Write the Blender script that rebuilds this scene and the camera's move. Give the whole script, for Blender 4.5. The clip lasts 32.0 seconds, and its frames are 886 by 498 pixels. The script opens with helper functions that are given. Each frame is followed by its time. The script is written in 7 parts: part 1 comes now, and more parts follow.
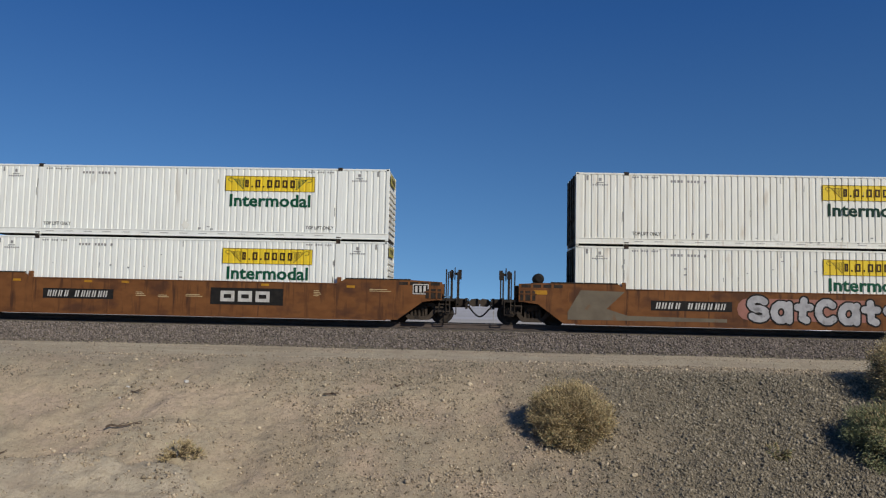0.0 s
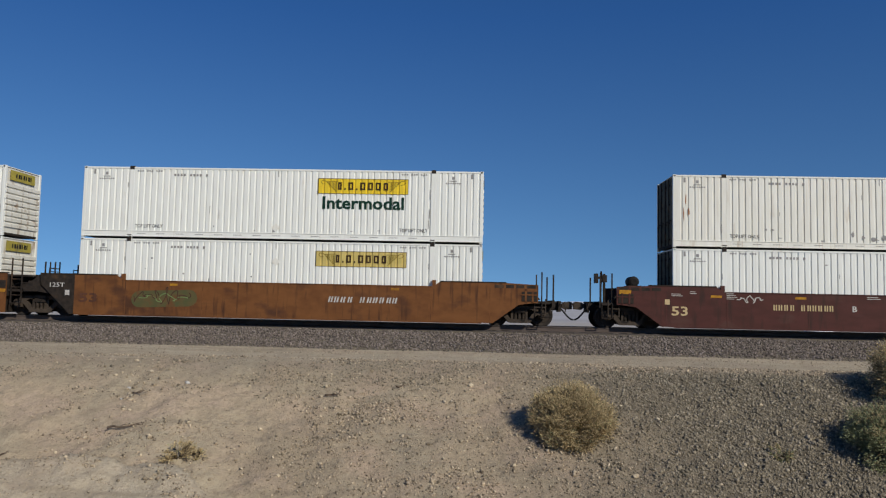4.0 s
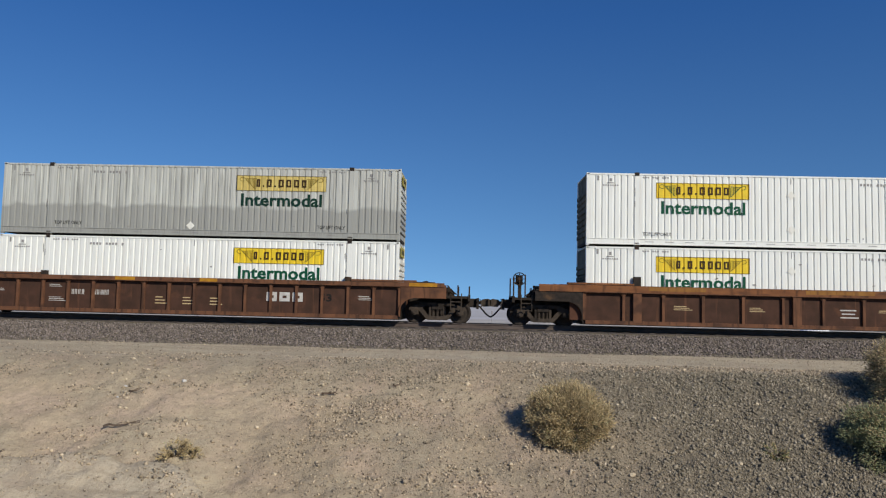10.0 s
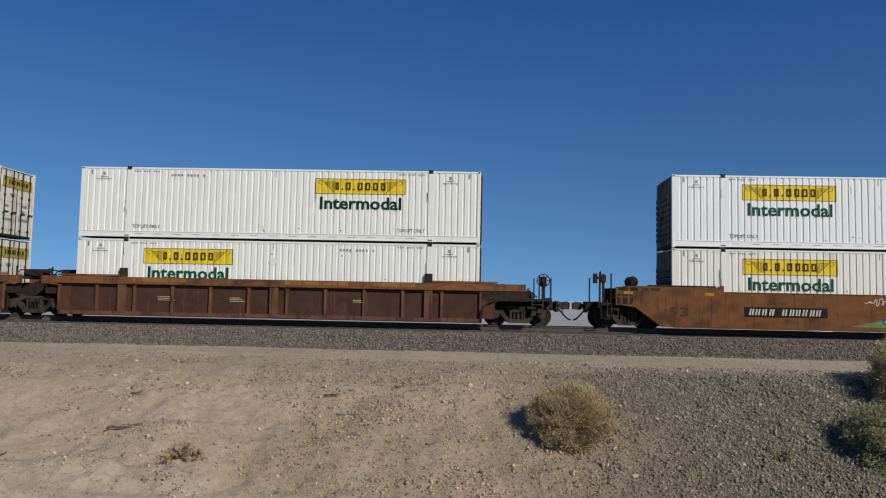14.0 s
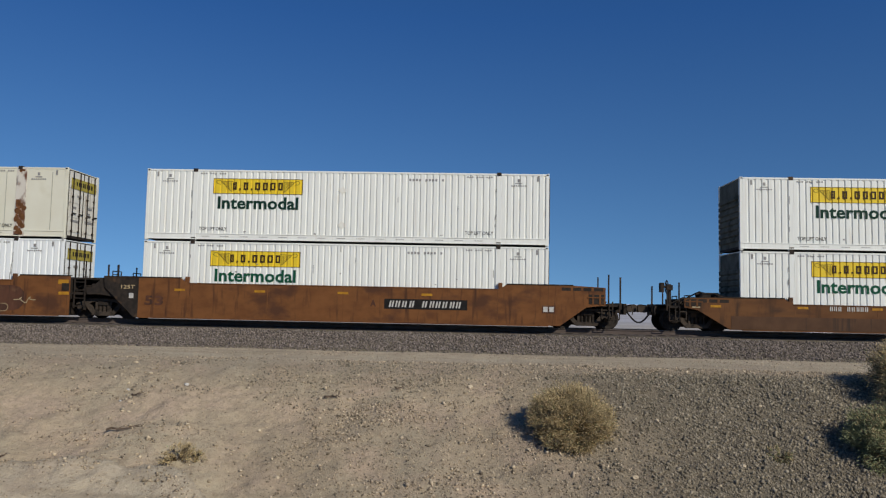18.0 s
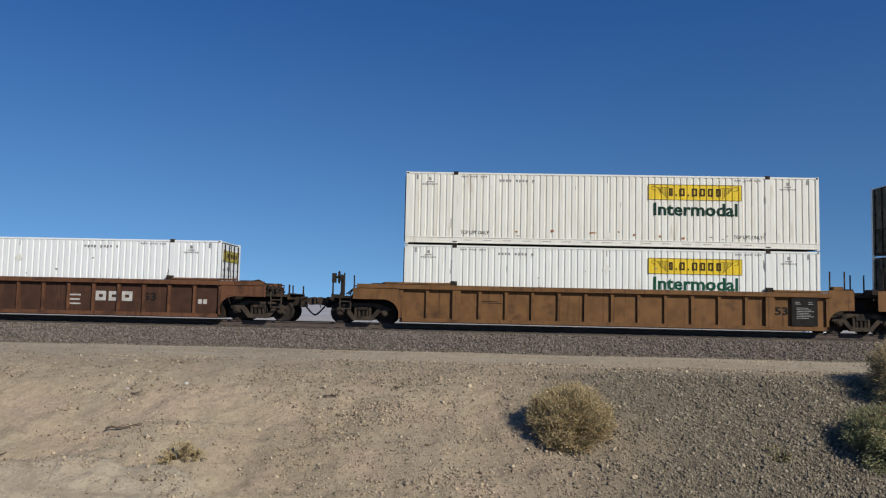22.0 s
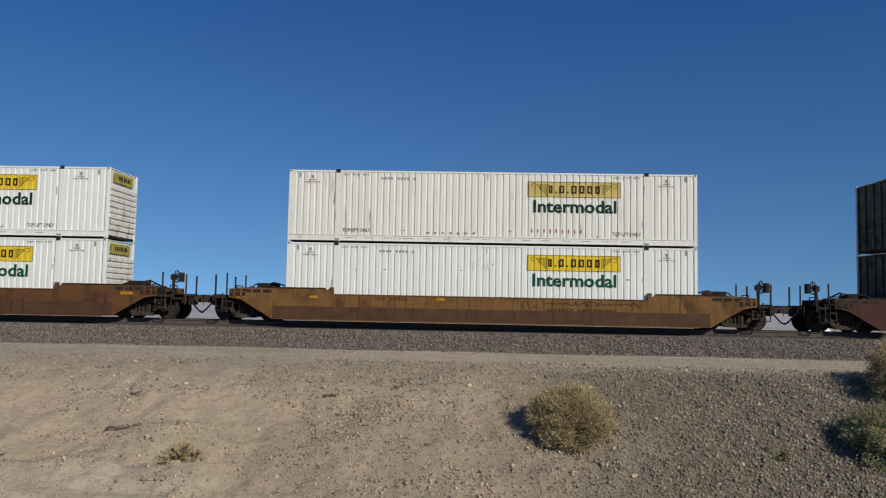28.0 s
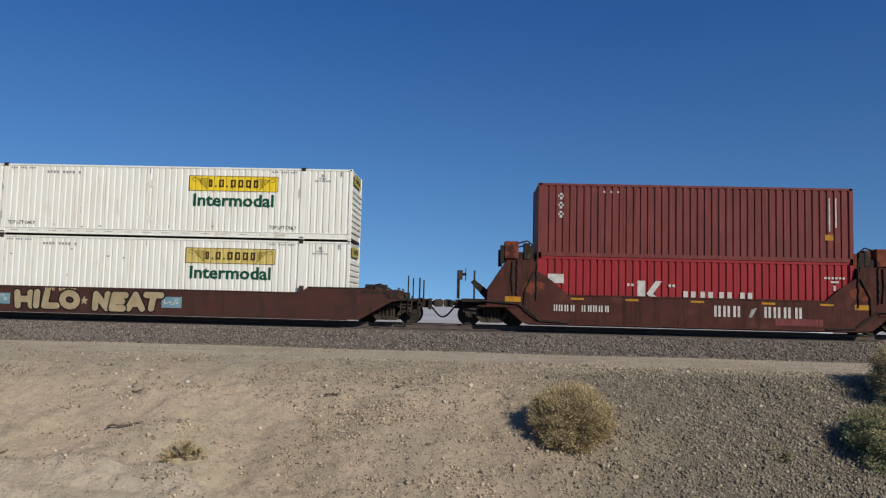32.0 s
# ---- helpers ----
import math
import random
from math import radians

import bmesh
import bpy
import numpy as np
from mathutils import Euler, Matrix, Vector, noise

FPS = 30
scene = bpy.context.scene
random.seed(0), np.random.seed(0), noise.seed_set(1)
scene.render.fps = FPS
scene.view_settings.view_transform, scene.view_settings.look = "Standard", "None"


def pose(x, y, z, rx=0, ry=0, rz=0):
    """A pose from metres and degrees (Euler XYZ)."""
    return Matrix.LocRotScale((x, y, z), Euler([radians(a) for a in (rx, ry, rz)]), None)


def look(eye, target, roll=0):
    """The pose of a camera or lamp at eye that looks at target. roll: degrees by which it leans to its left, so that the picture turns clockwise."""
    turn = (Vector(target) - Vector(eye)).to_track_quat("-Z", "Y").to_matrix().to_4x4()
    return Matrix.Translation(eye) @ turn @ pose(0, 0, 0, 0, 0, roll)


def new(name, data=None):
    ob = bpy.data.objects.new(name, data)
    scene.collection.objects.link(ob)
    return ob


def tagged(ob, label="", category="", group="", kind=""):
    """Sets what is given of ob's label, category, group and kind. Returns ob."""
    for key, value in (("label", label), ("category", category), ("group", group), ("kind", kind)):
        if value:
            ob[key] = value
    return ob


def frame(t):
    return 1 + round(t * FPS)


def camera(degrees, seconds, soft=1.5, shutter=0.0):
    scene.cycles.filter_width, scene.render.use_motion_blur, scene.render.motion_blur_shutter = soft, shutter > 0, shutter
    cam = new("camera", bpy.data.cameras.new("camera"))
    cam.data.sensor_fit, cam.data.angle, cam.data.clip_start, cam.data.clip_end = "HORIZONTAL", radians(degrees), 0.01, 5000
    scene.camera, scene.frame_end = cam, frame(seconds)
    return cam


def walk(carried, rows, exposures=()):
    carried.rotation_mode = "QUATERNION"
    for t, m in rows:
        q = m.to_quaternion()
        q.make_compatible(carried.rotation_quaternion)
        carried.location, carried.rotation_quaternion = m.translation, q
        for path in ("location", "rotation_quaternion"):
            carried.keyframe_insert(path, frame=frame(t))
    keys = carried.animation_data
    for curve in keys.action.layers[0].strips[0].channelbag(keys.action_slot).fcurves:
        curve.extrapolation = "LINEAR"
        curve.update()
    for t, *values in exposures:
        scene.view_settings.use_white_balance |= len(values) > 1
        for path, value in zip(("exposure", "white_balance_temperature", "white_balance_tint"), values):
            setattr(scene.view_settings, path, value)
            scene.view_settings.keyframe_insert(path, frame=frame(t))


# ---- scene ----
# the hand-held camera: seconds, yaw, pitch, roll in degrees; it stands on the far bank of the ditch
EYE = (0.0, 0.0, 0.80)
TURNS = [
    (0, 2.143, 4.110, 1.242), (0.5, 2.178, 4.105, 1.252), (1, 2.168, 4.185, 1.205), (1.5, 2.231, 4.065, 1.198),
    (2, 2.149, 4.096, 1.117), (2.5, 2.117, 4.180, 1.219), (3, 2.209, 4.114, 1.220), (3.5, 2.233, 4.196, 1.208),
    (5.5, 2.191, 4.127, 1.282), (6, 2.191, 4.294, 1.258), (6.5, 2.195, 4.144, 1.302), (7, 2.249, 4.239, 1.232),
    (7.5, 2.172, 4.180, 1.223), (8, 2.121, 4.160, 1.286), (8.5, 2.145, 4.328, 1.125), (9, 2.227, 4.147, 1.205),
    (9.5, 2.055, 4.262, 1.284), (10, 2.015, 4.097, 1.345), (10.5, 2.069, 4.155, 1.322), (11, 2.013, 4.313, 1.333),
    (11.5, 1.955, 4.089, 1.414), (12, 1.944, 4.188, 1.315), (12.5, 2.191, 4.160, 1.311), (13, 2.176, 4.161, 1.343),
    (13.5, 2.191, 4.190, 1.189), (15.5, 2.099, 4.201, 1.213), (16, 2.144, 4.313, 1.167), (16.5, 2.239, 4.314, 1.208),
    (17, 2.228, 4.325, 1.210), (17.5, 2.204, 4.292, 1.197), (18, 2.169, 4.297, 1.181), (18.5, 2.172, 4.242, 1.149),
    (19, 2.232, 4.211, 1.178), (19.5, 2.181, 4.254, 1.191), (20, 2.176, 4.202, 1.217), (20.5, 2.111, 4.120, 1.244),
    (21, 2.149, 4.178, 1.145), (21.5, 2.109, 4.196, 1.208), (22, 2.141, 4.245, 1.256), (22.5, 2.164, 4.207, 1.209),
    (23, 2.176, 4.234, 1.216), (23.5, 2.253, 4.099, 1.275), (24, 2.161, 4.126, 1.244), (24.5, 2.119, 4.275, 1.179),
    (25, 2.114, 4.196, 1.207), (25.5, 2.203, 4.216, 1.168), (27.5, 2.160, 4.184, 1.168), (28, 2.090, 4.204, 1.124),
    (28.5, 2.155, 4.118, 1.171), (29, 2.051, 4.142, 1.239), (29.5, 2.187, 4.133, 1.292), (30, 2.195, 4.122, 1.278),
    (30.5, 2.239, 4.213, 1.235), (31, 2.098, 3.994, 1.158), (31.5, 2.196, 4.160, 1.307), (32, 2.258, 4.186, 1.444),
]
cam = camera(60.14, 32.0, soft=1.2)
walk(cam, [(t, pose(*EYE, 90 + p, 0, y) @ pose(0, 0, 0, 0, 0, r)) for t, y, p, r in TURNS],
     exposures=[(0.0, -0.38), (5.8, -0.38), (7.0, -0.46), (8.6, -0.40), (9.6, -0.14), (10.5, -0.14), (11.0, -0.22), (11.7, -0.36), (19.8, -0.40), (20.6, -0.18), (21.3, -0.12), (22.3, -0.32), (23.0, -0.38), (30.9, -0.38), (32.0, -0.20)])

# ---- world and sun ----
SUN = Vector((0.56, -0.615, 0.535)).normalized()
world = bpy.data.worlds.new("world")
scene.world = world
world.use_nodes = True
wt = world.node_tree
wt.nodes.clear()
sky = wt.nodes.new("ShaderNodeTexSky")
sky.sky_type, sky.sun_disc = "NISHITA", False
sky.sun_elevation = math.asin(SUN.z)
sky.sun_rotation = math.atan2(SUN.x, SUN.y)
sky.altitude, sky.air_density, sky.dust_density, sky.ozone_density = 2000, 0.8, 0.0, 6.0
wbg = wt.nodes.new("ShaderNodeBackground")
wbg.inputs["Strength"].default_value = 0.135
wout = wt.nodes.new("ShaderNodeOutputWorld")
# the air is clear down to the horizon: the sky is taken a little above it
where = wt.nodes.new("ShaderNodeTexCoord")
lift = wt.nodes.new("ShaderNodeVectorMath")
lift.operation = "ADD"
lift.inputs[1].default_value = (0.0, 0.0, 0.105)
wt.links.new(where.outputs["Generated"], lift.inputs[0])
wt.links.new(lift.outputs[0], sky.inputs["Vector"])
# low down, the desert haze takes some of the blue away
clear = wt.nodes.new("ShaderNodeHueSaturation")
height = wt.nodes.new("ShaderNodeSeparateXYZ")
wt.links.new(where.outputs["Generated"], height.inputs[0])
for low, high, socket in ((0.490, 0.503, "Hue"), (1.03, 1.15, "Saturation"), (0.85, 1.09, "Value")):
    haze = wt.nodes.new("ShaderNodeMapRange")
    for k, v in ((1, 0.04), (2, 0.36), (3, low), (4, high)):
        haze.inputs[k].default_value = v
    wt.links.new(height.outputs["Z"], haze.inputs[0])
    wt.links.new(haze.outputs[0], clear.inputs[socket])
wt.links.new(sky.outputs[0], clear.inputs["Color"])
wt.links.new(clear.outputs[0], wbg.inputs[0])
wt.links.new(wbg.outputs[0], wout.inputs[0])
sun = new("sun", bpy.data.lights.new("sun", "SUN"))
sun.data.energy, sun.data.angle, sun.data.color = 4.6, radians(0.53), (1.0, 0.95, 0.84)
sun.matrix_world = look(SUN * 50, (0, 0, 0))


# ---- materials ----
def mat(name, c1, c2, rough=0.7, metal=0.0, scale=6.0, stain=None, stain_at=0.62, stain_scale=1.2, bump=0.15,
        bump_scale=40.0, stretch=(1, 1, 1), spread=0.0, island=0.0, streak=None, streak_at=0.58, gloss=0.3):
    """Two tones by noise, a stain colour in larger patches, fine relief."""
    m = bpy.data.materials.new(name)
    m.use_nodes = True
    nt = m.node_tree
    N, K = nt.nodes.new, nt.links.new
    b = nt.nodes["Principled BSDF"]
    b.inputs["Metallic"].default_value = metal
    b.inputs["Specular IOR Level"].default_value = gloss
    tc, info = N("ShaderNodeTexCoord"), N("ShaderNodeObjectInfo")
    mul = N("ShaderNodeVectorMath")
    mul.operation = "MULTIPLY_ADD"
    mul.inputs[1].default_value = stretch
    off = N("ShaderNodeVectorMath")
    off.operation = "SCALE"
    off.inputs[0].default_value = (37.0, 11.0, 23.0)
    K(info.outputs["Random"], off.inputs["Scale"])
    K(tc.outputs["Object"], mul.inputs[0])
    K(off.outputs[0], mul.inputs[2])

    def tex(sc, detail=5.0):
        n = N("ShaderNodeTexNoise")
        n.inputs["Scale"].default_value, n.inputs["Detail"].default_value = sc, detail
        K(mul.outputs[0], n.inputs["Vector"])
        return n.outputs["Fac"]

    def ramp(src, a, z):
        r = N("ShaderNodeMapRange")
        r.inputs[1].default_value, r.inputs[2].default_value = a, z
        K(src, r.inputs[0])
        return r.outputs[0]

    def mix(fac, a, z):
        x = N("ShaderNodeMix")
        x.data_type = "RGBA"
        K(fac, x.inputs[0])
        for v, s in ((a, x.inputs[6]), (z, x.inputs[7])):
            if isinstance(v, tuple):
                s.default_value = (*v, 1)
            else:
                K(v, s)
        return x.outputs[2]

    fine = tex(scale)
    col = mix(ramp(fine, 0.35, 0.68), c1, c2)
    if stain:
        big = tex(stain_scale, 8.0)
        col = mix(ramp(big, stain_at, stain_at + 0.12), col, stain)
    if streak:
        run_down = N("ShaderNodeVectorMath")
        run_down.operation = "MULTIPLY"
        run_down.inputs[1].default_value = (5.0, 5.0, 0.35)
        K(mul.outputs[0], run_down.inputs[0])
        n = N("ShaderNodeTexNoise")
        n.inputs["Scale"].default_value, n.inputs["Detail"].default_value = 1.3, 6.0
        K(run_down.outputs[0], n.inputs["Vector"])
        col = mix(ramp(n.outputs["Fac"], streak_at, streak_at + 0.16), col, streak)
    if spread or island:
        h = N("ShaderNodeHueSaturation")
        v = N("ShaderNodeMapRange")
        w = spread or island
        v.inputs[3].default_value, v.inputs[4].default_value = 1 - w, 1 + w
        if island:
            g = N("ShaderNodeNewGeometry")
            K(g.outputs["Random Per Island"], v.inputs[0])
        else:
            K(info.outputs["Random"], v.inputs[0])
        K(v.outputs[0], h.inputs["Value"])
        K(col, h.inputs["Color"])
        col = h.outputs[0]
    K(col, b.inputs["Base Color"])
    r = N("ShaderNodeMapRange")
    r.inputs[3].default_value, r.inputs[4].default_value = max(rough - 0.12, 0.05), min(rough + 0.12, 1)
    K(fine, r.inputs[0])
    K(r.outputs[0], b.inputs["Roughness"])
    if bump:
        bp = N("ShaderNodeBump")
        bp.inputs["Strength"].default_value, bp.inputs["Distance"].default_value = bump, 0.02
        K(tex(bump_scale), bp.inputs["Height"])
        K(bp.outputs[0], b.inputs["Normal"])
    return m



def tide_mark(m, level, colour):
    """Old washing left a ragged line of dirt on the paint, up to a level."""
    nt = m.node_tree
    b = nt.nodes["Principled BSDF"]
    old = b.inputs["Base Color"].links[0].from_socket
    tc, xyz = nt.nodes.new("ShaderNodeTexCoord"), nt.nodes.new("ShaderNodeSeparateXYZ")
    nt.links.new(tc.outputs["Object"], xyz.inputs[0])
    n = nt.nodes.new("ShaderNodeTexNoise")
    n.inputs["Scale"].default_value = 1.4
    nt.links.new(tc.outputs["Object"], n.inputs["Vector"])
    edge = nt.nodes.new("ShaderNodeMath")
    edge.operation = "MULTIPLY_ADD"
    edge.inputs[1].default_value = 0.5
    nt.links.new(n.outputs["Fac"], edge.inputs[0])
    nt.links.new(xyz.outputs["Z"], edge.inputs[2])
    r = nt.nodes.new("ShaderNodeMapRange")
    for k, v in ((1, level + 0.32), (2, level + 0.18), (3, 0.0), (4, 0.72)):
        r.inputs[k].default_value = v
    nt.links.new(edge.outputs[0], r.inputs[0])
    x = nt.nodes.new("ShaderNodeMix")
    x.data_type = "RGBA"
    x.inputs[7].default_value = (*colour, 1)
    nt.links.new(r.outputs[0], x.inputs[0])
    nt.links.new(old, x.inputs[6])
    nt.links.new(x.outputs[2], b.inputs["Base Color"])


M = {}
M["white"] = mat("white_paint", (0.80, 0.805, 0.745), (0.75, 0.75, 0.69), 0.45, streak=(0.66, 0.62, 0.54), streak_at=0.60, scale=1.5, stain=(0.60, 0.55, 0.46), stain_at=0.66, stain_scale=0.8, bump=0.03, stretch=(3, 3, 0.6))
M["cream"] = mat("cream_paint", (0.785, 0.77, 0.69), (0.725, 0.705, 0.615), 0.5, streak=(0.60, 0.51, 0.40), streak_at=0.58, scale=1.5, stain=(0.55, 0.47, 0.36), stain_at=0.62, stain_scale=0.8, bump=0.03, stretch=(3, 3, 0.6))
M["bright"] = mat("clean_white_paint", (0.81, 0.825, 0.80), (0.77, 0.785, 0.76), 0.4, streak=(0.72, 0.71, 0.68), streak_at=0.64, scale=1.2, bump=0.02, stretch=(3, 3, 0.6))
M["grey_dirt"] = mat("grimy_grey_paint", (0.52, 0.525, 0.475), (0.42, 0.42, 0.38), 0.7, streak=(0.22, 0.22, 0.195), streak_at=0.53, scale=1.1, stain=(0.36, 0.36, 0.325), stain_at=0.58, stain_scale=0.9, bump=0.05, stretch=(4, 4, 0.5))
tide_mark(M["grey_dirt"], 1.22, (0.25, 0.25, 0.226))
M["beige"] = mat("beige_panel_paint", (0.70, 0.68, 0.555), (0.66, 0.63, 0.50), 0.5, scale=1.0, stain=(0.60, 0.56, 0.42), stain_at=0.60, stain_scale=0.6, bump=0.02)
# near-black copy of the box paint: the shade of the unlit ends is in its colour
M["dark_end"] = mat("shaded_end_paint", (0.150, 0.145, 0.115), (0.085, 0.085, 0.062), 0.8, scale=2.0, stain=(0.05, 0.052, 0.035), stain_at=0.55, stain_scale=1.0, gloss=0.1)
M["dark_green"] = mat("dark_green_lettering", (0.006, 0.030, 0.020), (0.009, 0.040, 0.026), 0.6, bump=0.0, gloss=0.15)
M["sign_ink"] = mat("dark_brown_sign_ink", (0.045, 0.026, 0.010), (0.060, 0.035, 0.013), 0.6, bump=0.0, gloss=0.15)
M["sign_line"] = mat("olive_sign_line", (0.23, 0.165, 0.025), (0.17, 0.12, 0.02), 0.6, bump=0.0, gloss=0.15)
M["olive"] = mat("soiled_yellow_end_sign", (0.42, 0.34, 0.05), (0.30, 0.24, 0.05), 0.6, scale=4.0, stain=(0.20, 0.16, 0.06), stain_at=0.58, stain_scale=2.0, bump=0.0)
M["yellow"] = mat("yellow_sign_paint", (0.78, 0.56, 0.03), (0.70, 0.49, 0.03), 0.45, scale=3.0, bump=0.0)
M["faded"] = mat("faded_yellow_paint", (0.60, 0.47, 0.15), (0.50, 0.38, 0.11), 0.6, scale=3.0, bump=0.0)
M["black"] = mat("black_paint", (0.013, 0.012, 0.011), (0.024, 0.021, 0.018), 0.7, bump=0.0, gloss=0.12)
M["green"] = mat("green_lettering", (0.006, 0.066, 0.034), (0.009, 0.080, 0.042), 0.6, bump=0.0, gloss=0.15)
M["mark"] = mat("grey_marking", (0.22, 0.21, 0.20), (0.32, 0.31, 0.29), 0.6, bump=0.0)
M["letter"] = mat("white_lettering", (0.56, 0.535, 0.49), (0.42, 0.39, 0.35), 0.65, scale=5.0, bump=0.0, gloss=0.15)
M["tan_letter"] = mat("tan_lettering", (0.56, 0.42, 0.22), (0.46, 0.34, 0.18), 0.6, bump=0.0)
M["orange"] = mat("orange_reflector", (0.46, 0.225, 0.02), (0.34, 0.155, 0.018), 0.6, scale=5.0, stain=(0.18, 0.075, 0.02), stain_at=0.58, stain_scale=3.0, bump=0.0, gloss=0.15)
M["rust"] = mat("flaking_rust", (0.21, 0.090, 0.038), (0.12, 0.052, 0.025), 0.9, scale=9.0, bump=0.4, gloss=0.1)
M["redrust"] = mat("bright_rust", (0.40, 0.17, 0.06), (0.26, 0.10, 0.04), 0.9, scale=9.0, bump=0.3)
M["rust_white"] = mat("rust_eaten_white_paint", (0.62, 0.58, 0.50), (0.56, 0.50, 0.42), 0.7, scale=3.0, stain=(0.13, 0.055, 0.03), stain_at=0.48, stain_scale=3.0, stretch=(1, 1, 0.45), bump=0.2)
M["ttx"] = mat("weathered_orange_brown_paint", (0.185, 0.075, 0.025), (0.138, 0.055, 0.020), 0.75, streak=(0.070, 0.031, 0.016), streak_at=0.55, scale=2.6, stain=(0.085, 0.037, 0.019), stain_at=0.54, stain_scale=0.9, stretch=(0.8, 1, 1.3), bump=0.15, gloss=0.15)
M["brown"] = mat("weathered_brown_paint", (0.200, 0.102, 0.042), (0.140, 0.072, 0.031), 0.75, streak=(0.08, 0.042, 0.022), streak_at=0.57, scale=2.2, stain=(0.085, 0.048, 0.028), stain_at=0.58, stain_scale=1.4, bump=0.15, gloss=0.14)
M["panel"] = mat("dark_brown_panel_paint", (0.108, 0.047, 0.028), (0.074, 0.035, 0.022), 0.8, streak=(0.045, 0.026, 0.018), streak_at=0.55, scale=2.4, stain=(0.16, 0.085, 0.045), stain_at=0.60, stain_scale=1.6, bump=0.15, gloss=0.14)
M["chord"] = mat("rusty_orange_top_chord", (0.235, 0.096, 0.038), (0.160, 0.066, 0.030), 0.75, streak=(0.080, 0.036, 0.019), streak_at=0.53, scale=3.0, stain=(0.11, 0.050, 0.027), stain_at=0.54, stain_scale=1.4, stretch=(0.5, 1, 2), bump=0.2, gloss=0.14)
M["maroon"] = mat("maroon_paint", (0.080, 0.025, 0.019), (0.062, 0.021, 0.016), 0.65, streak=(0.042, 0.019, 0.014), streak_at=0.53, scale=2.4, stain=(0.082, 0.036, 0.027), stain_at=0.56, stain_scale=1.0, stretch=(0.6, 1, 1.5), bump=0.10, gloss=0.2)
M["fec"] = mat("faded_orange_brown_paint", (0.145, 0.064, 0.024), (0.11, 0.048, 0.020), 0.7, streak=(0.06, 0.032, 0.018), streak_at=0.55, scale=1.8, stain=(0.07, 0.036, 0.020), stain_at=0.55, stain_scale=1.0, stretch=(0.5, 1, 1.6), bump=0.12, gloss=0.14)
M["fec_red"] = mat("dull_maroon_paint", (0.075, 0.030, 0.023), (0.058, 0.026, 0.021), 0.7, streak=(0.04, 0.024, 0.019), streak_at=0.55, scale=1.8, stain=(0.06, 0.033, 0.026), stain_at=0.58, stain_scale=1.0, stretch=(0.5, 1, 1.5), bump=0.1, gloss=0.14)
M["csx"] = mat("rust_red_paint", (0.078, 0.028, 0.021), (0.058, 0.023, 0.018), 0.75, streak=(0.038, 0.018, 0.013), streak_at=0.54, scale=2.0, stain=(0.105, 0.042, 0.028), stain_at=0.58, stain_scale=1.1, bump=0.12, gloss=0.1)
M["grime"] = mat("greasy_black_steel", (0.021, 0.017, 0.014), (0.040, 0.030, 0.023), 0.8, scale=7.0, stain=(0.085, 0.050, 0.028), stain_at=0.58, stain_scale=2.0, bump=0.3, gloss=0.15)
M["truck"] = mat("dusty_cast_steel", (0.050, 0.039, 0.030), (0.080, 0.060, 0.044), 0.85, scale=6.0, stain=(0.022, 0.018, 0.015), stain_at=0.52, stain_scale=3.0, bump=0.3, gloss=0.12)
M["wheel"] = mat("dark_wheel_steel", (0.022, 0.018, 0.015), (0.045, 0.034, 0.026), 0.75, scale=6.0, bump=0.2, gloss=0.2)
M["tread"] = mat("worn_rail_head", (0.17, 0.16, 0.155), (0.12, 0.115, 0.11), 0.45, metal=0.6, scale=8.0, stretch=(0.05, 1, 1), bump=0.03)
M["rail"] = mat("rusty_rail_steel", (0.120, 0.092, 0.077), (0.085, 0.066, 0.056), 0.9, scale=5.0, stretch=(0.4, 1, 1), bump=0.25, gloss=0.15)
M["tie"] = mat("oiled_timber", (0.115, 0.096, 0.083), (0.080, 0.067, 0.058), 0.95, scale=5.0, stretch=(3, 0.4, 3), spread=0.25, bump=0.4, gloss=0.1)
M["silver"] = mat("silver_spray_paint", (0.40, 0.385, 0.38), (0.27, 0.26, 0.26), 0.5, scale=3.5, stain=(0.19, 0.18, 0.18), stain_at=0.58, stain_scale=3.0, bump=0.0)
M["teal"] = mat("teal_spray_paint", (0.18, 0.30, 0.32), (0.13, 0.24, 0.30), 0.55, scale=2.0, bump=0.0)
M["slate"] = mat("grey_blue_spray_paint", (0.20, 0.24, 0.30), (0.16, 0.19, 0.25), 0.55, scale=2.0, bump=0.0)
M["seam_grey"] = mat("grimy_seam", (0.34, 0.33, 0.26), (0.46, 0.44, 0.36), 0.7, scale=1.5, bump=0.0)
M["deep_rust"] = mat("deep_brown_rust", (0.15, 0.068, 0.028), (0.095, 0.042, 0.019), 0.9, scale=6.0, bump=0.2, gloss=0.1)
M["old_orange"] = mat("weathered_orange_paint", (0.30, 0.145, 0.035), (0.22, 0.095, 0.027), 0.7, scale=2.5, streak=(0.14, 0.06, 0.025), streak_at=0.53, bump=0.1, gloss=0.15)
M["soiled"] = mat("soiled_end_paint", (0.74, 0.715, 0.63), (0.66, 0.63, 0.54), 0.6, streak=(0.34, 0.25, 0.16), streak_at=0.56, scale=2.0, stain=(0.38, 0.27, 0.17), stain_at=0.60, stain_scale=1.6, bump=0.05)
M["lime"] = mat("green_spray_paint", (0.17, 0.23, 0.09), (0.12, 0.165, 0.065), 0.6, scale=3.0, stain=(0.12, 0.09, 0.04), stain_at=0.58, stain_scale=2.0, bump=0.0, gloss=0.15)
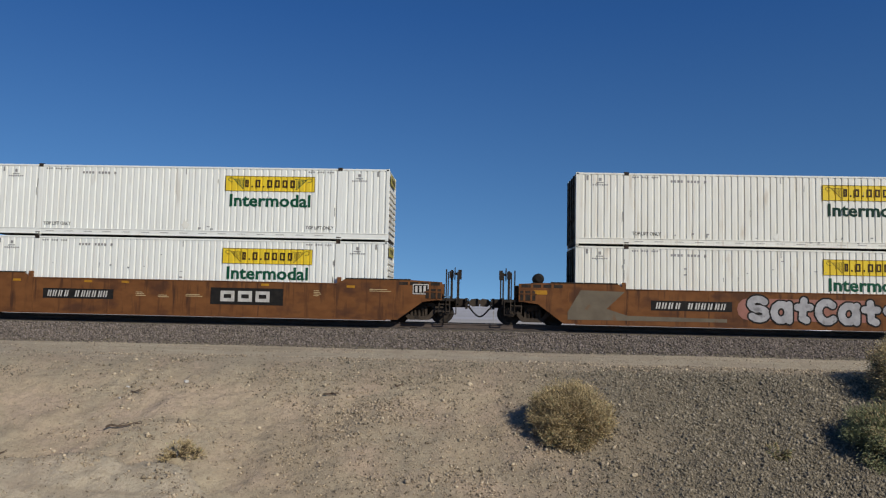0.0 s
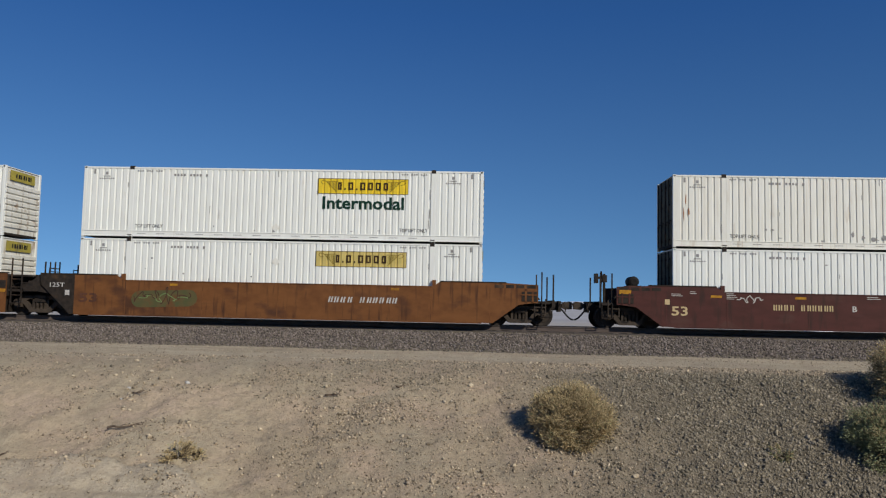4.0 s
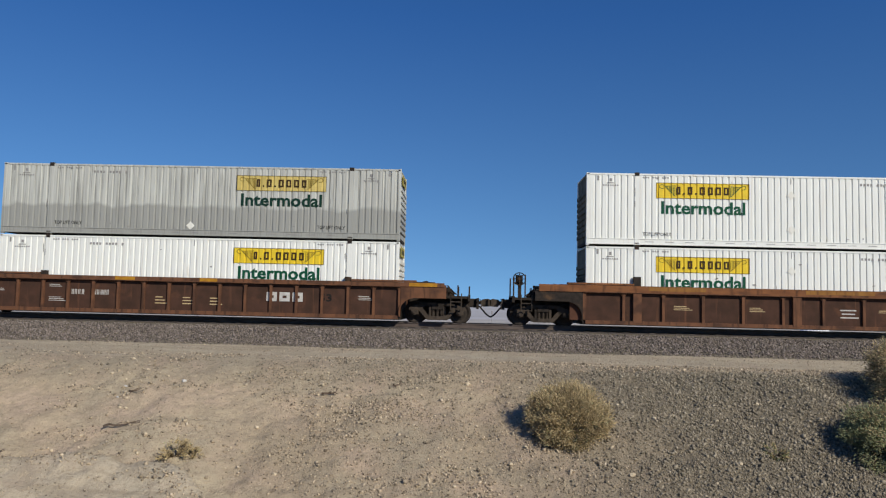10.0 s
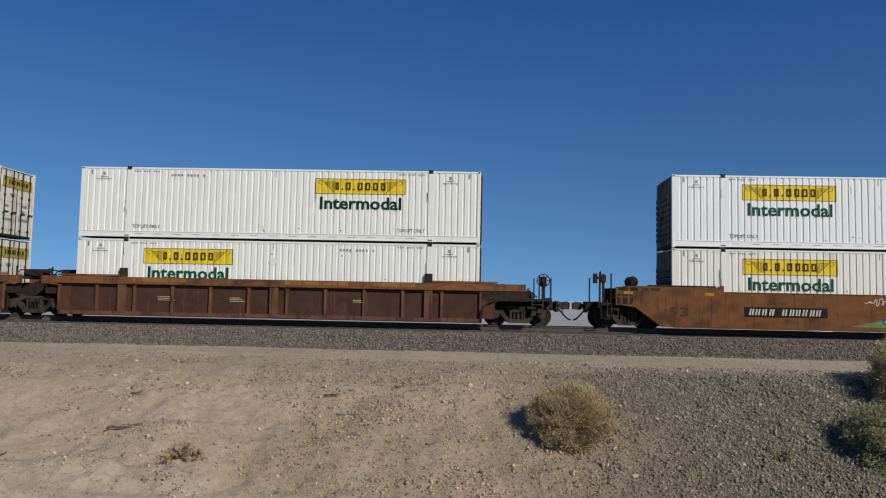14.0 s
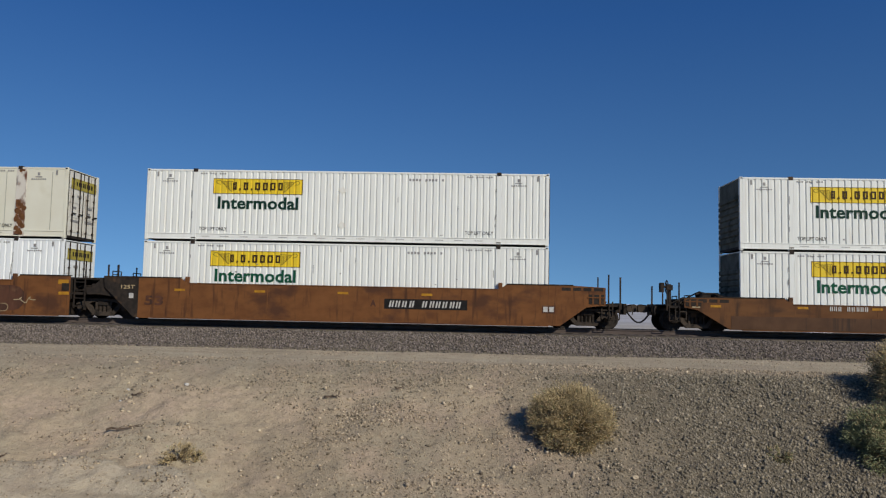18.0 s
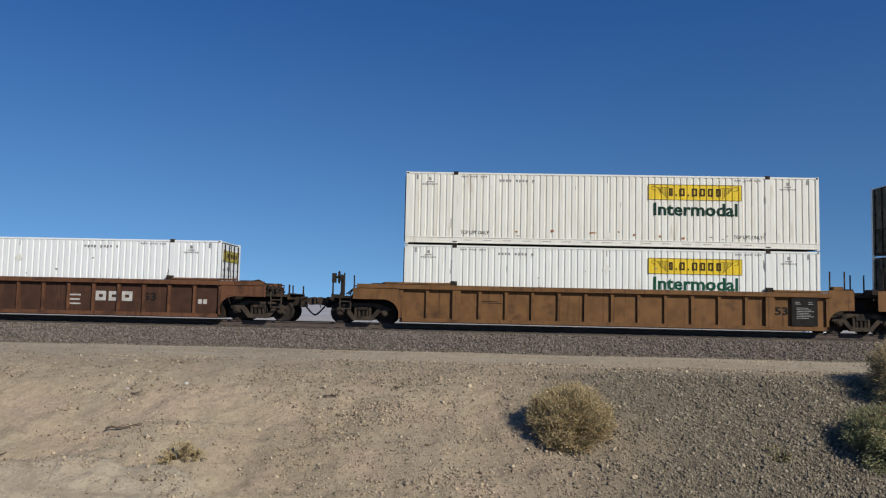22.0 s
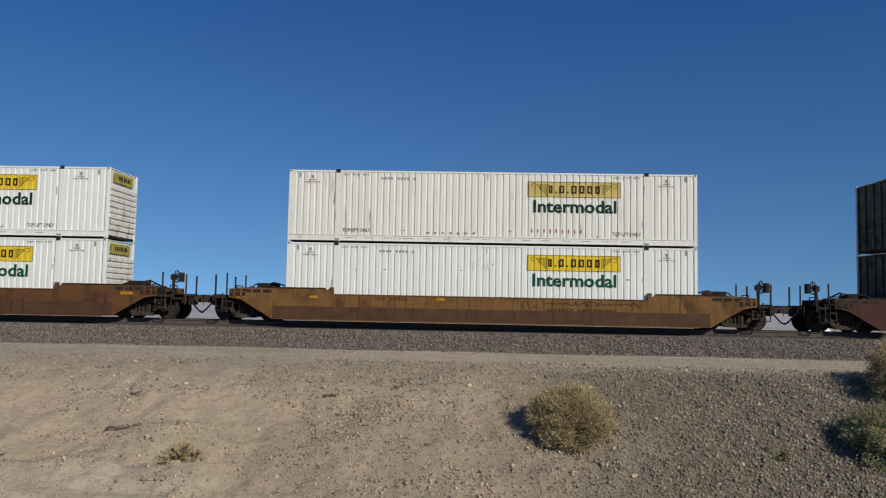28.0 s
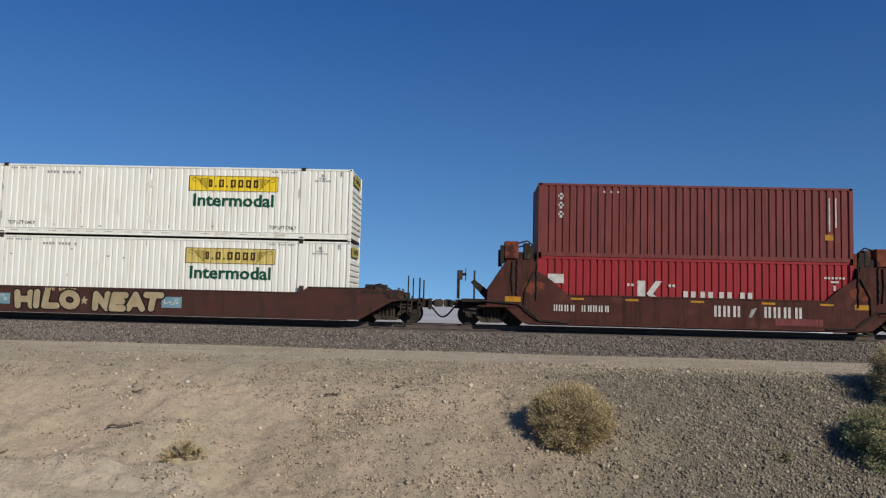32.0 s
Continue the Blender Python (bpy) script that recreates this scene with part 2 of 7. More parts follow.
M["dull_green"] = mat("dull_green_spray_paint", (0.085, 0.085, 0.035), (0.12, 0.085, 0.035), 0.7, scale=4.0, stain=(0.13, 0.06, 0.024), stain_at=0.52, stain_scale=2.0, bump=0.0, gloss=0.15)
M["tan"] = mat("tan_spray_paint", (0.40, 0.31, 0.18), (0.31, 0.24, 0.135), 0.6, scale=3.0, bump=0.0)
M["pink"] = mat("pinkish_spray_haze", (0.30, 0.13, 0.10), (0.24, 0.10, 0.06), 0.7, scale=2.0, bump=0.0)
M["dull_gold"] = mat("dull_gold_spray_paint", (0.19, 0.135, 0.055), (0.14, 0.10, 0.045), 0.6, scale=3.0, bump=0.0)
M["tan_dull"] = mat("dull_tan_spray_paint", (0.30, 0.215, 0.12), (0.22, 0.155, 0.08), 0.6, scale=3.0, stain=(0.13, 0.075, 0.035), stain_at=0.56, stain_scale=2.0, bump=0.0)
M["hinge_red"] = mat("faded_red_orange_paint", (0.20, 0.060, 0.030), (0.12, 0.035, 0.022), 0.8, scale=3.0, stain=(0.06, 0.022, 0.016), stain_at=0.5, stain_scale=2.5, bump=0.2, gloss=0.1)
M["rbrown"] = mat("weathered_red_brown_paint", (0.175, 0.078, 0.040), (0.120, 0.056, 0.031), 0.75, streak=(0.065, 0.034, 0.021), streak_at=0.53, scale=2.2, stain=(0.080, 0.040, 0.025), stain_at=0.53, stain_scale=1.4, bump=0.15, gloss=0.14)
M["clod"] = mat("crumbled_soil", (0.44, 0.36, 0.25), (0.31, 0.25, 0.175), 0.95, scale=9.0, island=0.42, bump=0.3, gloss=0.05)
M["snow"] = mat("white_spray_paint", (0.60, 0.58, 0.56), (0.46, 0.44, 0.42), 0.6, scale=3.0, stain=(0.24, 0.12, 0.06), stain_at=0.60, stain_scale=3.0, bump=0.0)
M["red_tex"] = mat("faded_oxide_red_paint", (0.180, 0.047, 0.041), (0.140, 0.038, 0.034), 0.65, streak=(0.095, 0.030, 0.026), streak_at=0.53, scale=1.5, stain=(0.12, 0.040, 0.034), stain_at=0.58, stain_scale=0.9, stretch=(3, 3, 0.6), bump=0.03, gloss=0.15)
M["red_line"] = mat("bright_red_paint", (0.300, 0.027, 0.030), (0.250, 0.025, 0.028), 0.6, scale=1.5, streak=(0.17, 0.024, 0.024), streak_at=0.55, stain=(0.20, 0.028, 0.026), stain_at=0.60, stain_scale=0.9, stretch=(3, 3, 0.6), bump=0.03, gloss=0.15)
M["ttx_red"] = mat("red_logo_paint", (0.25, 0.036, 0.015), (0.18, 0.03, 0.014), 0.65, scale=3.0, stain=(0.16, 0.06, 0.02), stain_at=0.58, stain_scale=2.5, bump=0.0, gloss=0.15)
M["ballast"] = mat("grey_ballast_stone", (0.232, 0.193, 0.165), (0.147, 0.122, 0.104), 0.95, scale=9.0, island=0.5, bump=0.3, gloss=0.05)
M["pebble"] = mat("desert_pebbles", (0.45, 0.365, 0.26), (0.28, 0.222, 0.158), 0.95, scale=9.0, island=0.6, bump=0.3, gloss=0.05)
M["gravel"] = mat("dull_bank_gravel", (0.305, 0.260, 0.190), (0.205, 0.174, 0.127), 0.95, scale=9.0, island=0.42, bump=0.3, gloss=0.05)
M["stick"] = mat("dry_dead_wood", (0.14, 0.10, 0.07), (0.09, 0.065, 0.045), 0.9, scale=12.0, bump=0.4)
M["stem"] = mat("dry_twig", (0.17, 0.125, 0.07), (0.11, 0.08, 0.046), 0.9, scale=9.0, island=0.35, bump=0.0)
M["tip"] = mat("straw_coloured_seed_heads", (0.50, 0.39, 0.215), (0.36, 0.275, 0.148), 0.9, scale=2.0, island=0.32, bump=0.0, gloss=0.05)
M["leaf"] = mat("grey_green_leaves", (0.21, 0.225, 0.115), (0.27, 0.28, 0.15), 0.9, scale=2.0, island=0.4, bump=0.0, gloss=0.05)
M["hump"] = mat("white_plastic", (0.78, 0.79, 0.80), (0.72, 0.73, 0.74), 0.5, bump=0.0)


def ground_mat():
    """Pale sand, pinkish and buff patches, grey gravel on the bank and near the track."""
    m = bpy.data.materials.new("desert_soil")
    m.use_nodes = True
    nt = m.node_tree
    N, K = nt.nodes.new, nt.links.new
    b = nt.nodes["Principled BSDF"]
    b.inputs["Roughness"].default_value = 0.95
    b.inputs["Specular IOR Level"].default_value = 0.1
    tc = N("ShaderNodeTexCoord")

    def tex(sc, detail=6.0, rough=0.55):
        n = N("ShaderNodeTexNoise")
        n.inputs["Scale"].default_value, n.inputs["Detail"].default_value = sc, detail
        n.inputs["Roughness"].default_value = rough
        K(tc.outputs["Object"], n.inputs["Vector"])
        return n.outputs["Fac"]

    def ramp(src, a, z):
        r = N("ShaderNodeMapRange")
        r.inputs[1].default_value, r.inputs[2].default_value = a, z
        K(src, r.inputs[0])
        return r.outputs[0]

    def mix(fac, a, z):
        x = N("ShaderNodeMix")
        x.data_type = "RGBA"
        K(fac, x.inputs[0])
        for v, s in ((a, x.inputs[6]), (z, x.inputs[7])):
            if isinstance(v, tuple):
                s.default_value = (*v, 1)
            else:
                K(v, s)
        return x.outputs[2]

    col = mix(ramp(tex(0.35), 0.38, 0.62), (0.472, 0.390, 0.268), (0.482, 0.378, 0.252))
    col = mix(ramp(tex(0.7), 0.46, 0.64), col, (0.525, 0.398, 0.282))
    col = mix(ramp(tex(2.3, 7.0, 0.65), 0.50, 0.66), col, (0.395, 0.314, 0.216))
    col = mix(ramp(tex(7.0), 0.48, 0.72), col, (0.368, 0.290, 0.198))
    col = mix(ramp(tex(38.0, 3.0, 0.7), 0.58, 0.70), col, (0.20, 0.155, 0.10))
    col = mix(ramp(tex(30.0, 3.0, 0.7), 0.62, 0.72), col, (0.55, 0.44, 0.29))
    pale = N("ShaderNodeAttribute")
    pale.attribute_name = "pale"
    # wheel tracks draw the road out in long streaks
    along = N("ShaderNodeVectorMath")
    along.operation = "MULTIPLY"
    along.inputs[1].default_value = (0.10, 2.4, 1.0)
    K(tc.outputs["Object"], along.inputs[0])
    ruts = N("ShaderNodeTexNoise")
    ruts.inputs["Scale"].default_value, ruts.inputs["Detail"].default_value = 1.6, 7.0
    K(along.outputs[0], ruts.inputs["Vector"])
    road = mix(ramp(tex(26.0, 4.0, 0.7), 0.42, 0.6), (0.475, 0.405, 0.298), (0.57, 0.492, 0.37))
    road = mix(ramp(ruts.outputs["Fac"], 0.50, 0.64), road, (0.385, 0.325, 0.235))
    road = mix(ramp(tex(11.0, 5.0, 0.7), 0.52, 0.66), road, (0.33, 0.275, 0.20))
    road = mix(ramp(tex(1.1, 6.0, 0.6), 0.48, 0.62), road, (0.40, 0.335, 0.25))
    col = mix(pale.outputs["Fac"], col, road)
    att = N("ShaderNodeAttribute")
    att.attribute_name = "gravel"
    grav = mix(ramp(tex(22.0, 4.0, 0.75), 0.40, 0.60), (0.105, 0.088, 0.064), (0.242, 0.205, 0.148))
    col = mix(att.outputs["Fac"], col, grav)
    # the dry flat behind the track is pale, with distance haze tinted into its colour
    xyz = N("ShaderNodeSeparateXYZ")
    K(tc.outputs["Object"], xyz.inputs[0])
    hazy_flat = mix(ramp(tex(0.05, 5.0), 0.42, 0.60), (0.47, 0.455, 0.465), (0.40, 0.38, 0.37))
    col = mix(ramp(xyz.outputs["Y"], 48.0, 110.0), col, hazy_flat)
    K(col, b.inputs["Base Color"])
    bp = N("ShaderNodeBump")
    bp.inputs["Strength"].default_value, bp.inputs["Distance"].default_value = 0.8, 0.05
    rough_up = N("ShaderNodeMath")
    rough_up.operation = "MULTIPLY_ADD"
    rough_up.inputs[1].default_value = 1.6
    K(tex(4.5, 8.0, 0.65), rough_up.inputs[0])
    K(tex(16.0, 8.0, 0.7), rough_up.inputs[2])
    K(rough_up.outputs[0], bp.inputs["Height"])
    K(bp.outputs[0], b.inputs["Normal"])
    return m


M["primer"] = mat("olive_grey_primer", (0.155, 0.125, 0.085), (0.12, 0.095, 0.066), 0.8, scale=2.0, stain=(0.16, 0.08, 0.035), stain_at=0.62, stain_scale=1.5)
M["panel_dark"] = mat("blackish_brown_panel_paint", (0.078, 0.039, 0.026), (0.052, 0.029, 0.020), 0.85, streak=(0.13, 0.060, 0.034), streak_at=0.6, scale=2.4, stain=(0.11, 0.052, 0.03), stain_at=0.6, stain_scale=1.5, bump=0.15, gloss=0.12)
M["fec_low"] = mat("dark_brown_lower_paint", (0.095, 0.045, 0.020), (0.07, 0.034, 0.017), 0.8, streak=(0.045, 0.025, 0.015), streak_at=0.55, scale=2.0, bump=0.12)
M["fec_tan"] = mat("yellowed_brown_paint", (0.205, 0.108, 0.034), (0.150, 0.076, 0.027), 0.75, streak=(0.075, 0.039, 0.018), streak_at=0.53, scale=2.0, stain=(0.10, 0.05, 0.02), stain_at=0.55, stain_scale=1.2, bump=0.12, gloss=0.14)
M["soil"] = ground_mat()
# distance haze is mixed into the base colour of the hills
M["hills"] = mat("haze_tinted_hills", (0.50, 0.56, 0.66), (0.56, 0.60, 0.67), 1.0, scale=0.01, bump=0.0, gloss=0.0)


# ---- mesh helpers ----
def part(name, bm, material, parent=None, label=""):
    """Links a bmesh (or a ready mesh) as one mesh object under a thing or a part."""
    if isinstance(bm, bmesh.types.BMesh):
        me = bpy.data.meshes.new(name)
        bmesh.ops.recalc_face_normals(bm, faces=bm.faces)
        bm.to_mesh(me)
        bm.free()
        me.materials.append(M[material])
    else:
        me = bm
    ob = new(name, me)
    ob.parent = parent
    if label:
        ob["label"] = label
    return ob


def thing(name, label, category, group=""):
    ob = new(name)
    ob.empty_display_size = 0.3
    return tagged(ob, label, category, group)


def box(bm, x0, x1, y0, y1, z0, z1):
    v = [bm.verts.new((x, y, z)) for x in (x0, x1) for y in (y0, y1) for z in (z0, z1)]
    for f in ((0, 1, 3, 2), (4, 6, 7, 5), (0, 4, 5, 1), (2, 3, 7, 6), (0, 2, 6, 4), (1, 5, 7, 3)):
        bm.faces.new([v[i] for i in f])
    return bm


def boxes(*rows):
    bm = bmesh.new()
    for r in rows:
        box(bm, *r)
    return bm


def soft_box(x0, x1, y0, y1, z0, z1, r=0.012):
    bm = boxes((x0, x1, y0, y1, z0, z1))
    bmesh.ops.bevel(bm, geom=bm.edges[:], offset=r, segments=1, affect="EDGES")
    return bm


def prism(pts, y0, y1, bm=None):
    """A polygon in x and z, given thickness in y."""
    bm = bm or bmesh.new()
    a = [bm.verts.new((x, y0, z)) for x, z in pts]
    b = [bm.verts.new((x, y1, z)) for x, z in pts]
    bm.faces.new(a)
    bm.faces.new(b[::-1])
    for i in range(len(pts)):
        j = (i + 1) % len(pts)
        bm.faces.new((a[j], a[i], b[i], b[j]))
    return bm


def prism_x(pts, x0, x1):
    """A polygon in y and z, drawn out along x."""
    bm = bmesh.new()
    a, b = ([bm.verts.new((x, y, z)) for y, z in pts] for x in (x0, x1))
    bm.faces.new(a)
    bm.faces.new(b[::-1])
    for i in range(len(pts)):
        j = (i + 1) % len(pts)
        bm.faces.new((a[j], a[i], b[i], b[j]))
    return bm


def rod(bm, p, q, r, n=8, r2=None):
    """A round bar from p to q."""
    p, q = Vector(p), Vector(q)
    m = Matrix.Translation((p + q) / 2) @ (q - p).to_track_quat("Z", "Y").to_matrix().to_4x4()
    bmesh.ops.create_cone(bm, cap_ends=True, segments=n, radius1=r, radius2=r if r2 is None else r2,
                          depth=(q - p).length, matrix=m)
    return bm


def tube(bm, pts, r, n=6):
    for a, b in zip(pts, pts[1:]):
        rod(bm, a, b, r, n)
    return bm


def lathe(bm, rings, n=28, y=0.0):
    """Rings of (radius, y) round the y axis."""
    loops = []
    for r, yy in rings:
        loops.append([bm.verts.new((r * math.cos(2 * math.pi * i / n), y + yy, r * math.sin(2 * math.pi * i / n)))
                      for i in range(n)])
    for a, b in zip(loops, loops[1:]):
        for i in range(n):
            bm.faces.new((a[i], a[(i + 1) % n], b[(i + 1) % n], b[i]))
    bm.faces.new(loops[0])
    bm.faces.new(loops[-1][::-1])
    return bm


# ---- lettering ----
def letters(text, x, z, width, height, y, bold=0.0, lean=0.0):
    """Flat letters facing -y, x and z their lower left corner."""
    cu = bpy.data.curves.new("text", "FONT")
    cu.body, cu.size, cu.resolution_u, cu.offset, cu.shear = text, 1.0, 2, bold, lean
    ob = bpy.data.objects.new("text", cu)
    me = bpy.data.meshes.new_from_object(ob)
    bpy.data.objects.remove(ob)
    bm = bmesh.new()
    bm.from_mesh(me)
    bpy.data.meshes.remove(me)
    xs, zs = [v.co.x for v in bm.verts], [v.co.y for v in bm.verts]
    sx, sz = width / (max(xs) - min(xs)), height / (max(zs) - min(zs))
    x0, z0 = min(xs), min(zs)
    for v in bm.verts:
        v.co = Vector((x + (v.co.x - x0) * sx, y, z + (v.co.y - z0) * sz))
    return bm


def bars(rows, y, bm=None):
    """Plain bars (x, z, width, height) for writing that is too small or not to be spelled out."""
    bm = bm or bmesh.new()
    for x, z, w, h in rows:
        box(bm, x, x + w, y, y + 0.004, z, z + h)
    return bm


def frame_block(bm, x, z, w, h, y, t, lean=0.0):
    """A plain hollow block, t thick, in place of a painted character."""
    q = lambda u, v: (x + u + lean * v / h, z + v)
    o = [q(0, 0), q(w, 0), q(w, h), q(0, h)]
    i = [q(t, t), q(w - t, t), q(w - t, h - t), q(t, h - t)]
    a, b = ([bm.verts.new((px, y, pz)) for px, pz in loop] for loop in (o, i))
    for k in range(4):
        bm.faces.new((a[k], a[(k + 1) % 4], b[(k + 1) % 4], b[k]))
    return bm


def plate_row(x, z, w, h, y, n=10, gap=4, lean=0.0):
    """A row of letter-sized bars, one left out for the space."""
    bm = bmesh.new()
    step = w / n
    for i in range(n):
        if i == gap:
            continue
        a = x + i * step
        for k in ((0.0, 0.42) if i % 3 else (0.1, 0.5)):
            b = a + step * k
            prism([(b, z), (b + step * 0.24, z), (b + step * 0.24 + lean, z + h), (b + lean, z + h)], y, y + 0.004, bm)
    return bm


# ---- containers ----
LONG, WIDE, HIGH = 16.154, 2.591, 2.880
FACE = -WIDE / 2
SECTIONS = ((0.13, 1.88, 7), (2.08, 14.074, 48), (14.274, 16.024, 7))
WAVE = ((0.0, 0.0), (0.62, 0.0), (0.70, 1.0), (0.92, 1.0))


def wave_points(x0, x1, n, deep):
    p = (x1 - x0) / n
    pts = [(x0 + (i + a) * p, d * deep) for i in range(n) for a, d in WAVE]
    return pts + [(x1, 0.0)]


def sheet(bm, pts, z0, z1, flip=1, face=FACE):
    rows = [(bm.verts.new((x, flip * (face + d), z0)), bm.verts.new((x, flip * (face + d), z1))) for x, d in pts]
    for a, b in zip(rows, rows[1:]):
        bm.faces.new((a[0], b[0], b[1], a[1]))
    return bm


def add_sign(parent, x, colour="yellow", words=True, flat=False, corner=0.36, ink="green"):
    """Yellow sign with a black rim, plain blocks and slanting lines, and the green word under it."""
    top = HIGH - corner
    w, h = 3.62, 0.62
    pts = [(x, 0.0)] + [q for s in SECTIONS for q in wave_points(*s, 0.0 if flat else 0.034) if x < q[0] < x + w] + [(x + w, 0.0)]
    bm = bmesh.new()
    sheet(bm, [(a, d - 0.004) for a, d in pts], top - h, top)
    sign = part("sign", bm, colour, parent, "yellow sign panel with black rim")
    y = FACE - 0.008
    key = ("print", round(x, 2))
    if key not in MESHES:
        MESHES[key] = sign_print(x, top, w, h, y, sign)
        MESHES[key, 1] = sign_scrolls(x, top, w, h, y, sign)
    else:
        part("sign_print", MESHES[key], "sign_ink", sign)
        part("sign_scroll", MESHES[key, 1], "sign_line", sign, "olive scroll lines")["kind"] = "stuff"
    if words:
        key = ("word", round(x, 2))
        if key not in MESHES:
            MESHES[key] = part("lettering", letters("Intermodal", x + 0.2, top - h - 0.62, 3.26, 0.51, FACE - 0.006, bold=0.027), "green", sign).data
            q = sign.children[-1]
        else:
            q = part("lettering", MESHES[key], "green", sign)
        recolour(q, ink)
    return sign


def sign_print(x, top, w, h, y, sign):
    """Thin rim, and plain blocks in place of the name."""
    bm = bars([(x, top - 0.022, w, 0.018), (x, top - h, w, 0.018), (x, top - h, 0.018, h), (x + w - 0.018, top - h, 0.018, h)], y)
    a, z, t = x + 0.80, top - 0.46, 0.31
    for lw in (0.15, 0.065, 0.19, 0.065, 0.21, 0.20, 0.21, 0.19):
        if lw > 0.1:
            frame_block(bm, a, z, lw, t, y, 0.068)
        else:
            bars([(a, z, lw, 0.07)], y, bm)
        a += lw + 0.105
    return part("sign_print", bm, "sign_ink", sign, "dark plain blocks in place of a name").data


def sign_scrolls(x, top, w, h, y, sign):
    """Thin slanting scroll lines with hatching at both ends of the sign."""
    bm = bmesh.new()
    k = 0
    for m, e in ((x + 0.10, 1), (x + w - 0.10, -1)):
        runs = [[(0.02, -0.16), (0.06, -0.09), (0.16, -0.08), (0.24, -0.14), (0.60, -0.50), (0.66, -0.53)],
                [(0.02, -0.16), (0.08, -0.22), (0.20, -0.24)], [(0.24, -0.14), (0.70, -0.12)]]
        runs += [[(0.30 + 0.055 * i, -0.16), (0.30 + 0.055 * i, -0.22 - 0.05 * i)] for i in range(7)]
        for line in runs:
            for p, q in zip(line, line[1:]):
                k += 1
                prism(capsule((m + e * p[0], top + p[1]), (m + e * q[0], top + q[1]), 0.011, 2), y - 0.00005 * (k % 6), y + 0.003, bm)
    q = part("sign_scroll", bm, "sign_line", sign, "olive scroll lines")
    q["kind"] = "stuff"
    return q.data


MESHES = {}


def shared(key, make, material):
    """A mesh built once under a key."""
    if key not in MESHES:
        bm = make()
        bmesh.ops.recalc_face_normals(bm, faces=bm.faces)
        me = bpy.data.meshes.new(key)
        bm.to_mesh(me)
        bm.free()
        me.materials.append(M[material])
        MESHES[key] = me
    return MESHES[key]


def side_mesh(flip, i):
    bm = bmesh.new()
    return sheet(bm, wave_points(*SECTIONS[i], 0.034), 0.29, HIGH - 0.09, flip) or bm


def smooth_panel_mesh(i):
    bm = bmesh.new()
    a, b = (0.1, 1.85) if i == 0 else (14.3, 16.05) if i == 10 else (2.1 + 1.3267 * (i - 1), 2.1 + 1.3267 * i)
    sheet(bm, [(a, 0.02), (a + 0.02, 0.012), (b - 0.02, 0.012), (b, 0.02)], 0.13, HIGH - 0.09)
    return bm


def end_wall_mesh():
    """Front wall with flat-topped level ribs."""
    pts = [(-0.02, HIGH - 0.08), (-0.02, 0.12), (0.0, 0.12)]
    for i in range(8):
        z = 0.35 + i * 0.235
        pts += [(0.0, z), (0.055, z + 0.03), (0.055, z + 0.16), (0.0, z + 0.19)]
    return prism(pts + [(0.0, HIGH - 0.08)], -1.2, 1.2)


def door_mesh():
    bm = boxes((-0.02, 0.025, 0.01, 1.18, 0.14, HIGH - 0.1))
    for z in (0.3, 0.9, 1.5, 2.1):
        box(bm, 0.025, 0.04, 0.06, 1.12, z, z + 0.42)
    return bm


def rod_mesh():
    bm = bmesh.new()
    rod(bm, (0.075, 0, 0.12), (0.075, 0, HIGH - 0.10), 0.024)
    for z in (0.3, 0.95, 1.7, 2.45):
        box(bm, 0.02, 0.09, -0.05, 0.05, z, z + 0.07)
    box(bm, 0.05, 0.09, -0.02, 0.3, 1.05, 1.09)
    return bm


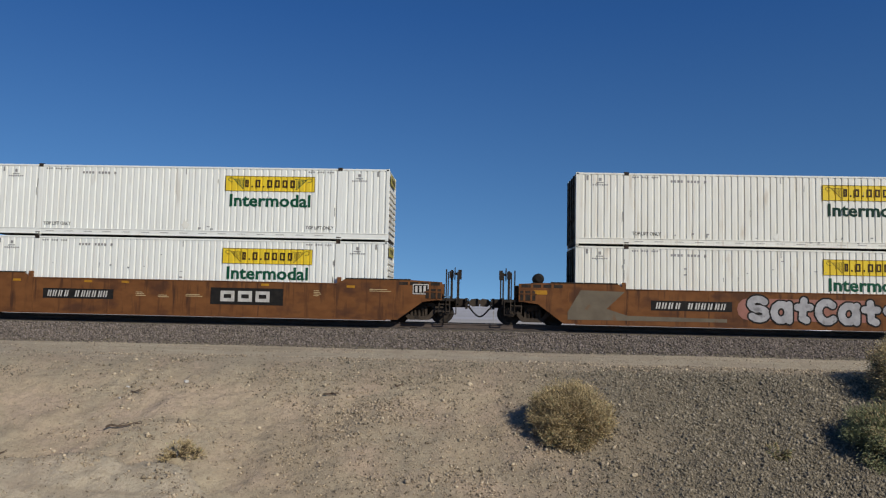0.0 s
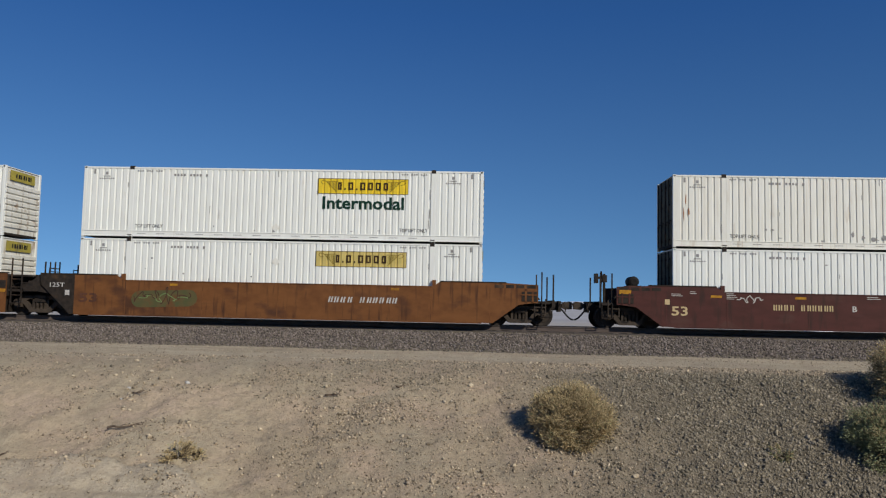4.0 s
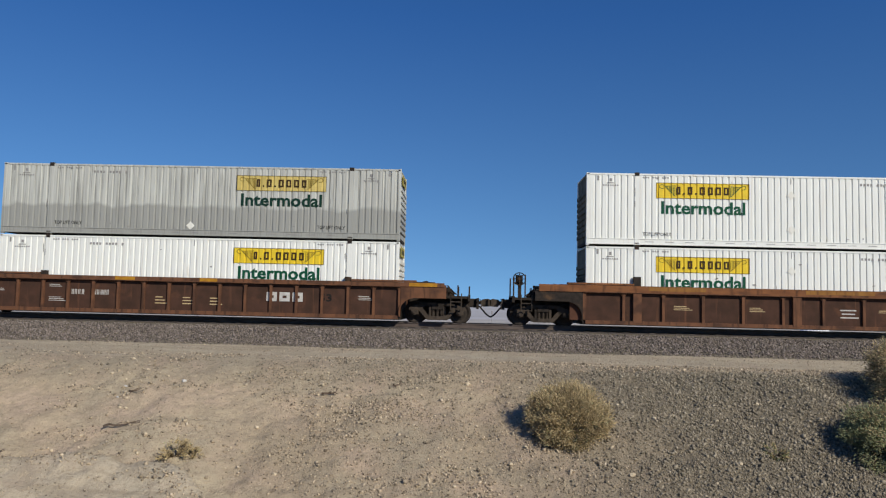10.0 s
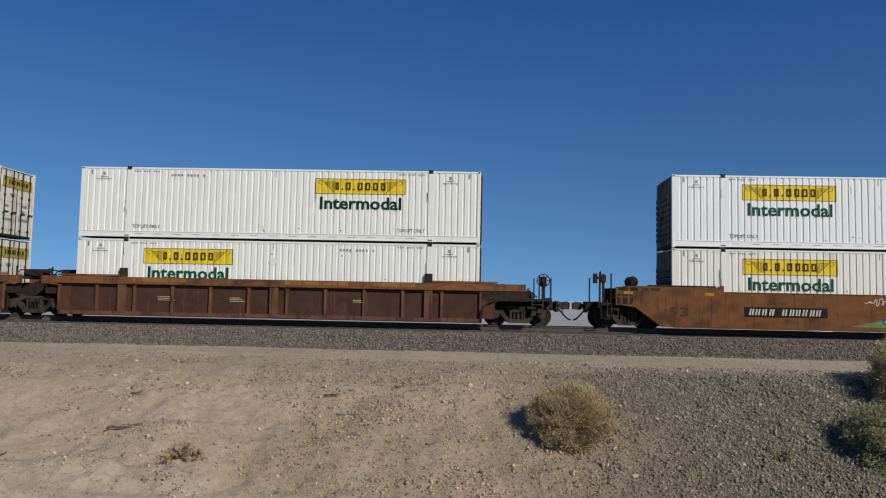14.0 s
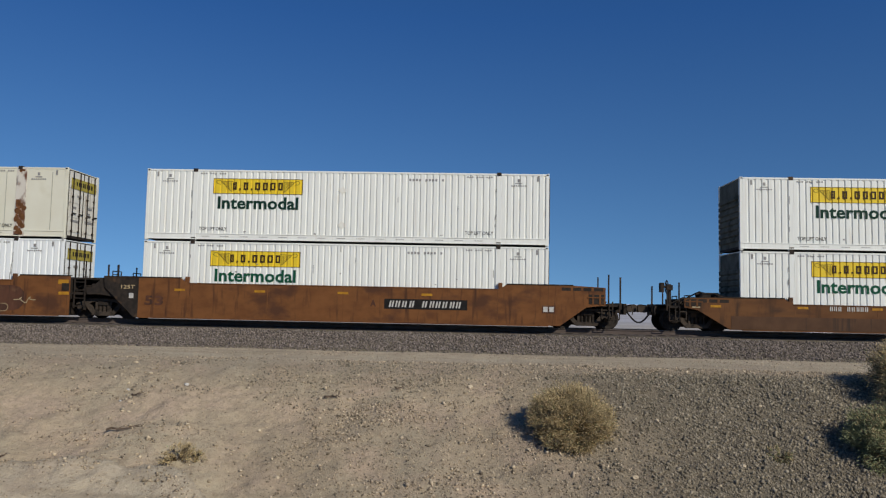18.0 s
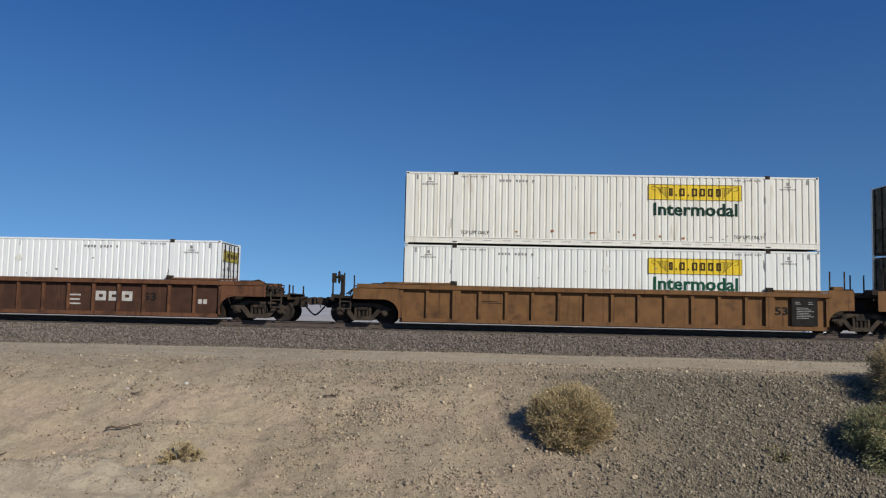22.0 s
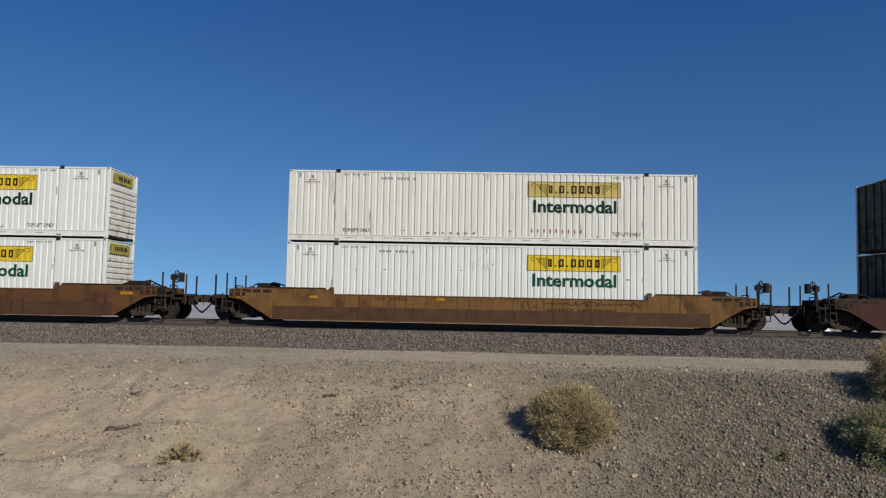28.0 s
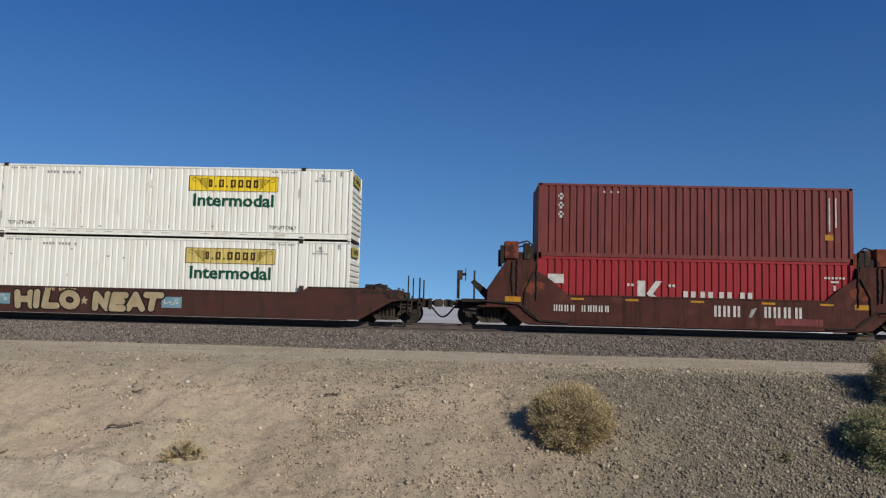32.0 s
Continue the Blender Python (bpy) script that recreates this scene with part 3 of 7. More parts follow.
def container(kind, paint, doors_right, label, sign=None, sign_paint="yellow", words=True, tops=True, post="same", ink="green", seed=0):
    """A 53-foot box: rails, posts, corrugated or smooth sides, ribbed front, twin doors."""
    ob = thing("shipping_container", label, "container", "containers on the train")
    P = lambda n, key, make, m=paint, lab="": recolour(part(n, shared(key, make, m), m, ob, lab), m)
    if kind == "smooth":
        for i in range(11):
            P("side_panel", "smooth_near%d" % i, lambda: smooth_panel_mesh(i))
    else:
        for i in range(len(SECTIONS)):
            P("side_panel", "side_near%d" % i, lambda: side_mesh(1, i))
    for i in range(len(SECTIONS)):
        P("side_panel", "side_far%d" % i, lambda: side_mesh(-1, i))
    for s in (1, -1):
        k = "near" if s == 1 else "far"
        P("top_rail", "top_rail_" + k, lambda: soft_box(0.02, LONG - 0.02, *sorted((s * FACE, s * (FACE + 0.09))), HIGH - 0.09, HIGH - 0.012))
        P("bottom_rail", "bottom_rail_" + k, lambda: prism_x([(s * (FACE + dy), z) for dy, z in ((-0.012, 0.055), (-0.012, 0.085), (0.006, 0.095), (0.006, 0.255), (-0.012, 0.265), (-0.012, 0.30), (0.1, 0.30), (0.1, 0.055))], 0.02, LONG - 0.02))
        for i, x in enumerate((0.0, LONG - 0.13)):
            P("corner_post", "corner_post_%s%d" % (k, i), lambda: soft_box(x, x + 0.13, *sorted((s * FACE, s * (FACE + 0.14))), 0.0, HIGH))
        for i, x in enumerate((1.88, 14.074)):
            q = P("lift_post", "lift_post_%s%d" % (k, i), lambda: soft_box(x, x + 0.2, *sorted((s * (FACE - 0.003), s * (FACE + 0.12))), 0.0, HIGH))
            if post != "same":
                recolour(q, post)
            for tag, z0, z1 in (("t", HIGH - 0.11, HIGH + 0.028), ("b", -0.008, 0.13)):
                P("corner_casting", "casting_%s%d%s" % (k, i, tag), lambda: boxes((x + 0.01, x + 0.19, *sorted((s * (FACE - 0.008), s * (FACE + 0.1))), z0, z1)), "grime", "dark steel lifting casting")
    P("roof", "roof", lambda: boxes((0.02, LONG - 0.02, FACE + 0.02, -FACE - 0.02, HIGH - 0.05, HIGH - 0.02)))
    P("floor", "floor_box", lambda: boxes((0.02, LONG - 0.02, FACE + 0.1, -FACE - 0.1, 0.05, 0.14)), "grime")
    right, left = pose(LONG - 0.03, 0, 0), pose(0.03, 0, 0, 0, 0, 180)
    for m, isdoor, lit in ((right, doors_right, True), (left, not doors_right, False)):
        # the end away from the sun takes the darkened paint, its shade painted in
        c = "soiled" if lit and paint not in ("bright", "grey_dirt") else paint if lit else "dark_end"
        if isdoor:
            for s in (1, -1):
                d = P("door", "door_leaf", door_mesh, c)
                d.matrix_basis = m @ (Matrix.Identity(4) if s == 1 else pose(0, -1.19, 0))
                for yy in (0.3, 0.85):
                    r = part("lock_rod", shared("lock_rod", rod_mesh, "grime"), "grime", d, "dark steel lock rod")
                    r.location = (0, yy, 0)
        else:
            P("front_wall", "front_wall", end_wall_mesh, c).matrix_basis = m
        if lit:
            if isdoor:
                bm, n = boxes((0.044, 0.050, -1.02, 1.02, HIGH - 0.80, HIGH - 0.36)), 8
            else:
                bm, n = boxes((0.058, 0.064, -1.0, 0.75, HIGH - 0.56, HIGH - 0.15)), 7
            e = part("end_sign", bm, "olive", ob, "soiled yellow sign on the end")
            e.matrix_basis = m
            z = HIGH - (0.66 if isdoor else 0.44)
            bm = boxes(*[(0.050 if isdoor else 0.062, 0.054 if isdoor else 0.067, -0.62 + i * 0.17, -0.54 + i * 0.17 + 0.05 * (i % 2), z, z + 0.18) for i in range(n)])
            part("end_sign_print", bm, "black", e)["kind"] = "stuff"
            if isdoor:
                q = part("door_gasket", boxes((0.026, 0.046, -0.02, 0.02, 0.14, HIGH - 0.1), (0.026, 0.044, -1.2, -1.165, 0.14, HIGH - 0.1)), "grime", ob, "black rubber door seal")
                q.matrix_basis = m
                q = part("end_marks", boxes(*[(0.042, 0.047, yy, yy + yw, z, z + 0.10) for yy, yw, z in ((0.2, 0.7, 0.75), (-0.95, 0.6, 0.7), (0.35, 0.4, 1.35), (-0.8, 0.25, 1.25), (0.3, 0.3, 1.1), (-0.5, 0.35, 1.75))]), "mark", ob, "small grey markings on the doors")
                q.matrix_basis = m
                q["kind"] = "stuff"
    y = FACE - 0.004
    small = bmesh.new()
    for x in (0.95, 14.95):
        bars([(x - 0.05, HIGH - 0.34, 0.1, 0.12), (x - 0.14, HIGH - 0.42, 0.28, 0.035)] + [(x - 0.3 + 0.09 * i, HIGH - 0.52, 0.06, 0.05) for i in range(7)], y, small)
    for x in (2.2, 12.9):
        bars([(x + 0.095 * i, HIGH - 0.2, 0.06, 0.06) for i in range(11) if i % 4 != 3], y, small)
    x = 3.7 if sign is None or sign > 8 else 10.6
    bars([(x + 0.13 * i, HIGH - 0.36, 0.08, 0.09) for i in range(11) if i % 5 != 4], y, small)
    part("small_print", small, "mark", ob, "small grey markings")["kind"] = "stuff"
    vents = bars([(x, HIGH - 0.31, 0.07, 0.19) for x in (0.42, LONG - 0.49)], y - 0.008)
    bars([(7.93, HIGH - 0.34, 0.03, 0.24)], y, vents)
    part("vent", vents, "mark", ob, "dark vent slots")
    if tops:
        for x in (2.2, 12.85):
            key = "lift%.0f" % x
            if key not in MESHES:
                MESHES[key] = part("lettering", letters("TOP LIFT ONLY", x, 0.41, 1.12, 0.14, y, bold=0.01), "black", ob).data
            else:
                part("lettering", MESHES[key], "black", ob)
    if not tops or seed % 2 == 0:
        rail_slots(ob)
    wear(ob, seed, tops)
    if sign is not None:
        add_sign(ob, sign, sign_paint, words, kind == "smooth", ink=ink)
    return ob


def rail_slots(ob):
    """Level slots along the bottom rail."""
    part("rail_slot", shared("rail_slot", lambda: bars([(2.3 + 0.78 * i, 0.165, 0.34, 0.018) for i in range(15)], FACE - 0.001), "mark"), "mark", ob, "dark slots in the bottom rail")["kind"] = "stuff"


def wear(ob, seed, upper):
    """Knocks and scratches: dark nicks low on the side and beside the lift posts."""
    rnd = random.Random(seed * 7 + 3)
    bm = bmesh.new()
    y = FACE - 0.005
    for _ in range(rnd.randint(3, 8)):
        x, z = rnd.uniform(2.3, 13.6), (rnd.uniform(0.31, 0.5) if upper else rnd.uniform(1.2, 2.4))
        bars([(x, z, rnd.uniform(0.03, 0.13), rnd.uniform(0.02, 0.06))], y, bm)
    for x in (1.86, 14.03):
        for _ in range(rnd.randint(1, 4)):
            z = rnd.uniform(0.4, 2.2)
            bars([(x + rnd.uniform(-0.05, 0.05), z, 0.025, rnd.uniform(0.1, 0.4))], y, bm)
    for _ in range(rnd.randint(1, 3)):
        x, z = rnd.uniform(3.0, 13.5), rnd.uniform(0.8, 2.3)
        bars([(x, z, 0.018, rnd.uniform(0.1, 0.35))], y, bm)
    part("scuff", bm, "mark", ob, "dark nicks and scratches")["kind"] = "stuff"


def recolour(ob, m):
    """Own paint on a shared mesh."""
    slot = ob.material_slots[0]
    slot.link = "OBJECT"
    slot.material = M[m]
    return ob


def placard(ob, spots, m="mark"):
    """Diamond-shaped placard holders, x and z of the middle."""
    for x, z in spots:
        q = 0.17
        bm = prism([(x - q, z), (x, z - q), (x + q, z), (x, z + q)], FACE - 0.012, FACE - 0.004)
        part("placard", bm, m, ob, "diamond-shaped placard holder")


def blotches(ob, spots, m="redrust", seed=1):
    """Ragged rust or dirt patches (x, z, width, height) on the near side, with runs below them."""
    rnd = random.Random(seed)
    bm = bmesh.new()
    lift = 0.0002 * (seed % 7)
    for x, z, w, h in spots:
        n = 9
        lift += 0.0003
        pts = []
        for i in range(n):
            a = 2 * math.pi * i / n
            k = rnd.uniform(0.55, 1.1)
            pts.append((x + w / 2 * k * math.cos(a), z + h / 2 * k * math.sin(a)))
        prism(pts, FACE - 0.006 - lift, FACE - 0.001 - lift * 0.1, bm)
    part("rust_patch" if m != "mark" else "scuff", bm, m, ob)["kind"] = "stuff"


# ---- trucks, couplers and other car parts ----
WHEEL_R = 0.42
wheel_list = []


def wheelset_mesh():
    bm = bmesh.new()
    for s in (1, -1):
        lathe(bm, [(0.10, s * 0.68), (0.11, s * 0.80), (0.30, s * 0.78), (0.37, s * 0.815), (0.415, s * 0.815), (0.42, s * 0.70),
                   (0.455, s * 0.685), (0.455, s * 0.655), (0.36, s * 0.66), (0.14, s * 0.70), (0.10, s * 0.66)], 30)
        for i in range(6):
            a = i * math.pi / 3
            rod(bm, (0.22 * math.cos(a), s * 0.775, 0.22 * math.sin(a)), (0.22 * math.cos(a), s * 0.80, 0.22 * math.sin(a)), 0.035)
    rod(bm, (0, -1.05, 0), (0, 1.05, 0), 0.085, 12)
    return bm


def side_frame_mesh():
    """Cast side frame: arched top bar, two slanting struts, spring seat, bearing boxes and springs."""
    y0, y1 = -0.07, 0.07
    bm = prism([(-1.12, 0.50), (-1.12, 0.60), (-0.55, 0.80), (0.55, 0.80), (1.12, 0.60), (1.12, 0.50), (0.72, 0.54), (0.45, 0.66), (-0.45, 0.66), (-0.72, 0.54)], y0, y1)
    for s in (1, -1):
        prism([(s * 0.62, 0.62), (s * 0.80, 0.56), (s * 0.44, 0.17), (s * 0.30, 0.24)], y0 - 0.01, y1 + 0.01, bm)
        prism([(s * 0.33, 0.22), (s * 0.33, 0.70), (s * 0.24, 0.70), (s * 0.24, 0.22)], y0, y1, bm)
        box(bm, s * 0.89 - 0.15, s * 0.89 + 0.15, y0 - 0.02, y1 + 0.02, 0.33, 0.60)
        rod(bm, (s * 0.89, -0.20, 0.42), (s * 0.89, 0.10, 0.42), 0.115, 12)
        rod(bm, (s * 0.89, -0.23, 0.42), (s * 0.89, -0.19, 0.42), 0.07, 8)
    prism([(-0.46, 0.15), (-0.36, 0.27), (0.36, 0.27), (0.46, 0.15), (0.36, 0.12), (-0.36, 0.12)], y0 - 0.03, y1 + 0.03, bm)
    return bm


def spring_mesh():
    bm = bmesh.new()
    for x in (-0.16, 0.0, 0.16):
        for i in range(6):
            rod(bm, (x, 0, 0.27 + 0.047 * i), (x, 0, 0.30 + 0.047 * i), 0.068, 8)
            rod(bm, (x, 0, 0.30 + 0.047 * i), (x, 0, 0.317 + 0.047 * i), 0.05, 8)
    return bm


def bolster_mesh():
    # the two low boxes are added backing that keeps the spring gaps dark
    return boxes((-0.22, 0.22, -1.1, 1.1, 0.54, 0.70), (-0.3, 0.3, -0.35, 0.35, 0.70, 0.86), (-0.75, 0.75, -0.55, 0.55, 0.30, 0.72), (-0.85, 0.85, 0.3, 0.6, 0.15, 0.5))


def add_truck(ob, x, unit):
    """A two-axle truck under the car at x."""
    tr = part("truck", shared("bolster", bolster_mesh, "grime"), "grime", ob, "greasy two-axle truck")
    tr.location = (x, 0, 0.035)
    for s in (1, -1):
        f = part("side_frame", shared("side_frame", side_frame_mesh, "truck"), "truck", tr)
        f.matrix_basis = pose(0, -1.0, 0) if s == 1 else pose(0, 1.0, 0, 0, 0, 180)
        p = part("spring_set", shared("spring_set", spring_mesh, "truck"), "truck", tr)
        p.location = (0, -s * 1.0, 0)
        w = part("wheelset", shared("wheelset", wheelset_mesh, "wheel"), "wheel", tr)
        w.location = (s * 0.89, 0, WHEEL_R)
        wheel_list.append((w, s * 0.89, unit, x))
    return tr


def coupler_mesh():
    """Knuckle coupler with shank and lever, pointing to -x, tip at x = 0."""
    bm = prism([(0.02, 0.74), (0.0, 0.86), (0.0, 1.0), (0.12, 1.05), (0.34, 1.02), (0.42, 0.95), (0.42, 0.80), (0.30, 0.72)], -0.16, 0.16)
    box(bm, 0.40, 1.5, -0.09, 0.09, 0.80, 0.96)
    box(bm, 0.5, 1.5, -0.22, 0.22, 0.72, 1.04)
    rod(bm, (0.45, -1.2, 0.98), (0.45, 0.15, 1.02), 0.02)
    tube(bm, [(0.45, -1.2, 0.98), (0.4, -1.25, 0.8), (0.42, -1.25, 0.62)], 0.018)
    return bm


def hose_mesh():
    pts = [(0.55 - 0.56 * i / 10, -0.35, 0.78 - 0.46 * math.sin(math.pi * 0.5 * i / 10) ** 1.5) for i in range(11)]
    return tube(bmesh.new(), pts, 0.035, 7)


def brake_wheel_mesh():
    bm = bmesh.new()
    n = 18
    ring = [(0.05, 0.25 * math.cos(2 * math.pi * i / n), 0.25 * math.sin(2 * math.pi * i / n)) for i in range(n + 1)]
    tube(bm, ring, 0.018, 6)
    for i in range(4):
        a = math.pi * i / 4
        rod(bm, (0.05, -0.25 * math.cos(a), -0.25 * math.sin(a)), (0.05, 0.25 * math.cos(a), 0.25 * math.sin(a)), 0.013, 6)
    rod(bm, (-0.12, 0, 0), (0.08, 0, 0), 0.05, 8)
    box(bm, -0.22, -0.08, -0.14, 0.14, -0.22, 0.16)
    return bm


def stanchion_mesh(h, w=0.05):
    """One upright of the hand rail."""
    return boxes((-w / 2, w / 2, -1.30, -1.25, 0, h))


def railing_mesh(h):
    bm = bmesh.new()
    tube(bm, [(0, -1.3, 0), (0, -1.3, h), (0, -0.55, h), (0, -0.55, 0)], 0.02, 6)
    rod(bm, (0, -1.3, h * 0.5), (0, -0.55, h * 0.5), 0.016, 6)
    return bm


def ladder_mesh():
    bm = bmesh.new()
    for x in (0, 0.42):
        box(bm, x - 0.022, x + 0.022, -0.02, 0.02, 0.45, 2.32)
    for z in (0.5, 0.82, 1.14, 1.46):
        box(bm, 0, 0.42, -0.03, 0.01, z, z + 0.035)
    return bm


def tank_mesh():
    bm = bmesh.new()
    lathe(bm, [(0.12, -0.42), (0.2, -0.38), (0.22, -0.3), (0.22, 0.3), (0.2, 0.38), (0.12, 0.42)], 16)
    return bm


def valve_mesh():
    """Brake gear clutter on the platform: cylinder, pipes, levers."""
    bm = boxes((-0.1, 0.25, -0.9, -0.55, 0, 0.28), (0.35, 0.6, -1.1, -0.7, 0, 0.16), (-0.3, 0.7, -0.2, 0.2, 0, 0.12))
    rod(bm, (-0.2, -0.4, 0.2), (0.7, -0.4, 0.2), 0.1, 10)
    tube(bm, [(-0.3, -1.1, 0.05), (-0.1, -1.15, 0.22), (0.3, -1.15, 0.25), (0.7, -1.1, 0.1)], 0.025, 6)
    tube(bm, [(-0.3, 0.5, 0.1), (0.2, 0.5, 0.35), (0.8, 0.5, 0.2)], 0.03, 6)
    return bm


def coupled_end(ob, end, paint, deck=1.02, rail_h=1.15, brake=False, tank=False, hi=1.72, reach=3.69, side_wheel=False):
    """Platform, draft sill, coupler, hose, hand rails at a car's free end. end: 0 left, 1 right."""
    tag = "l" if end == 0 else "r"

    def put(name, key, make, m, at=(0, 0, 0), lab="", turn=0):
        def made():
            bm = make()
            bmesh.ops.transform(bm, matrix=Matrix.Diagonal((-1, 1, 1, 1)) if end else Matrix.Identity(4), verts=bm.verts)
            return bm
        o = recolour(part(name, shared(key + tag, made, m), m, ob, lab), m)
        o.location = (at[0] if end == 0 else LONG - at[0], at[1], at[2])
        return o

    z = deck
    put("end_platform", "platform%.2f" % z, lambda: boxes((-2.85, -0.9, -1.32, 1.32, z - 0.10, z), (-2.85, -2.75, -1.34, 1.34, z - 0.2, z + 0.05),
                                                         (-2.4, -0.4, -0.5, 0.5, z - 0.35, z - 0.1)), "grime")
    put("draft_sill", "draft_sill", lambda: boxes((-3.15, -0.3, -0.3, 0.3, 0.68, 1.0), (-3.2, -3.1, -0.42, 0.42, 0.62, 1.06)), "grime")
    put("coupler", "coupler", coupler_mesh, "truck", (-reach, 0, 0), "rusty knuckle coupler")
    put("air_hose", "air_hose", hose_mesh, "black", (-reach, 0, 0), "black rubber air hose")
    h = rail_h
    bs = 1.0 if hi > 1.65 else 0.74
    for yy in (0.0, 2.55):
        put("stanchion", "stanchion%.2f" % h, lambda: stanchion_mesh(h), "grime", (-2.35, yy, z))
        put("stanchion", "stanchionb%.2f" % h, lambda: stanchion_mesh(h * 0.92, 0.06), "grime", (-2.8, yy, z))
    for yy in (0.0, 1.85):
        put("grab_rail", "grab_rail", lambda: railing_mesh(0.4), "grime", (-1.95, yy, z))
    put("brake_gear", "valve", valve_mesh, "grime", (-1.9, 0, z), "brake cylinder, pipes and levers")
    put("brake_gear", "valve", valve_mesh, "grime", (-1.2, 0.2, z + 0.25), "brake cylinder, pipes and levers")
    put("step_ladder", "step_ladder", lambda: boxes((-0.02, 0.02, -0.03, 0.03, -0.55, 0.1), (0.40, 0.44, -0.03, 0.03, -0.55, 0.1), (0.02, 0.40, -0.03, 0.02, -0.53, -0.49), (0.02, 0.40, -0.03, 0.02, -0.25, -0.21)),
        "truck", (-2.5, -1.30, z), "hanging steel step")
    put("end_bracket", "end_bracket", lambda: boxes((0.0, 0.42, -0.1, 0.08, 0, 0.26), (0.06, 0.30, -0.12, -0.1, 0.05, 0.2), (0.5, 0.56, -0.1, 0.0, -0.05, 0.34)), paint, (-1.62, -1.24, z), "rusty bracket")
    put("brake_pipe", "brake_pipe", lambda: tube(bmesh.new(), [(0, 0, 0.06), (0.3, 0, 0.3), (0.9, 0.02, 0.32), (1.2, 0, 0.1)], 0.03, 6) or bmesh.new(), "truck", (-2.3, -1.05, z), "bent brake pipe")
    if brake:
        put("brake_stand", "brake_stand%.2f" % bs, lambda: boxes((-0.045, 0.045, -0.70, -0.60, 0, 1.15 * bs), (-0.07, 0.10, -0.76, -0.54, 0.82 * bs, 1.1 * bs)), "grime", (-2.55, 0, z))
        w = put("brake_wheel", "brake_wheel", brake_wheel_mesh, "grime", (-2.55 if side_wheel else -2.72, -0.78 if side_wheel else -0.65, z + 1.0 * bs), "round hand brake wheel")
        if side_wheel:
            w.rotation_euler = (0, 0, radians(90 if end else -90))
    if tank:
        put("air_tank", "air_tank", tank_mesh, "black", (-1.35, -0.2, hi + 0.18), "black air tank")
        put("tank_cradle", "tank_cradle", lambda: boxes((-0.25, 0.25, -0.6, 0.3, -0.75, 0.02)), "grime", (-1.35, -0.1, hi + 0.0))


def side_sheet(ob, pts, paint, label=""):
    for s in (1, -1):
        part("side_sheet", prism(pts, *sorted((-s * 1.47, -s * 1.42))), paint, ob, label)


def well_floor(ob, z=0.16, x0=-0.3, x1=None):
    x1 = x1 or LONG + 0.3
    part("well_floor", boxes((x0, x1, -1.42, 1.42, z, z + 0.1)), "grime", ob)
    for x in (x0, x1 - 0.06):
        part("bulkhead", boxes((x, x + 0.06, -1.40, 1.40, z + 0.1, 1.05)), "grime", ob)


def joint_left(ob, paint, hi=1.70):
    """Black gusset and rails at the end that rests on the shared truck."""
    for s in (1, -1):
        part("gusset", prism([(-0.28, 0.22), (-0.9, 0.9), (-1.6, 1.0), (-2.15, 1.0), (-2.2, 1.12), (-1.5, hi - 0.02), (-1.2, hi - 0.02), (-0.2, 0.3)],
                             *sorted((-s * 1.40, -s * 1.32))), "grime", ob, "black-painted end gusset")
    part("end_deck", boxes((-1.55, -0.3, -1.35, 1.35, hi - 0.1, hi - 0.03)), "grime", ob)
    part("end_sill", boxes((-1.66, -0.2, -0.4, 0.4, 0.74, 1.4)), "grime", ob)
    for x in (-0.98, -1.38):
        for yy in (0.0, 2.55):
            r = part("stanchion", shared("joint_post", lambda: stanchion_mesh(0.52, 0.045), "grime"), "grime", ob)
            r.location = (x, yy, hi - 0.03)
    for yy in (0.0, 1.85):
        r = part("grab_rail", shared("joint_rail", lambda: railing_mesh(0.26), "grime"), "grime", ob)
        r.location = (-1.2, yy, hi - 0.03)
    part("hinge_box", soft_box(-2.05, -1.62, -1.30, -0.85, 1.02, 1.42, 0.02), "grime", ob)
    part("brake_pipe", tube(bmesh.new(), [(-1.5, -1.1, hi), (-1.75, -1.1, hi - 0.1), (-1.95, -1.05, hi - 0.35), (-2.1, -1.05, hi - 0.6)], 0.03), "truck", ob, "bent brake pipe")


def joint_right(ob, paint, hi=1.70, tall=0.62):
    """Ladder, rails and open platform at the end that carries the shared truck."""
    L = LONG
    part("end_platform", boxes((L + 0.4, L + 1.25, -1.34, 1.34, 0.98, 1.08), (L + 0.42, L + 1.1, -1.34, 1.34, hi - 0.12, hi - 0.05)), "grime", ob)
    part("end_sill", boxes((L + 0.2, L + 1.65, -0.4, 0.4, 0.74, 1.25)), "grime", ob)
    part("marker_panel", boxes((L - 0.02, L + 0.40, -1.478, -1.471, 0.96, 1.08)), "orange", ob, "dull orange marker")
    part("end_plate", boxes((L + 0.38, L + 0.44, -1.38, 1.38, 0.8, hi - 0.04)), "grime", ob)
    for s in (1, -1):
        a = part("ladder", shared("ladder%.2f" % (hi + tall), lambda: ladder_mesh(), "grime"), "grime", ob)
        a.location = (L + 0.58, -s * 1.38, 0)
    v = part("brake_gear", shared("valve_l", valve_mesh, "grime"), "grime", ob, "brake cylinder, pipes and levers")
    v.location = (L + 0.75, 0, 1.08)
    part("marker_box", soft_box(L + 0.10, L + 0.40, -1.49, -1.46, 1.12, 1.42, 0.008), "grime", ob, "black box at the car's end")
    h = part("air_hose", shared("joint_hose", lambda: tube(bmesh.new(), [(0, -0.3, 1.5), (0.25, -0.35, 1.32), (0.55, -0.4, 1.42), (0.8, -0.35, 1.5)], 0.03), "black"), "black", ob)
    h.location = (L + 1.0, 0, 0)


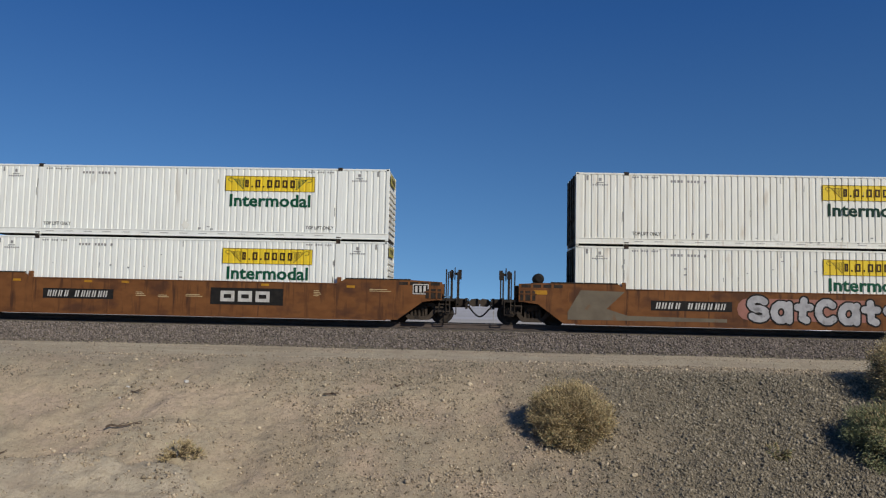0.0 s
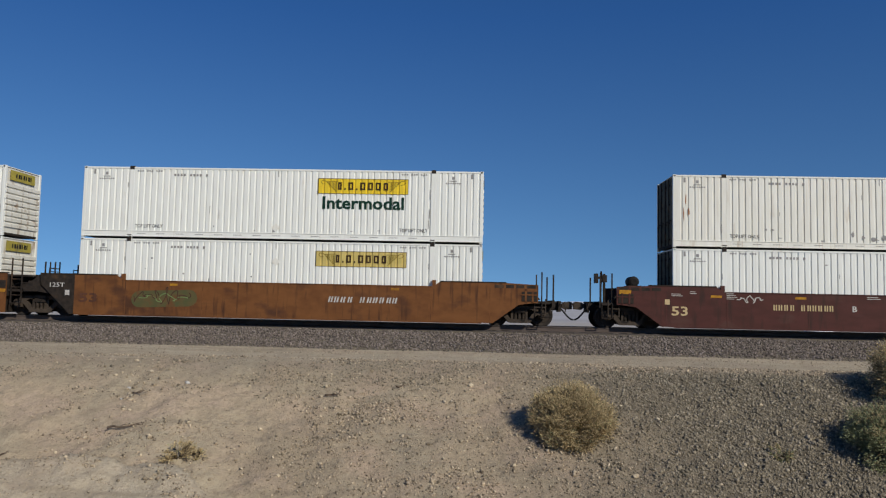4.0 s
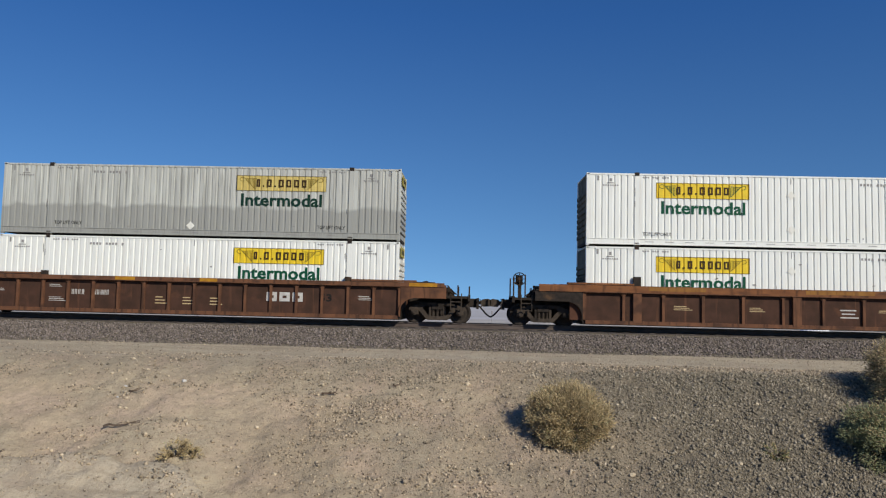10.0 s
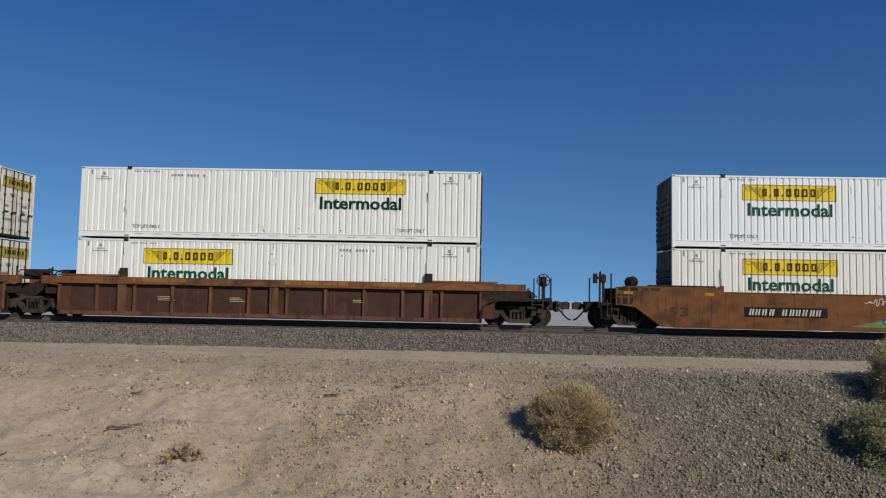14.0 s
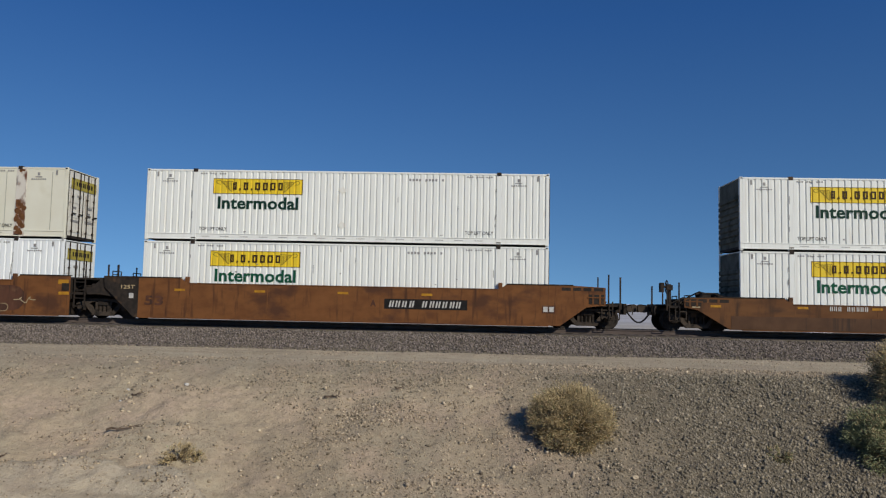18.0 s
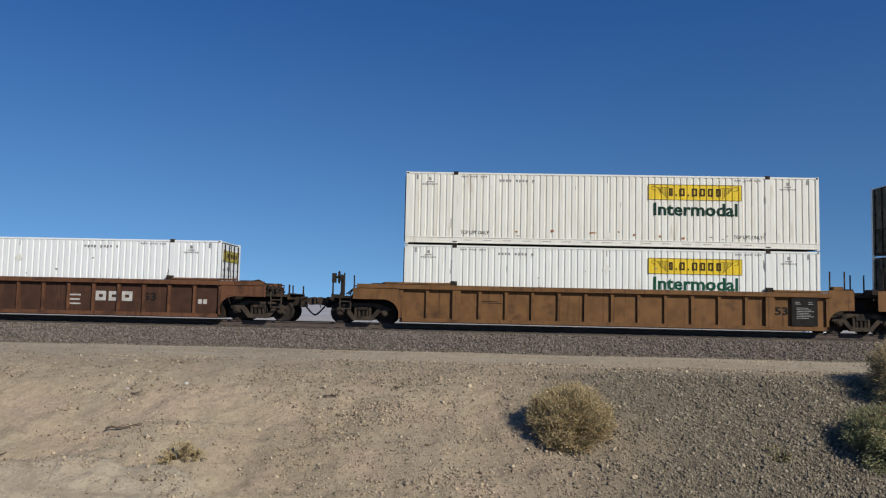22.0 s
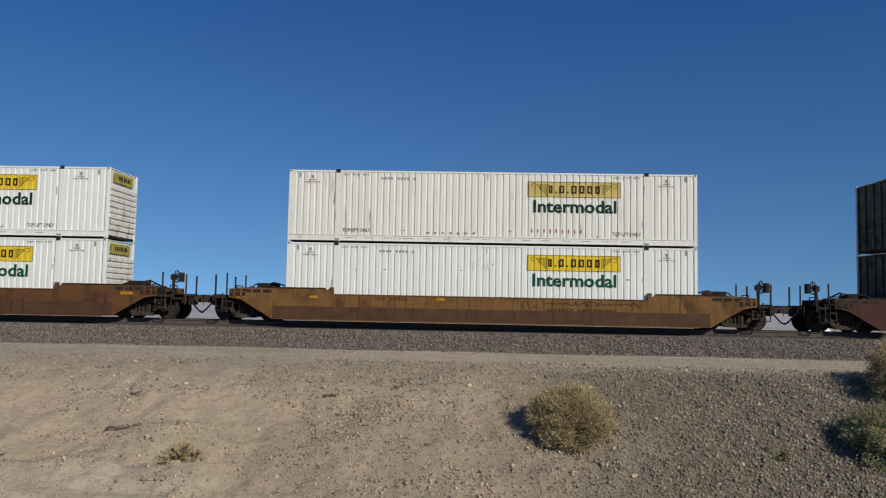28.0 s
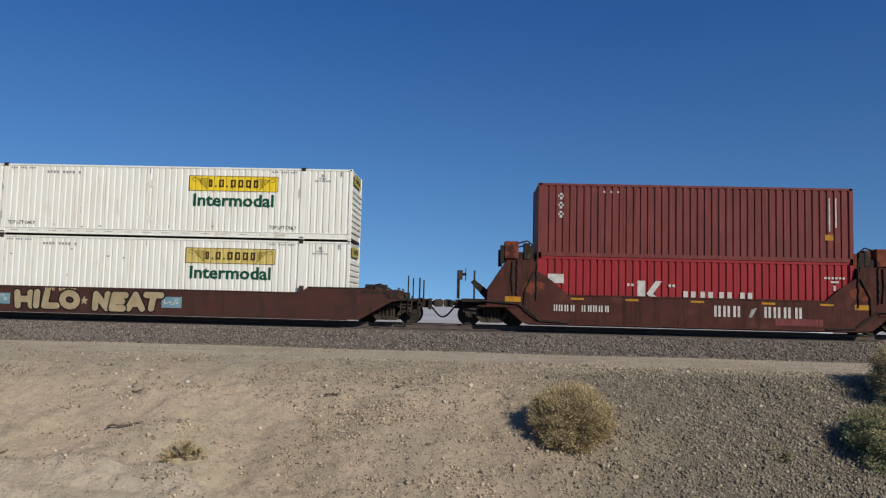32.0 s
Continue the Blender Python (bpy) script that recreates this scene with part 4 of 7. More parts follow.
def smooth_well(unit, left, right, paint, label, top=1.50, hi=1.71, foot=0.14, brakes=(False, False), tank=False, slope=1.0, truck_x=1.50):
    """Well car unit with plain sheet sides. left, right: 'free' or 'joint'."""
    ob = thing("well_car", label, "rail car", "cars of the train")
    L = LONG
    under = 0.95
    pts = []
    if left == "free":
        pts += [(-0.45, foot), (-0.45 - slope, under - 0.08), (-1.75 - 0.3 * slope, under), (-2.2, under), (-2.2, hi - 0.06), (-0.95, hi)]
    else:
        pts += [(-0.2, foot), (-1.40, hi - 0.4), (-1.45, hi)]
    pts += [(1.62, hi), (1.95, top), (L - 1.95, top), (L - 1.62, hi)]
    if right == "free":
        pts += [(L + 0.95, hi), (L + 2.2, hi - 0.06), (L + 2.2, under), (L + 1.75 + 0.3 * slope, under), (L + 0.45 + slope, under - 0.08), (L + 0.45, foot)]
    else:
        pts += [(L + 0.42, hi), (L + 0.42, foot)]
    side_sheet(ob, pts, paint)
    for s in (1, -1):
        part("bottom_flange", boxes((0.0, L, *sorted((-s * 1.495, -s * 1.40)), foot - 0.03, foot + 0.015)), paint, ob)
        part("top_flange", boxes((1.95, L - 1.95, *sorted((-s * 1.49, -s * 1.38)), top - 0.005, top + 0.03)), paint, ob)
        for x0, x1 in ((-0.95 if left == "free" else -1.45, 1.62), (L - 1.62, L + (0.95 if right == "free" else 0.42))):
            part("end_flange", boxes((x0, x1, *sorted((-s * 1.49, -s * 1.30)), hi - 0.005, hi + 0.035)), "grime", ob)
        for x in (1.8, L - 1.95):
            part("guide", boxes((x, x + 0.15, *sorted((-s * 1.44, -s * 1.33)), top, hi + 0.06)), paint, ob)
    well_floor(ob, foot)
    for x in ((-0.3,) if left == "free" else ()) + (2.0, 5.1, 8.1, 11.1, 14.15, L + 0.3):
        part("seam", boxes((x, x + 0.035, -1.475, -1.468, foot + 0.02, top - 0.01)), paint, ob)
    for end, kind in ((-1, left), (1, right)):
        if kind == "free":
            o = 0 if end < 0 else L
            # no opening here: a dark strip on the sheet paints the shade under the deck edge
            part("deck_gap", boxes((*sorted((o + end * 0.5, o + end * 2.1)), -1.474, -1.466, hi - 0.20, hi - 0.075)), "grime", ob, "dark strip painted as the shaded gap under the deck edge")
            for k in (0.85, 1.25, 1.65):
                part("deck_post", boxes((*sorted((o + end * k, o + end * (k + 0.09))), -1.478, -1.466, hi - 0.21, hi - 0.065)), paint, ob)
            part("step", tube(bmesh.new(), [(o + end * 2.35, -1.36, 1.0), (o + end * 2.35, -1.36, 0.42), (o + end * 2.75, -1.36, 0.42), (o + end * 2.75, -1.36, 1.0)], 0.022), "grime", ob)
            # raised dark plate on the solid side, put in for the dark open end frame
            part("hinge_box", soft_box(*sorted((o + end * 1.55, o + end * 2.15)), -1.485, -1.46, 1.0, min(1.38, hi - 0.12)), "grime", ob)
            for k in (1.68, 1.95):
                part("frame_post", boxes((*sorted((o + end * k, o + end * (k + 0.07))), -1.495, -1.484, 0.99, min(1.40, hi - 0.10))), paint, ob)
            part("frame_rail", boxes((*sorted((o + end * 1.5, o + end * 2.2)), -1.50, -1.484, min(1.24, hi - 0.2), min(1.28, hi - 0.16))), paint, ob)
    if left == "free":
        coupled_end(ob, 0, paint, brake=brakes[0], tank=tank, hi=hi, deck=min(1.02, hi - 0.3), rail_h=1.15 if hi > 1.65 else 0.9)
        add_truck(ob, -1.62, unit)
    else:
        joint_left(ob, paint, hi)
        if paint == "ttx":
            part("black_end", prism([(-0.21, foot - 0.01), (-1.415, hi - 0.41), (-1.465, hi - 0.02), (-0.05, hi - 0.02), (-0.05, foot - 0.01)], -1.476, -1.41), "grime", ob, "black-painted end of the side")
    if right == "free":
        coupled_end(ob, 1, paint, brake=brakes[1], hi=hi, deck=min(1.02, hi - 0.3), rail_h=1.15 if hi > 1.65 else 0.9)
        add_truck(ob, L + truck_x, unit)
    else:
        joint_right(ob, paint, hi)
        add_truck(ob, L + 1.64, unit)
    return ob


def fender(s, x, r=0.62, arc=100):
    """Curved wheel cover; s: 1 towards +x."""
    pts, inner = [], []
    for i in range(11):
        a = radians(90 - arc * i / 10)
        pts.append((x + s * r * math.cos(a), 0.42 + r * math.sin(a)))
        inner.append((x + s * (r - 0.05) * math.cos(a), 0.42 + (r - 0.05) * math.sin(a)))
    return prism(pts + inner[::-1], -1.48, -1.1), prism(pts + inner[::-1], 1.1, 1.48)


def ribbed_well(unit, left, right, label, chord="brown", panel="panel", rib="brown", pitch=1.03, top=1.60, chord_h=0.16,
                brakes=(False, False), stubs=False, wide=(), posts=0.9):
    """Well car unit with a top chord, inset panels and outside ribs."""
    ob = thing("well_car", label, "rail car", "cars of the train")
    L = LONG
    x0 = -0.12 if left == "free" else (-0.62 if stubs else -0.24)
    x1 = L + 0.12 if right == "free" else L + (0.62 if stubs else 0.24)
    for s in (1, -1):
        part("top_chord", boxes((x0 - (1.7 if left == "free" else 0.1), x1 + (1.7 if right == "free" else 0.1), *sorted((-s * 1.50, -s * 1.34)), top - chord_h, top)), chord, ob)
        part("bottom_chord", boxes((x0 + 0.1, x1 - 0.1, *sorted((-s * 1.47, -s * 1.30)), 0.155, 0.30)), rib, ob)
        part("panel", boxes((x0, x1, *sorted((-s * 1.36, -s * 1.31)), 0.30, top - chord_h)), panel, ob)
        for a, b in ((x0 - (0.6 if left == "free" else 0.0), 1.85), (L - 1.85, x1 + (0.6 if right == "free" else 0.0))):
            part("raised_edge", boxes((a, b, *sorted((-s * 1.49, -s * 1.2)), top + 0.02, top + 0.09)), chord, ob)
        n = round((x1 - x0 - 0.1) / pitch)
        step = (x1 - x0 - 0.1) / n
        key = "rib_%s_%.2f" % (rib, top)
        me = shared(key, lambda: prism([(0, 0.30), (0.10, 0.30), (0.10, top - chord_h), (0, top - chord_h)], -0.045, 0.055), rib)
        for i in range(n + 1):
            r = part("rib", me, rib, ob)
            r.location = (x0 + i * step, -s * 1.405, 0)
        fin = shared("rib_fin_%s_%.2f" % (rib, top), lambda: prism([(-0.10, top - chord_h), (0.20, top - chord_h), (0.10, top - chord_h - 0.16), (0.0, top - chord_h - 0.16)], -0.03, 0.05), rib)
        for i in range(n + 1):
            r = part("rib_gusset", fin, rib, ob)
            r.location = (x0 + i * step, -s * 1.395, 0)
        part("chord_lip", boxes((x0, x1, *sorted((-s * 1.515, -s * 1.48)), top - chord_h - 0.012, top - chord_h + 0.018)), rib, ob)
        for x in wide:
            part("post", boxes((x - 0.16, x + 0.16, *sorted((-s * 1.485, -s * 1.355)), 0.24, top - chord_h + 0.002)), rib, ob)
        for x in (1.98, L - 1.98):
            if stubs:
                part("guide", boxes((x - 0.14, x + 0.14, *sorted((-s * 1.44, -s * 1.3)), top, top + 0.36)), "grime", ob)
            else:
                part("guide", boxes((x - 0.12, x + 0.12, *sorted((-s * 1.46, -s * 1.3)), top + 0.0, top + 0.17)), "grime", ob)
    well_floor(ob, 0.13, x0, x1)
    for end, kind in ((0, left), (1, right)):
        sg = -1 if end == 0 else 1
        ex = x0 if end == 0 else x1
        if kind == "free":
            coupled_end(ob, end, chord, brake=brakes[end], hi=top - 0.1, deck=1.12, rail_h=posts, side_wheel=stubs)
            tx = -1.62 if end == 0 else L + 1.55
            for y0, y1 in ((-1.47, -1.42), (1.42, 1.47)):
                wx = tx - sg * 0.89
                arc = [(wx - sg * 0.58 * math.cos(radians(a)), 0.42 + 0.58 * math.sin(radians(a))) for a in range(0, 91, 10)]
                part("end_panel", prism([(ex, top - chord_h), (ex, 0.25), (arc[0][0], 0.25)] + arc + [(tx + sg * 0.35, 1.0), (tx + sg * 0.35, top - chord_h)], y0, y1), "grime" if stubs else rib, ob)
                rim = [(wx - sg * r * math.cos(radians(a)), 0.42 + r * math.sin(radians(a))) for r, seq in ((0.61, range(-15, 91, 10)), (0.57, range(85, -16, -10))) for a in seq]
                part("fender", prism(rim, *((y0 - 0.05, y0 - 0.002) if y0 < 0 else (y1 + 0.002, y1 + 0.05))), "grime" if stubs else chord, ob)
            add_truck(ob, tx, unit)
        else:
            tx = -1.64 if end == 0 else L + 1.64
            for y0, y1 in ((-1.46, -1.40), (1.40, 1.46)):
                m = tx - sg * 0.44
                wx = tx - sg * 0.89
                if stubs:
                    part("end_panel", prism([(ex, top), (ex, 1.30), (m + sg * 0.1, 1.36), (m + sg * 0.1, top)], y0, y1), chord, ob)
                    part("end_plate", prism([(ex, 1.30), (ex, 0.95), (m, 0.95), (m, 1.34)], y0 * 0.9, y1 * 0.9), "grime", ob)
                else:
                    arc = [(wx - sg * 0.52 * math.cos(radians(a)), 0.42 + 0.52 * math.sin(radians(a))) for a in range(0, 91, 10)]
                    part("end_panel", prism([(ex, top + 0.12), (ex, 0.25), (arc[0][0], 0.25)] + arc + [(m, 0.94), (m, top + 0.12)], y0, y1), chord, ob)
            part("end_sill", boxes((min(ex, tx), max(ex, tx), -0.5, 0.5, 0.74, 1.36)), "grime", ob)
            part("end_deck", boxes((min(ex, m), max(ex, m), -1.39, 1.39, top - 0.12, top - 0.02)), "grime", ob)
            for k in ((0.12, 0.68) if not stubs else (0.35,)):
                for yy in (0.0, 2.55):
                    r = part("stanchion", shared("joint_post_tall%d" % stubs, lambda: stanchion_mesh(0.36 if stubs else 0.85, 0.04), "grime"), "grime", ob)
                    r.location = (ex + sg * k, yy, top)
            if not stubs:
                part("end_bracket", soft_box(*sorted((ex + sg * 0.18, ex + sg * 0.56)), -1.45, -1.15, top + 0.12, top + 0.26), chord, ob, "rusty bracket")
                part("brake_gear", boxes((*sorted((ex + sg * 0.6, ex + sg * 1.05)), -1.2, -0.6, top - 0.02, top + 0.18)), "grime", ob)
            if stubs:
                v = part("brake_gear", shared("valve_l", valve_mesh, "grime"), "grime", ob, "brake cylinder, pipes and levers")
                v.location = (m - sg * 0.3, 0.4, top)
            if end == 1:
                add_truck(ob, tx, unit)
    return ob


# ---- ground, ditch bank, service road, track bed ----
TRACK_Y = 31.405
PROFILE = [(-3500, -0.8), (2.5, -0.8), (4.0, -1.0), (11.5, -4.0), (13.0, -4.1), (14.5, -3.70), (21.6, -1.08), (22.6, -0.93),
           (27.2, -0.80), (29.35, -0.36), (29.7, -0.33), (30.25, -0.22), (32.56, -0.22), (33.1, -0.33), (33.5, -0.36), (35.6, -0.80),
           (40.0, -1.0), (4500, -1.0)]
PY, PZ = np.array([p[0] for p in PROFILE]), np.array([p[1] for p in PROFILE])


def ledge(x, y):
    """A pale crusted shelf with a broken edge low on the bank."""
    edge = 16.75 - max(0.0, x + 6.4) * 0.85 + 0.22 * noise.noise((x * 1.3, 0.5, 7.0)) + 0.08 * noise.noise((x * 4.0, 1.5, 3.0))
    return min(1.0, max(0.0, (edge - y) / 0.16)) * min(1.0, max(0.0, (-4.4 - x) / 0.3))


def ground_z(x, y):
    z = float(np.interp(y, PY, PZ))
    if 11 < y < 28:
        bank = min(1.0, max(0.0, (22.3 - y) / 1.2)) * min(1.0, max(0.0, (y - 11.5) / 2))
        z += bank * (0.11 * noise.noise((x * 0.33, y * 0.25, 1.7)) + 0.10 * noise.noise((x * 0.9, y * 0.6, 5.1))
                     + 0.05 * noise.noise((x * 2.3, y * 2.3, 9.4)) + 0.03 * noise.noise((x * 4.4, y * 4.4, 6.2)) + 0.018 * noise.noise((x * 7, y * 7, 2.2)))
        if x < -1.5:
            k = bank * min(1.0, (-1.5 - x) / 2)
            lump = noise.noise((x * 0.55, y * 0.8, 14.2))
            z += k * (0.09 * max(0.0, lump) - 0.06 * max(0.0, noise.noise((x * 1.1, y * 1.0, 31.0))) + 0.06 * abs(noise.noise((x * 1.6, y * 1.6, 21.3))))
            # rain has cut small runnels and crumbling lumps into the bare soil
            z += k * (0.045 * abs(noise.noise((x * 1.9 + 0.4 * y, y * 0.7, 40.0))) + 0.035 * abs(noise.noise((x * 3.3, y * 2.6, 44.0))) + 0.022 * abs(noise.noise((x * 6.5, y * 6.0, 48.0))))
        z += 0.17 * ledge(x, y)
        road = min(1.0, max(0.0, (y - 22.0) / 0.8)) * min(1.0, max(0.0, (27.4 - y) / 0.6))
        z += road * (0.03 * noise.noise((x * 0.25, y * 1.3, 3.3)) + 0.012 * noise.noise((x * 2, y * 4, 7.7)))
    elif y > 45:
        z += 0.25 * noise.noise((x * 0.03, y * 0.05, 4.4)) * min(1.0, (y - 45) / 30)
    return z


def smooth01(a, b, v):
    k = min(1.0, max(0.0, (v - a) / (b - a)))
    return k * k * (3 - 2 * k)


def gravelly(x, y):
    """How stony the soil is: 0 bare sand, 1 gravel."""
    n = noise.noise((x * 0.28, y * 0.35, 6.6)) + 0.5 * noise.noise((x * 0.9, y * 0.9, 2.9))
    right = smooth01(-0.4, 3.1, x + 1.3 * n) * 0.62 + 0.38 * smooth01(2.5, 8.0, x + n)
    middle = 0.24 * smooth01(-6.5, -2.5, x + 1.5 * n) * smooth01(-0.35, 0.5, n + 0.15)
    crest = 0.30 * smooth01(19.8, 21.4, y) * (0.6 + 0.4 * smooth01(-9, -4, x))
    if 26.9 < y < 36:
        return 1.0
    k = smooth01(21.7, 23.4, y + 0.9 * n) if y > 20 else 0.0
    bare = (1 - k) * (min(1.0, max(right, middle, crest) + 0.08 * max(0, n))) + k * (0.10 + 0.3 * max(0.0, n))
    return bare * (1 - 0.85 * ledge(x, y)) if y < 18 else bare


def axis(stops):
    out = []
    for a, b, d in stops:
        out += list(np.arange(a, b, d))
    return out + [stops[-1][1]]


def make_ground():
    xs = axis([(-4000, -400, 600), (-400, -60, 34), (-60, -20, 2.0), (-20, 20, 0.13), (20, 60, 2.0), (60, 400, 34), (400, 4000, 600)])
    ys = axis([(-3500, -100, 500), (-100, 0, 20), (0, 11, 1.0), (11, 14, 0.3), (14, 23, 0.11), (23, 30.5, 0.22), (30.5, 36, 0.5), (36, 60, 4), (60, 400, 30), (400, 4500, 400)])
    nx, ny = len(xs), len(ys)
    verts, grav, pale = [], [], []
    for y in ys:
        for x in xs:
            near = -70 < x < 70
            verts.append((x, y, ground_z(x, y) if near or y > 45 else float(np.interp(y, PY, PZ))))
            pale.append(1.0 if y > 36 else smooth01(20.9, 23.8, y + 1.1 * noise.noise((x * 0.5, y * 0.6, 3.1)) + 0.5 * noise.noise((x * 1.7, y * 1.2, 1.1))) * (0.75 + 0.3 * noise.noise((x * 0.15, y * 1.6, 8.8))) if y > 20 else 0.6 * ledge(x, y) if 12 < y < 18 else 0.0)
            grav.append(gravelly(x, y) if near and 10 < y < 45 else 0.0 if y > 40 else 0.25)
    idx = np.arange(nx * ny).reshape(ny, nx)
    faces = np.stack([idx[:-1, :-1], idx[:-1, 1:], idx[1:, 1:], idx[1:, :-1]], -1).reshape(-1, 4)
    me = bpy.data.meshes.new("ground")
    me.from_pydata(verts, [], faces.tolist())
    at = me.attributes.new("gravel", "FLOAT", "POINT")
    at.data.foreach_set("value", grav)
    at = me.attributes.new("pale", "FLOAT", "POINT")
    at.data.foreach_set("value", pale)
    me.shade_smooth()
    me.materials.append(M["soil"])
    tagged(new("ground", me), "pale pinkish desert sand with a stony ditch bank", "ground", kind="structure")


make_ground()


def stones(name, label, material, spots, seed):
    """Loose broken stones (x, y, z, size) as one mesh."""
    rs = np.random.RandomState(seed)
    n = len(spots)
    base = np.array([(1, 0, 0), (0, 1, 0), (-1, 0, 0), (0, -1, 0), (0, 0, 1), (0, 0, -1)], float)
    tri = np.array([(0, 1, 4), (1, 2, 4), (2, 3, 4), (3, 0, 4), (1, 0, 5), (2, 1, 5), (3, 2, 5), (0, 3, 5)])
    v = base[None] * rs.uniform(0.6, 1.15, (n, 6, 1)) + rs.uniform(-0.25, 0.25, (n, 6, 3))
    v *= rs.uniform(0.55, 1.2, (n, 1, 3))
    ang = rs.uniform(0, 2 * math.pi, (n, 3))
    c, s = np.cos(ang), np.sin(ang)
    for a, (i, j) in enumerate(((0, 1), (1, 2), (0, 2))):
        p, q = v[:, :, i].copy(), v[:, :, j].copy()
        v[:, :, i] = p * c[:, a:a + 1] - q * s[:, a:a + 1]
        v[:, :, j] = p * s[:, a:a + 1] + q * c[:, a:a + 1]
    sp = np.array(spots)
    v = v * (sp[:, 3] / 2)[:, None, None] + sp[:, None, :3]
    f = (tri[None] + 6 * np.arange(n)[:, None, None]).reshape(-1, 3)
    me = bpy.data.meshes.new(name)
    me.vertices.add(n * 6)
    me.vertices.foreach_set("co", v.reshape(-1))
    me.loops.add(f.size)
    me.loops.foreach_set("vertex_index", f.reshape(-1).astype(np.int32))
    me.polygons.add(len(f))
    me.polygons.foreach_set("loop_start", np.arange(0, f.size, 3, dtype=np.int32))
    me.update(calc_edges=True)
    me.validate()
    me.materials.append(M[material])
    return tagged(new(name, me), label, "stones", kind="stuff")


def scatter_ballast():
    rnd = random.Random(5)
    out = []
    for _ in range(48000):
        x = rnd.uniform(-23, 23)
        y = 26.7 + 3.3 * rnd.random() ** 0.85
        if y < 27.25 + 0.35 * noise.noise((x * 0.8, 4.0, 2.0)) and rnd.random() < 0.8:
            continue
        d = rnd.uniform(0.055, 0.12)
        out.append((x, y, float(np.interp(y, PY, PZ)) + rnd.uniform(-0.02, 0.045), d))
    for _ in range(3500):
        x, y = rnd.uniform(-23, 25), rnd.uniform(33.1, 35.8)
        out.append((x, y, float(np.interp(y, PY, PZ)) + 0.01, rnd.uniform(0.05, 0.09)))
    return out


def scatter_bank():
    rnd = random.Random(8)
    out = []
    while len(out) < 135000:
        x, y = rnd.uniform(-14, 15), 14.0 + 9.4 * rnd.random()
        g = gravelly(x, y)
        heap = smooth01(0.02, 0.42, noise.noise((x * 0.45, y * 0.7, 51.0)) + 0.5 * noise.noise((x * 1.3, y * 1.6, 53.0)))
        if rnd.random() > 0.05 + 0.20 * heap + 0.22 * smooth01(-4.8, -3.4, x) + 0.80 * g * g:
            continue
        d = min(0.15, 0.028 + 0.023 * rnd.expovariate(1.0)) * (0.62 + 0.38 * max(g, 0.8 * heap)) * 0.93
        out.append((x, y, ground_z(x, y) + d * 0.18, d))
    while len(out) < 146000:
        x, y = rnd.uniform(-18, 18), rnd.uniform(22.2, 27.2)
        if rnd.random() < 0.25 + 0.75 * smooth01(0.0, 0.4, noise.noise((x * 0.35, y * 1.7, 61.0))):
            out.append((x, y, ground_z(x, y), min(0.085, 0.02 + 0.014 * rnd.expovariate(1.0))))
    return out


stones("ballast_stones", "grey crushed ballast stones along the track", "ballast", scatter_ballast(), 3)
bank = scatter_bank()


def stony(s):
    """Darker gravel lies on the +x side of the bank alone."""
    mixed = math.sin(s[0] * 913.7 + s[1] * 417.3)
    if 20.0 < s[1] < 22.9 and s[0] < 0.5:
        return mixed > -0.1
    return s[0] + 0.9 * mixed > 0.2 and gravelly(s[0], s[1]) + 0.12 * mixed > 0.55


stones("bank_pebbles", "buff pebbles on the sandy ditch bank", "pebble", [s for s in bank if not stony(s)], 4)
stones("bank_gravel", "dull grey-brown gravel on the ditch bank", "gravel", [s for s in bank if stony(s)], 6)


def loose_rock(x, y, d, m, label, seed):
    rnd = random.Random(seed)
    bm = bmesh.new()
    bmesh.ops.create_icosphere(bm, subdivisions=2, radius=d / 2)
    for v in bm.verts:
        k = 1 + 0.35 * noise.noise(v.co * (3 / d) + Vector((seed, 0, 0)))
        v.co = Vector((v.co.x * k, v.co.y * k * 0.8, v.co.z * k * 0.65))
    ob = part("rock", bm, m)
    ob.matrix_basis = pose(x, y, ground_z(x, y) + d * 0.15, 0, 0, rnd.uniform(0, 360))
    tagged(ob, label, "rock", "rocks on the bank")


for i, (x, y, d) in enumerate(((-7.59, 20.5, 0.15), (0.02, 20.9, 0.17), (-3.1, 21.4, 0.10), (-9.7, 20.8, 0.13), (-5.0, 18.4, 0.12), (1.0, 17.2, 0.12),
                               (-2.1, 18.9, 0.11), (4.6, 19.2, 0.14), (6.1, 17.5, 0.13), (-1.2, 20.2, 0.1), (3.6, 16.9, 0.15), (-4.1, 16.6, 0.12), (7.5, 20.3, 0.12))):
    loose_rock(x, y, d, "letter" if i == 0 else "clod", "whitish stone on the bank" if i == 0 else "buff stone lying on the bank", i)


def scatter_clods():
    """Crumbled lumps of soil: a line down the bank, a heap round the grass tuft, a spread under the crest."""
    rnd = random.Random(19)
    out = []
    for cx, cy, rx, ry, n in ((-8.75, 20.1, 0.28, 0.75, 150), (-7.1, 17.8, 0.75, 0.55, 210), (-5.9, 17.2, 0.6, 0.4, 90), (-4.2, 20.6, 1.1, 0.6, 330),
                              (-9.6, 20.9, 0.9, 0.25, 80), (-8.3, 16.6, 0.8, 0.25, 90), (-2.2, 19.3, 0.9, 0.9, 160), (0.2, 21.0, 1.2, 0.5, 220), (-6.6, 16.1, 0.7, 0.2, 60)):
        for _ in range(n):
            x, y = rnd.gauss(cx, rx), rnd.gauss(cy, ry)
            d = min(0.15, 0.035 + 0.028 * rnd.expovariate(1.0))
            out.append((x, y, ground_z(x, y) + d * 0.15, d))
    return out


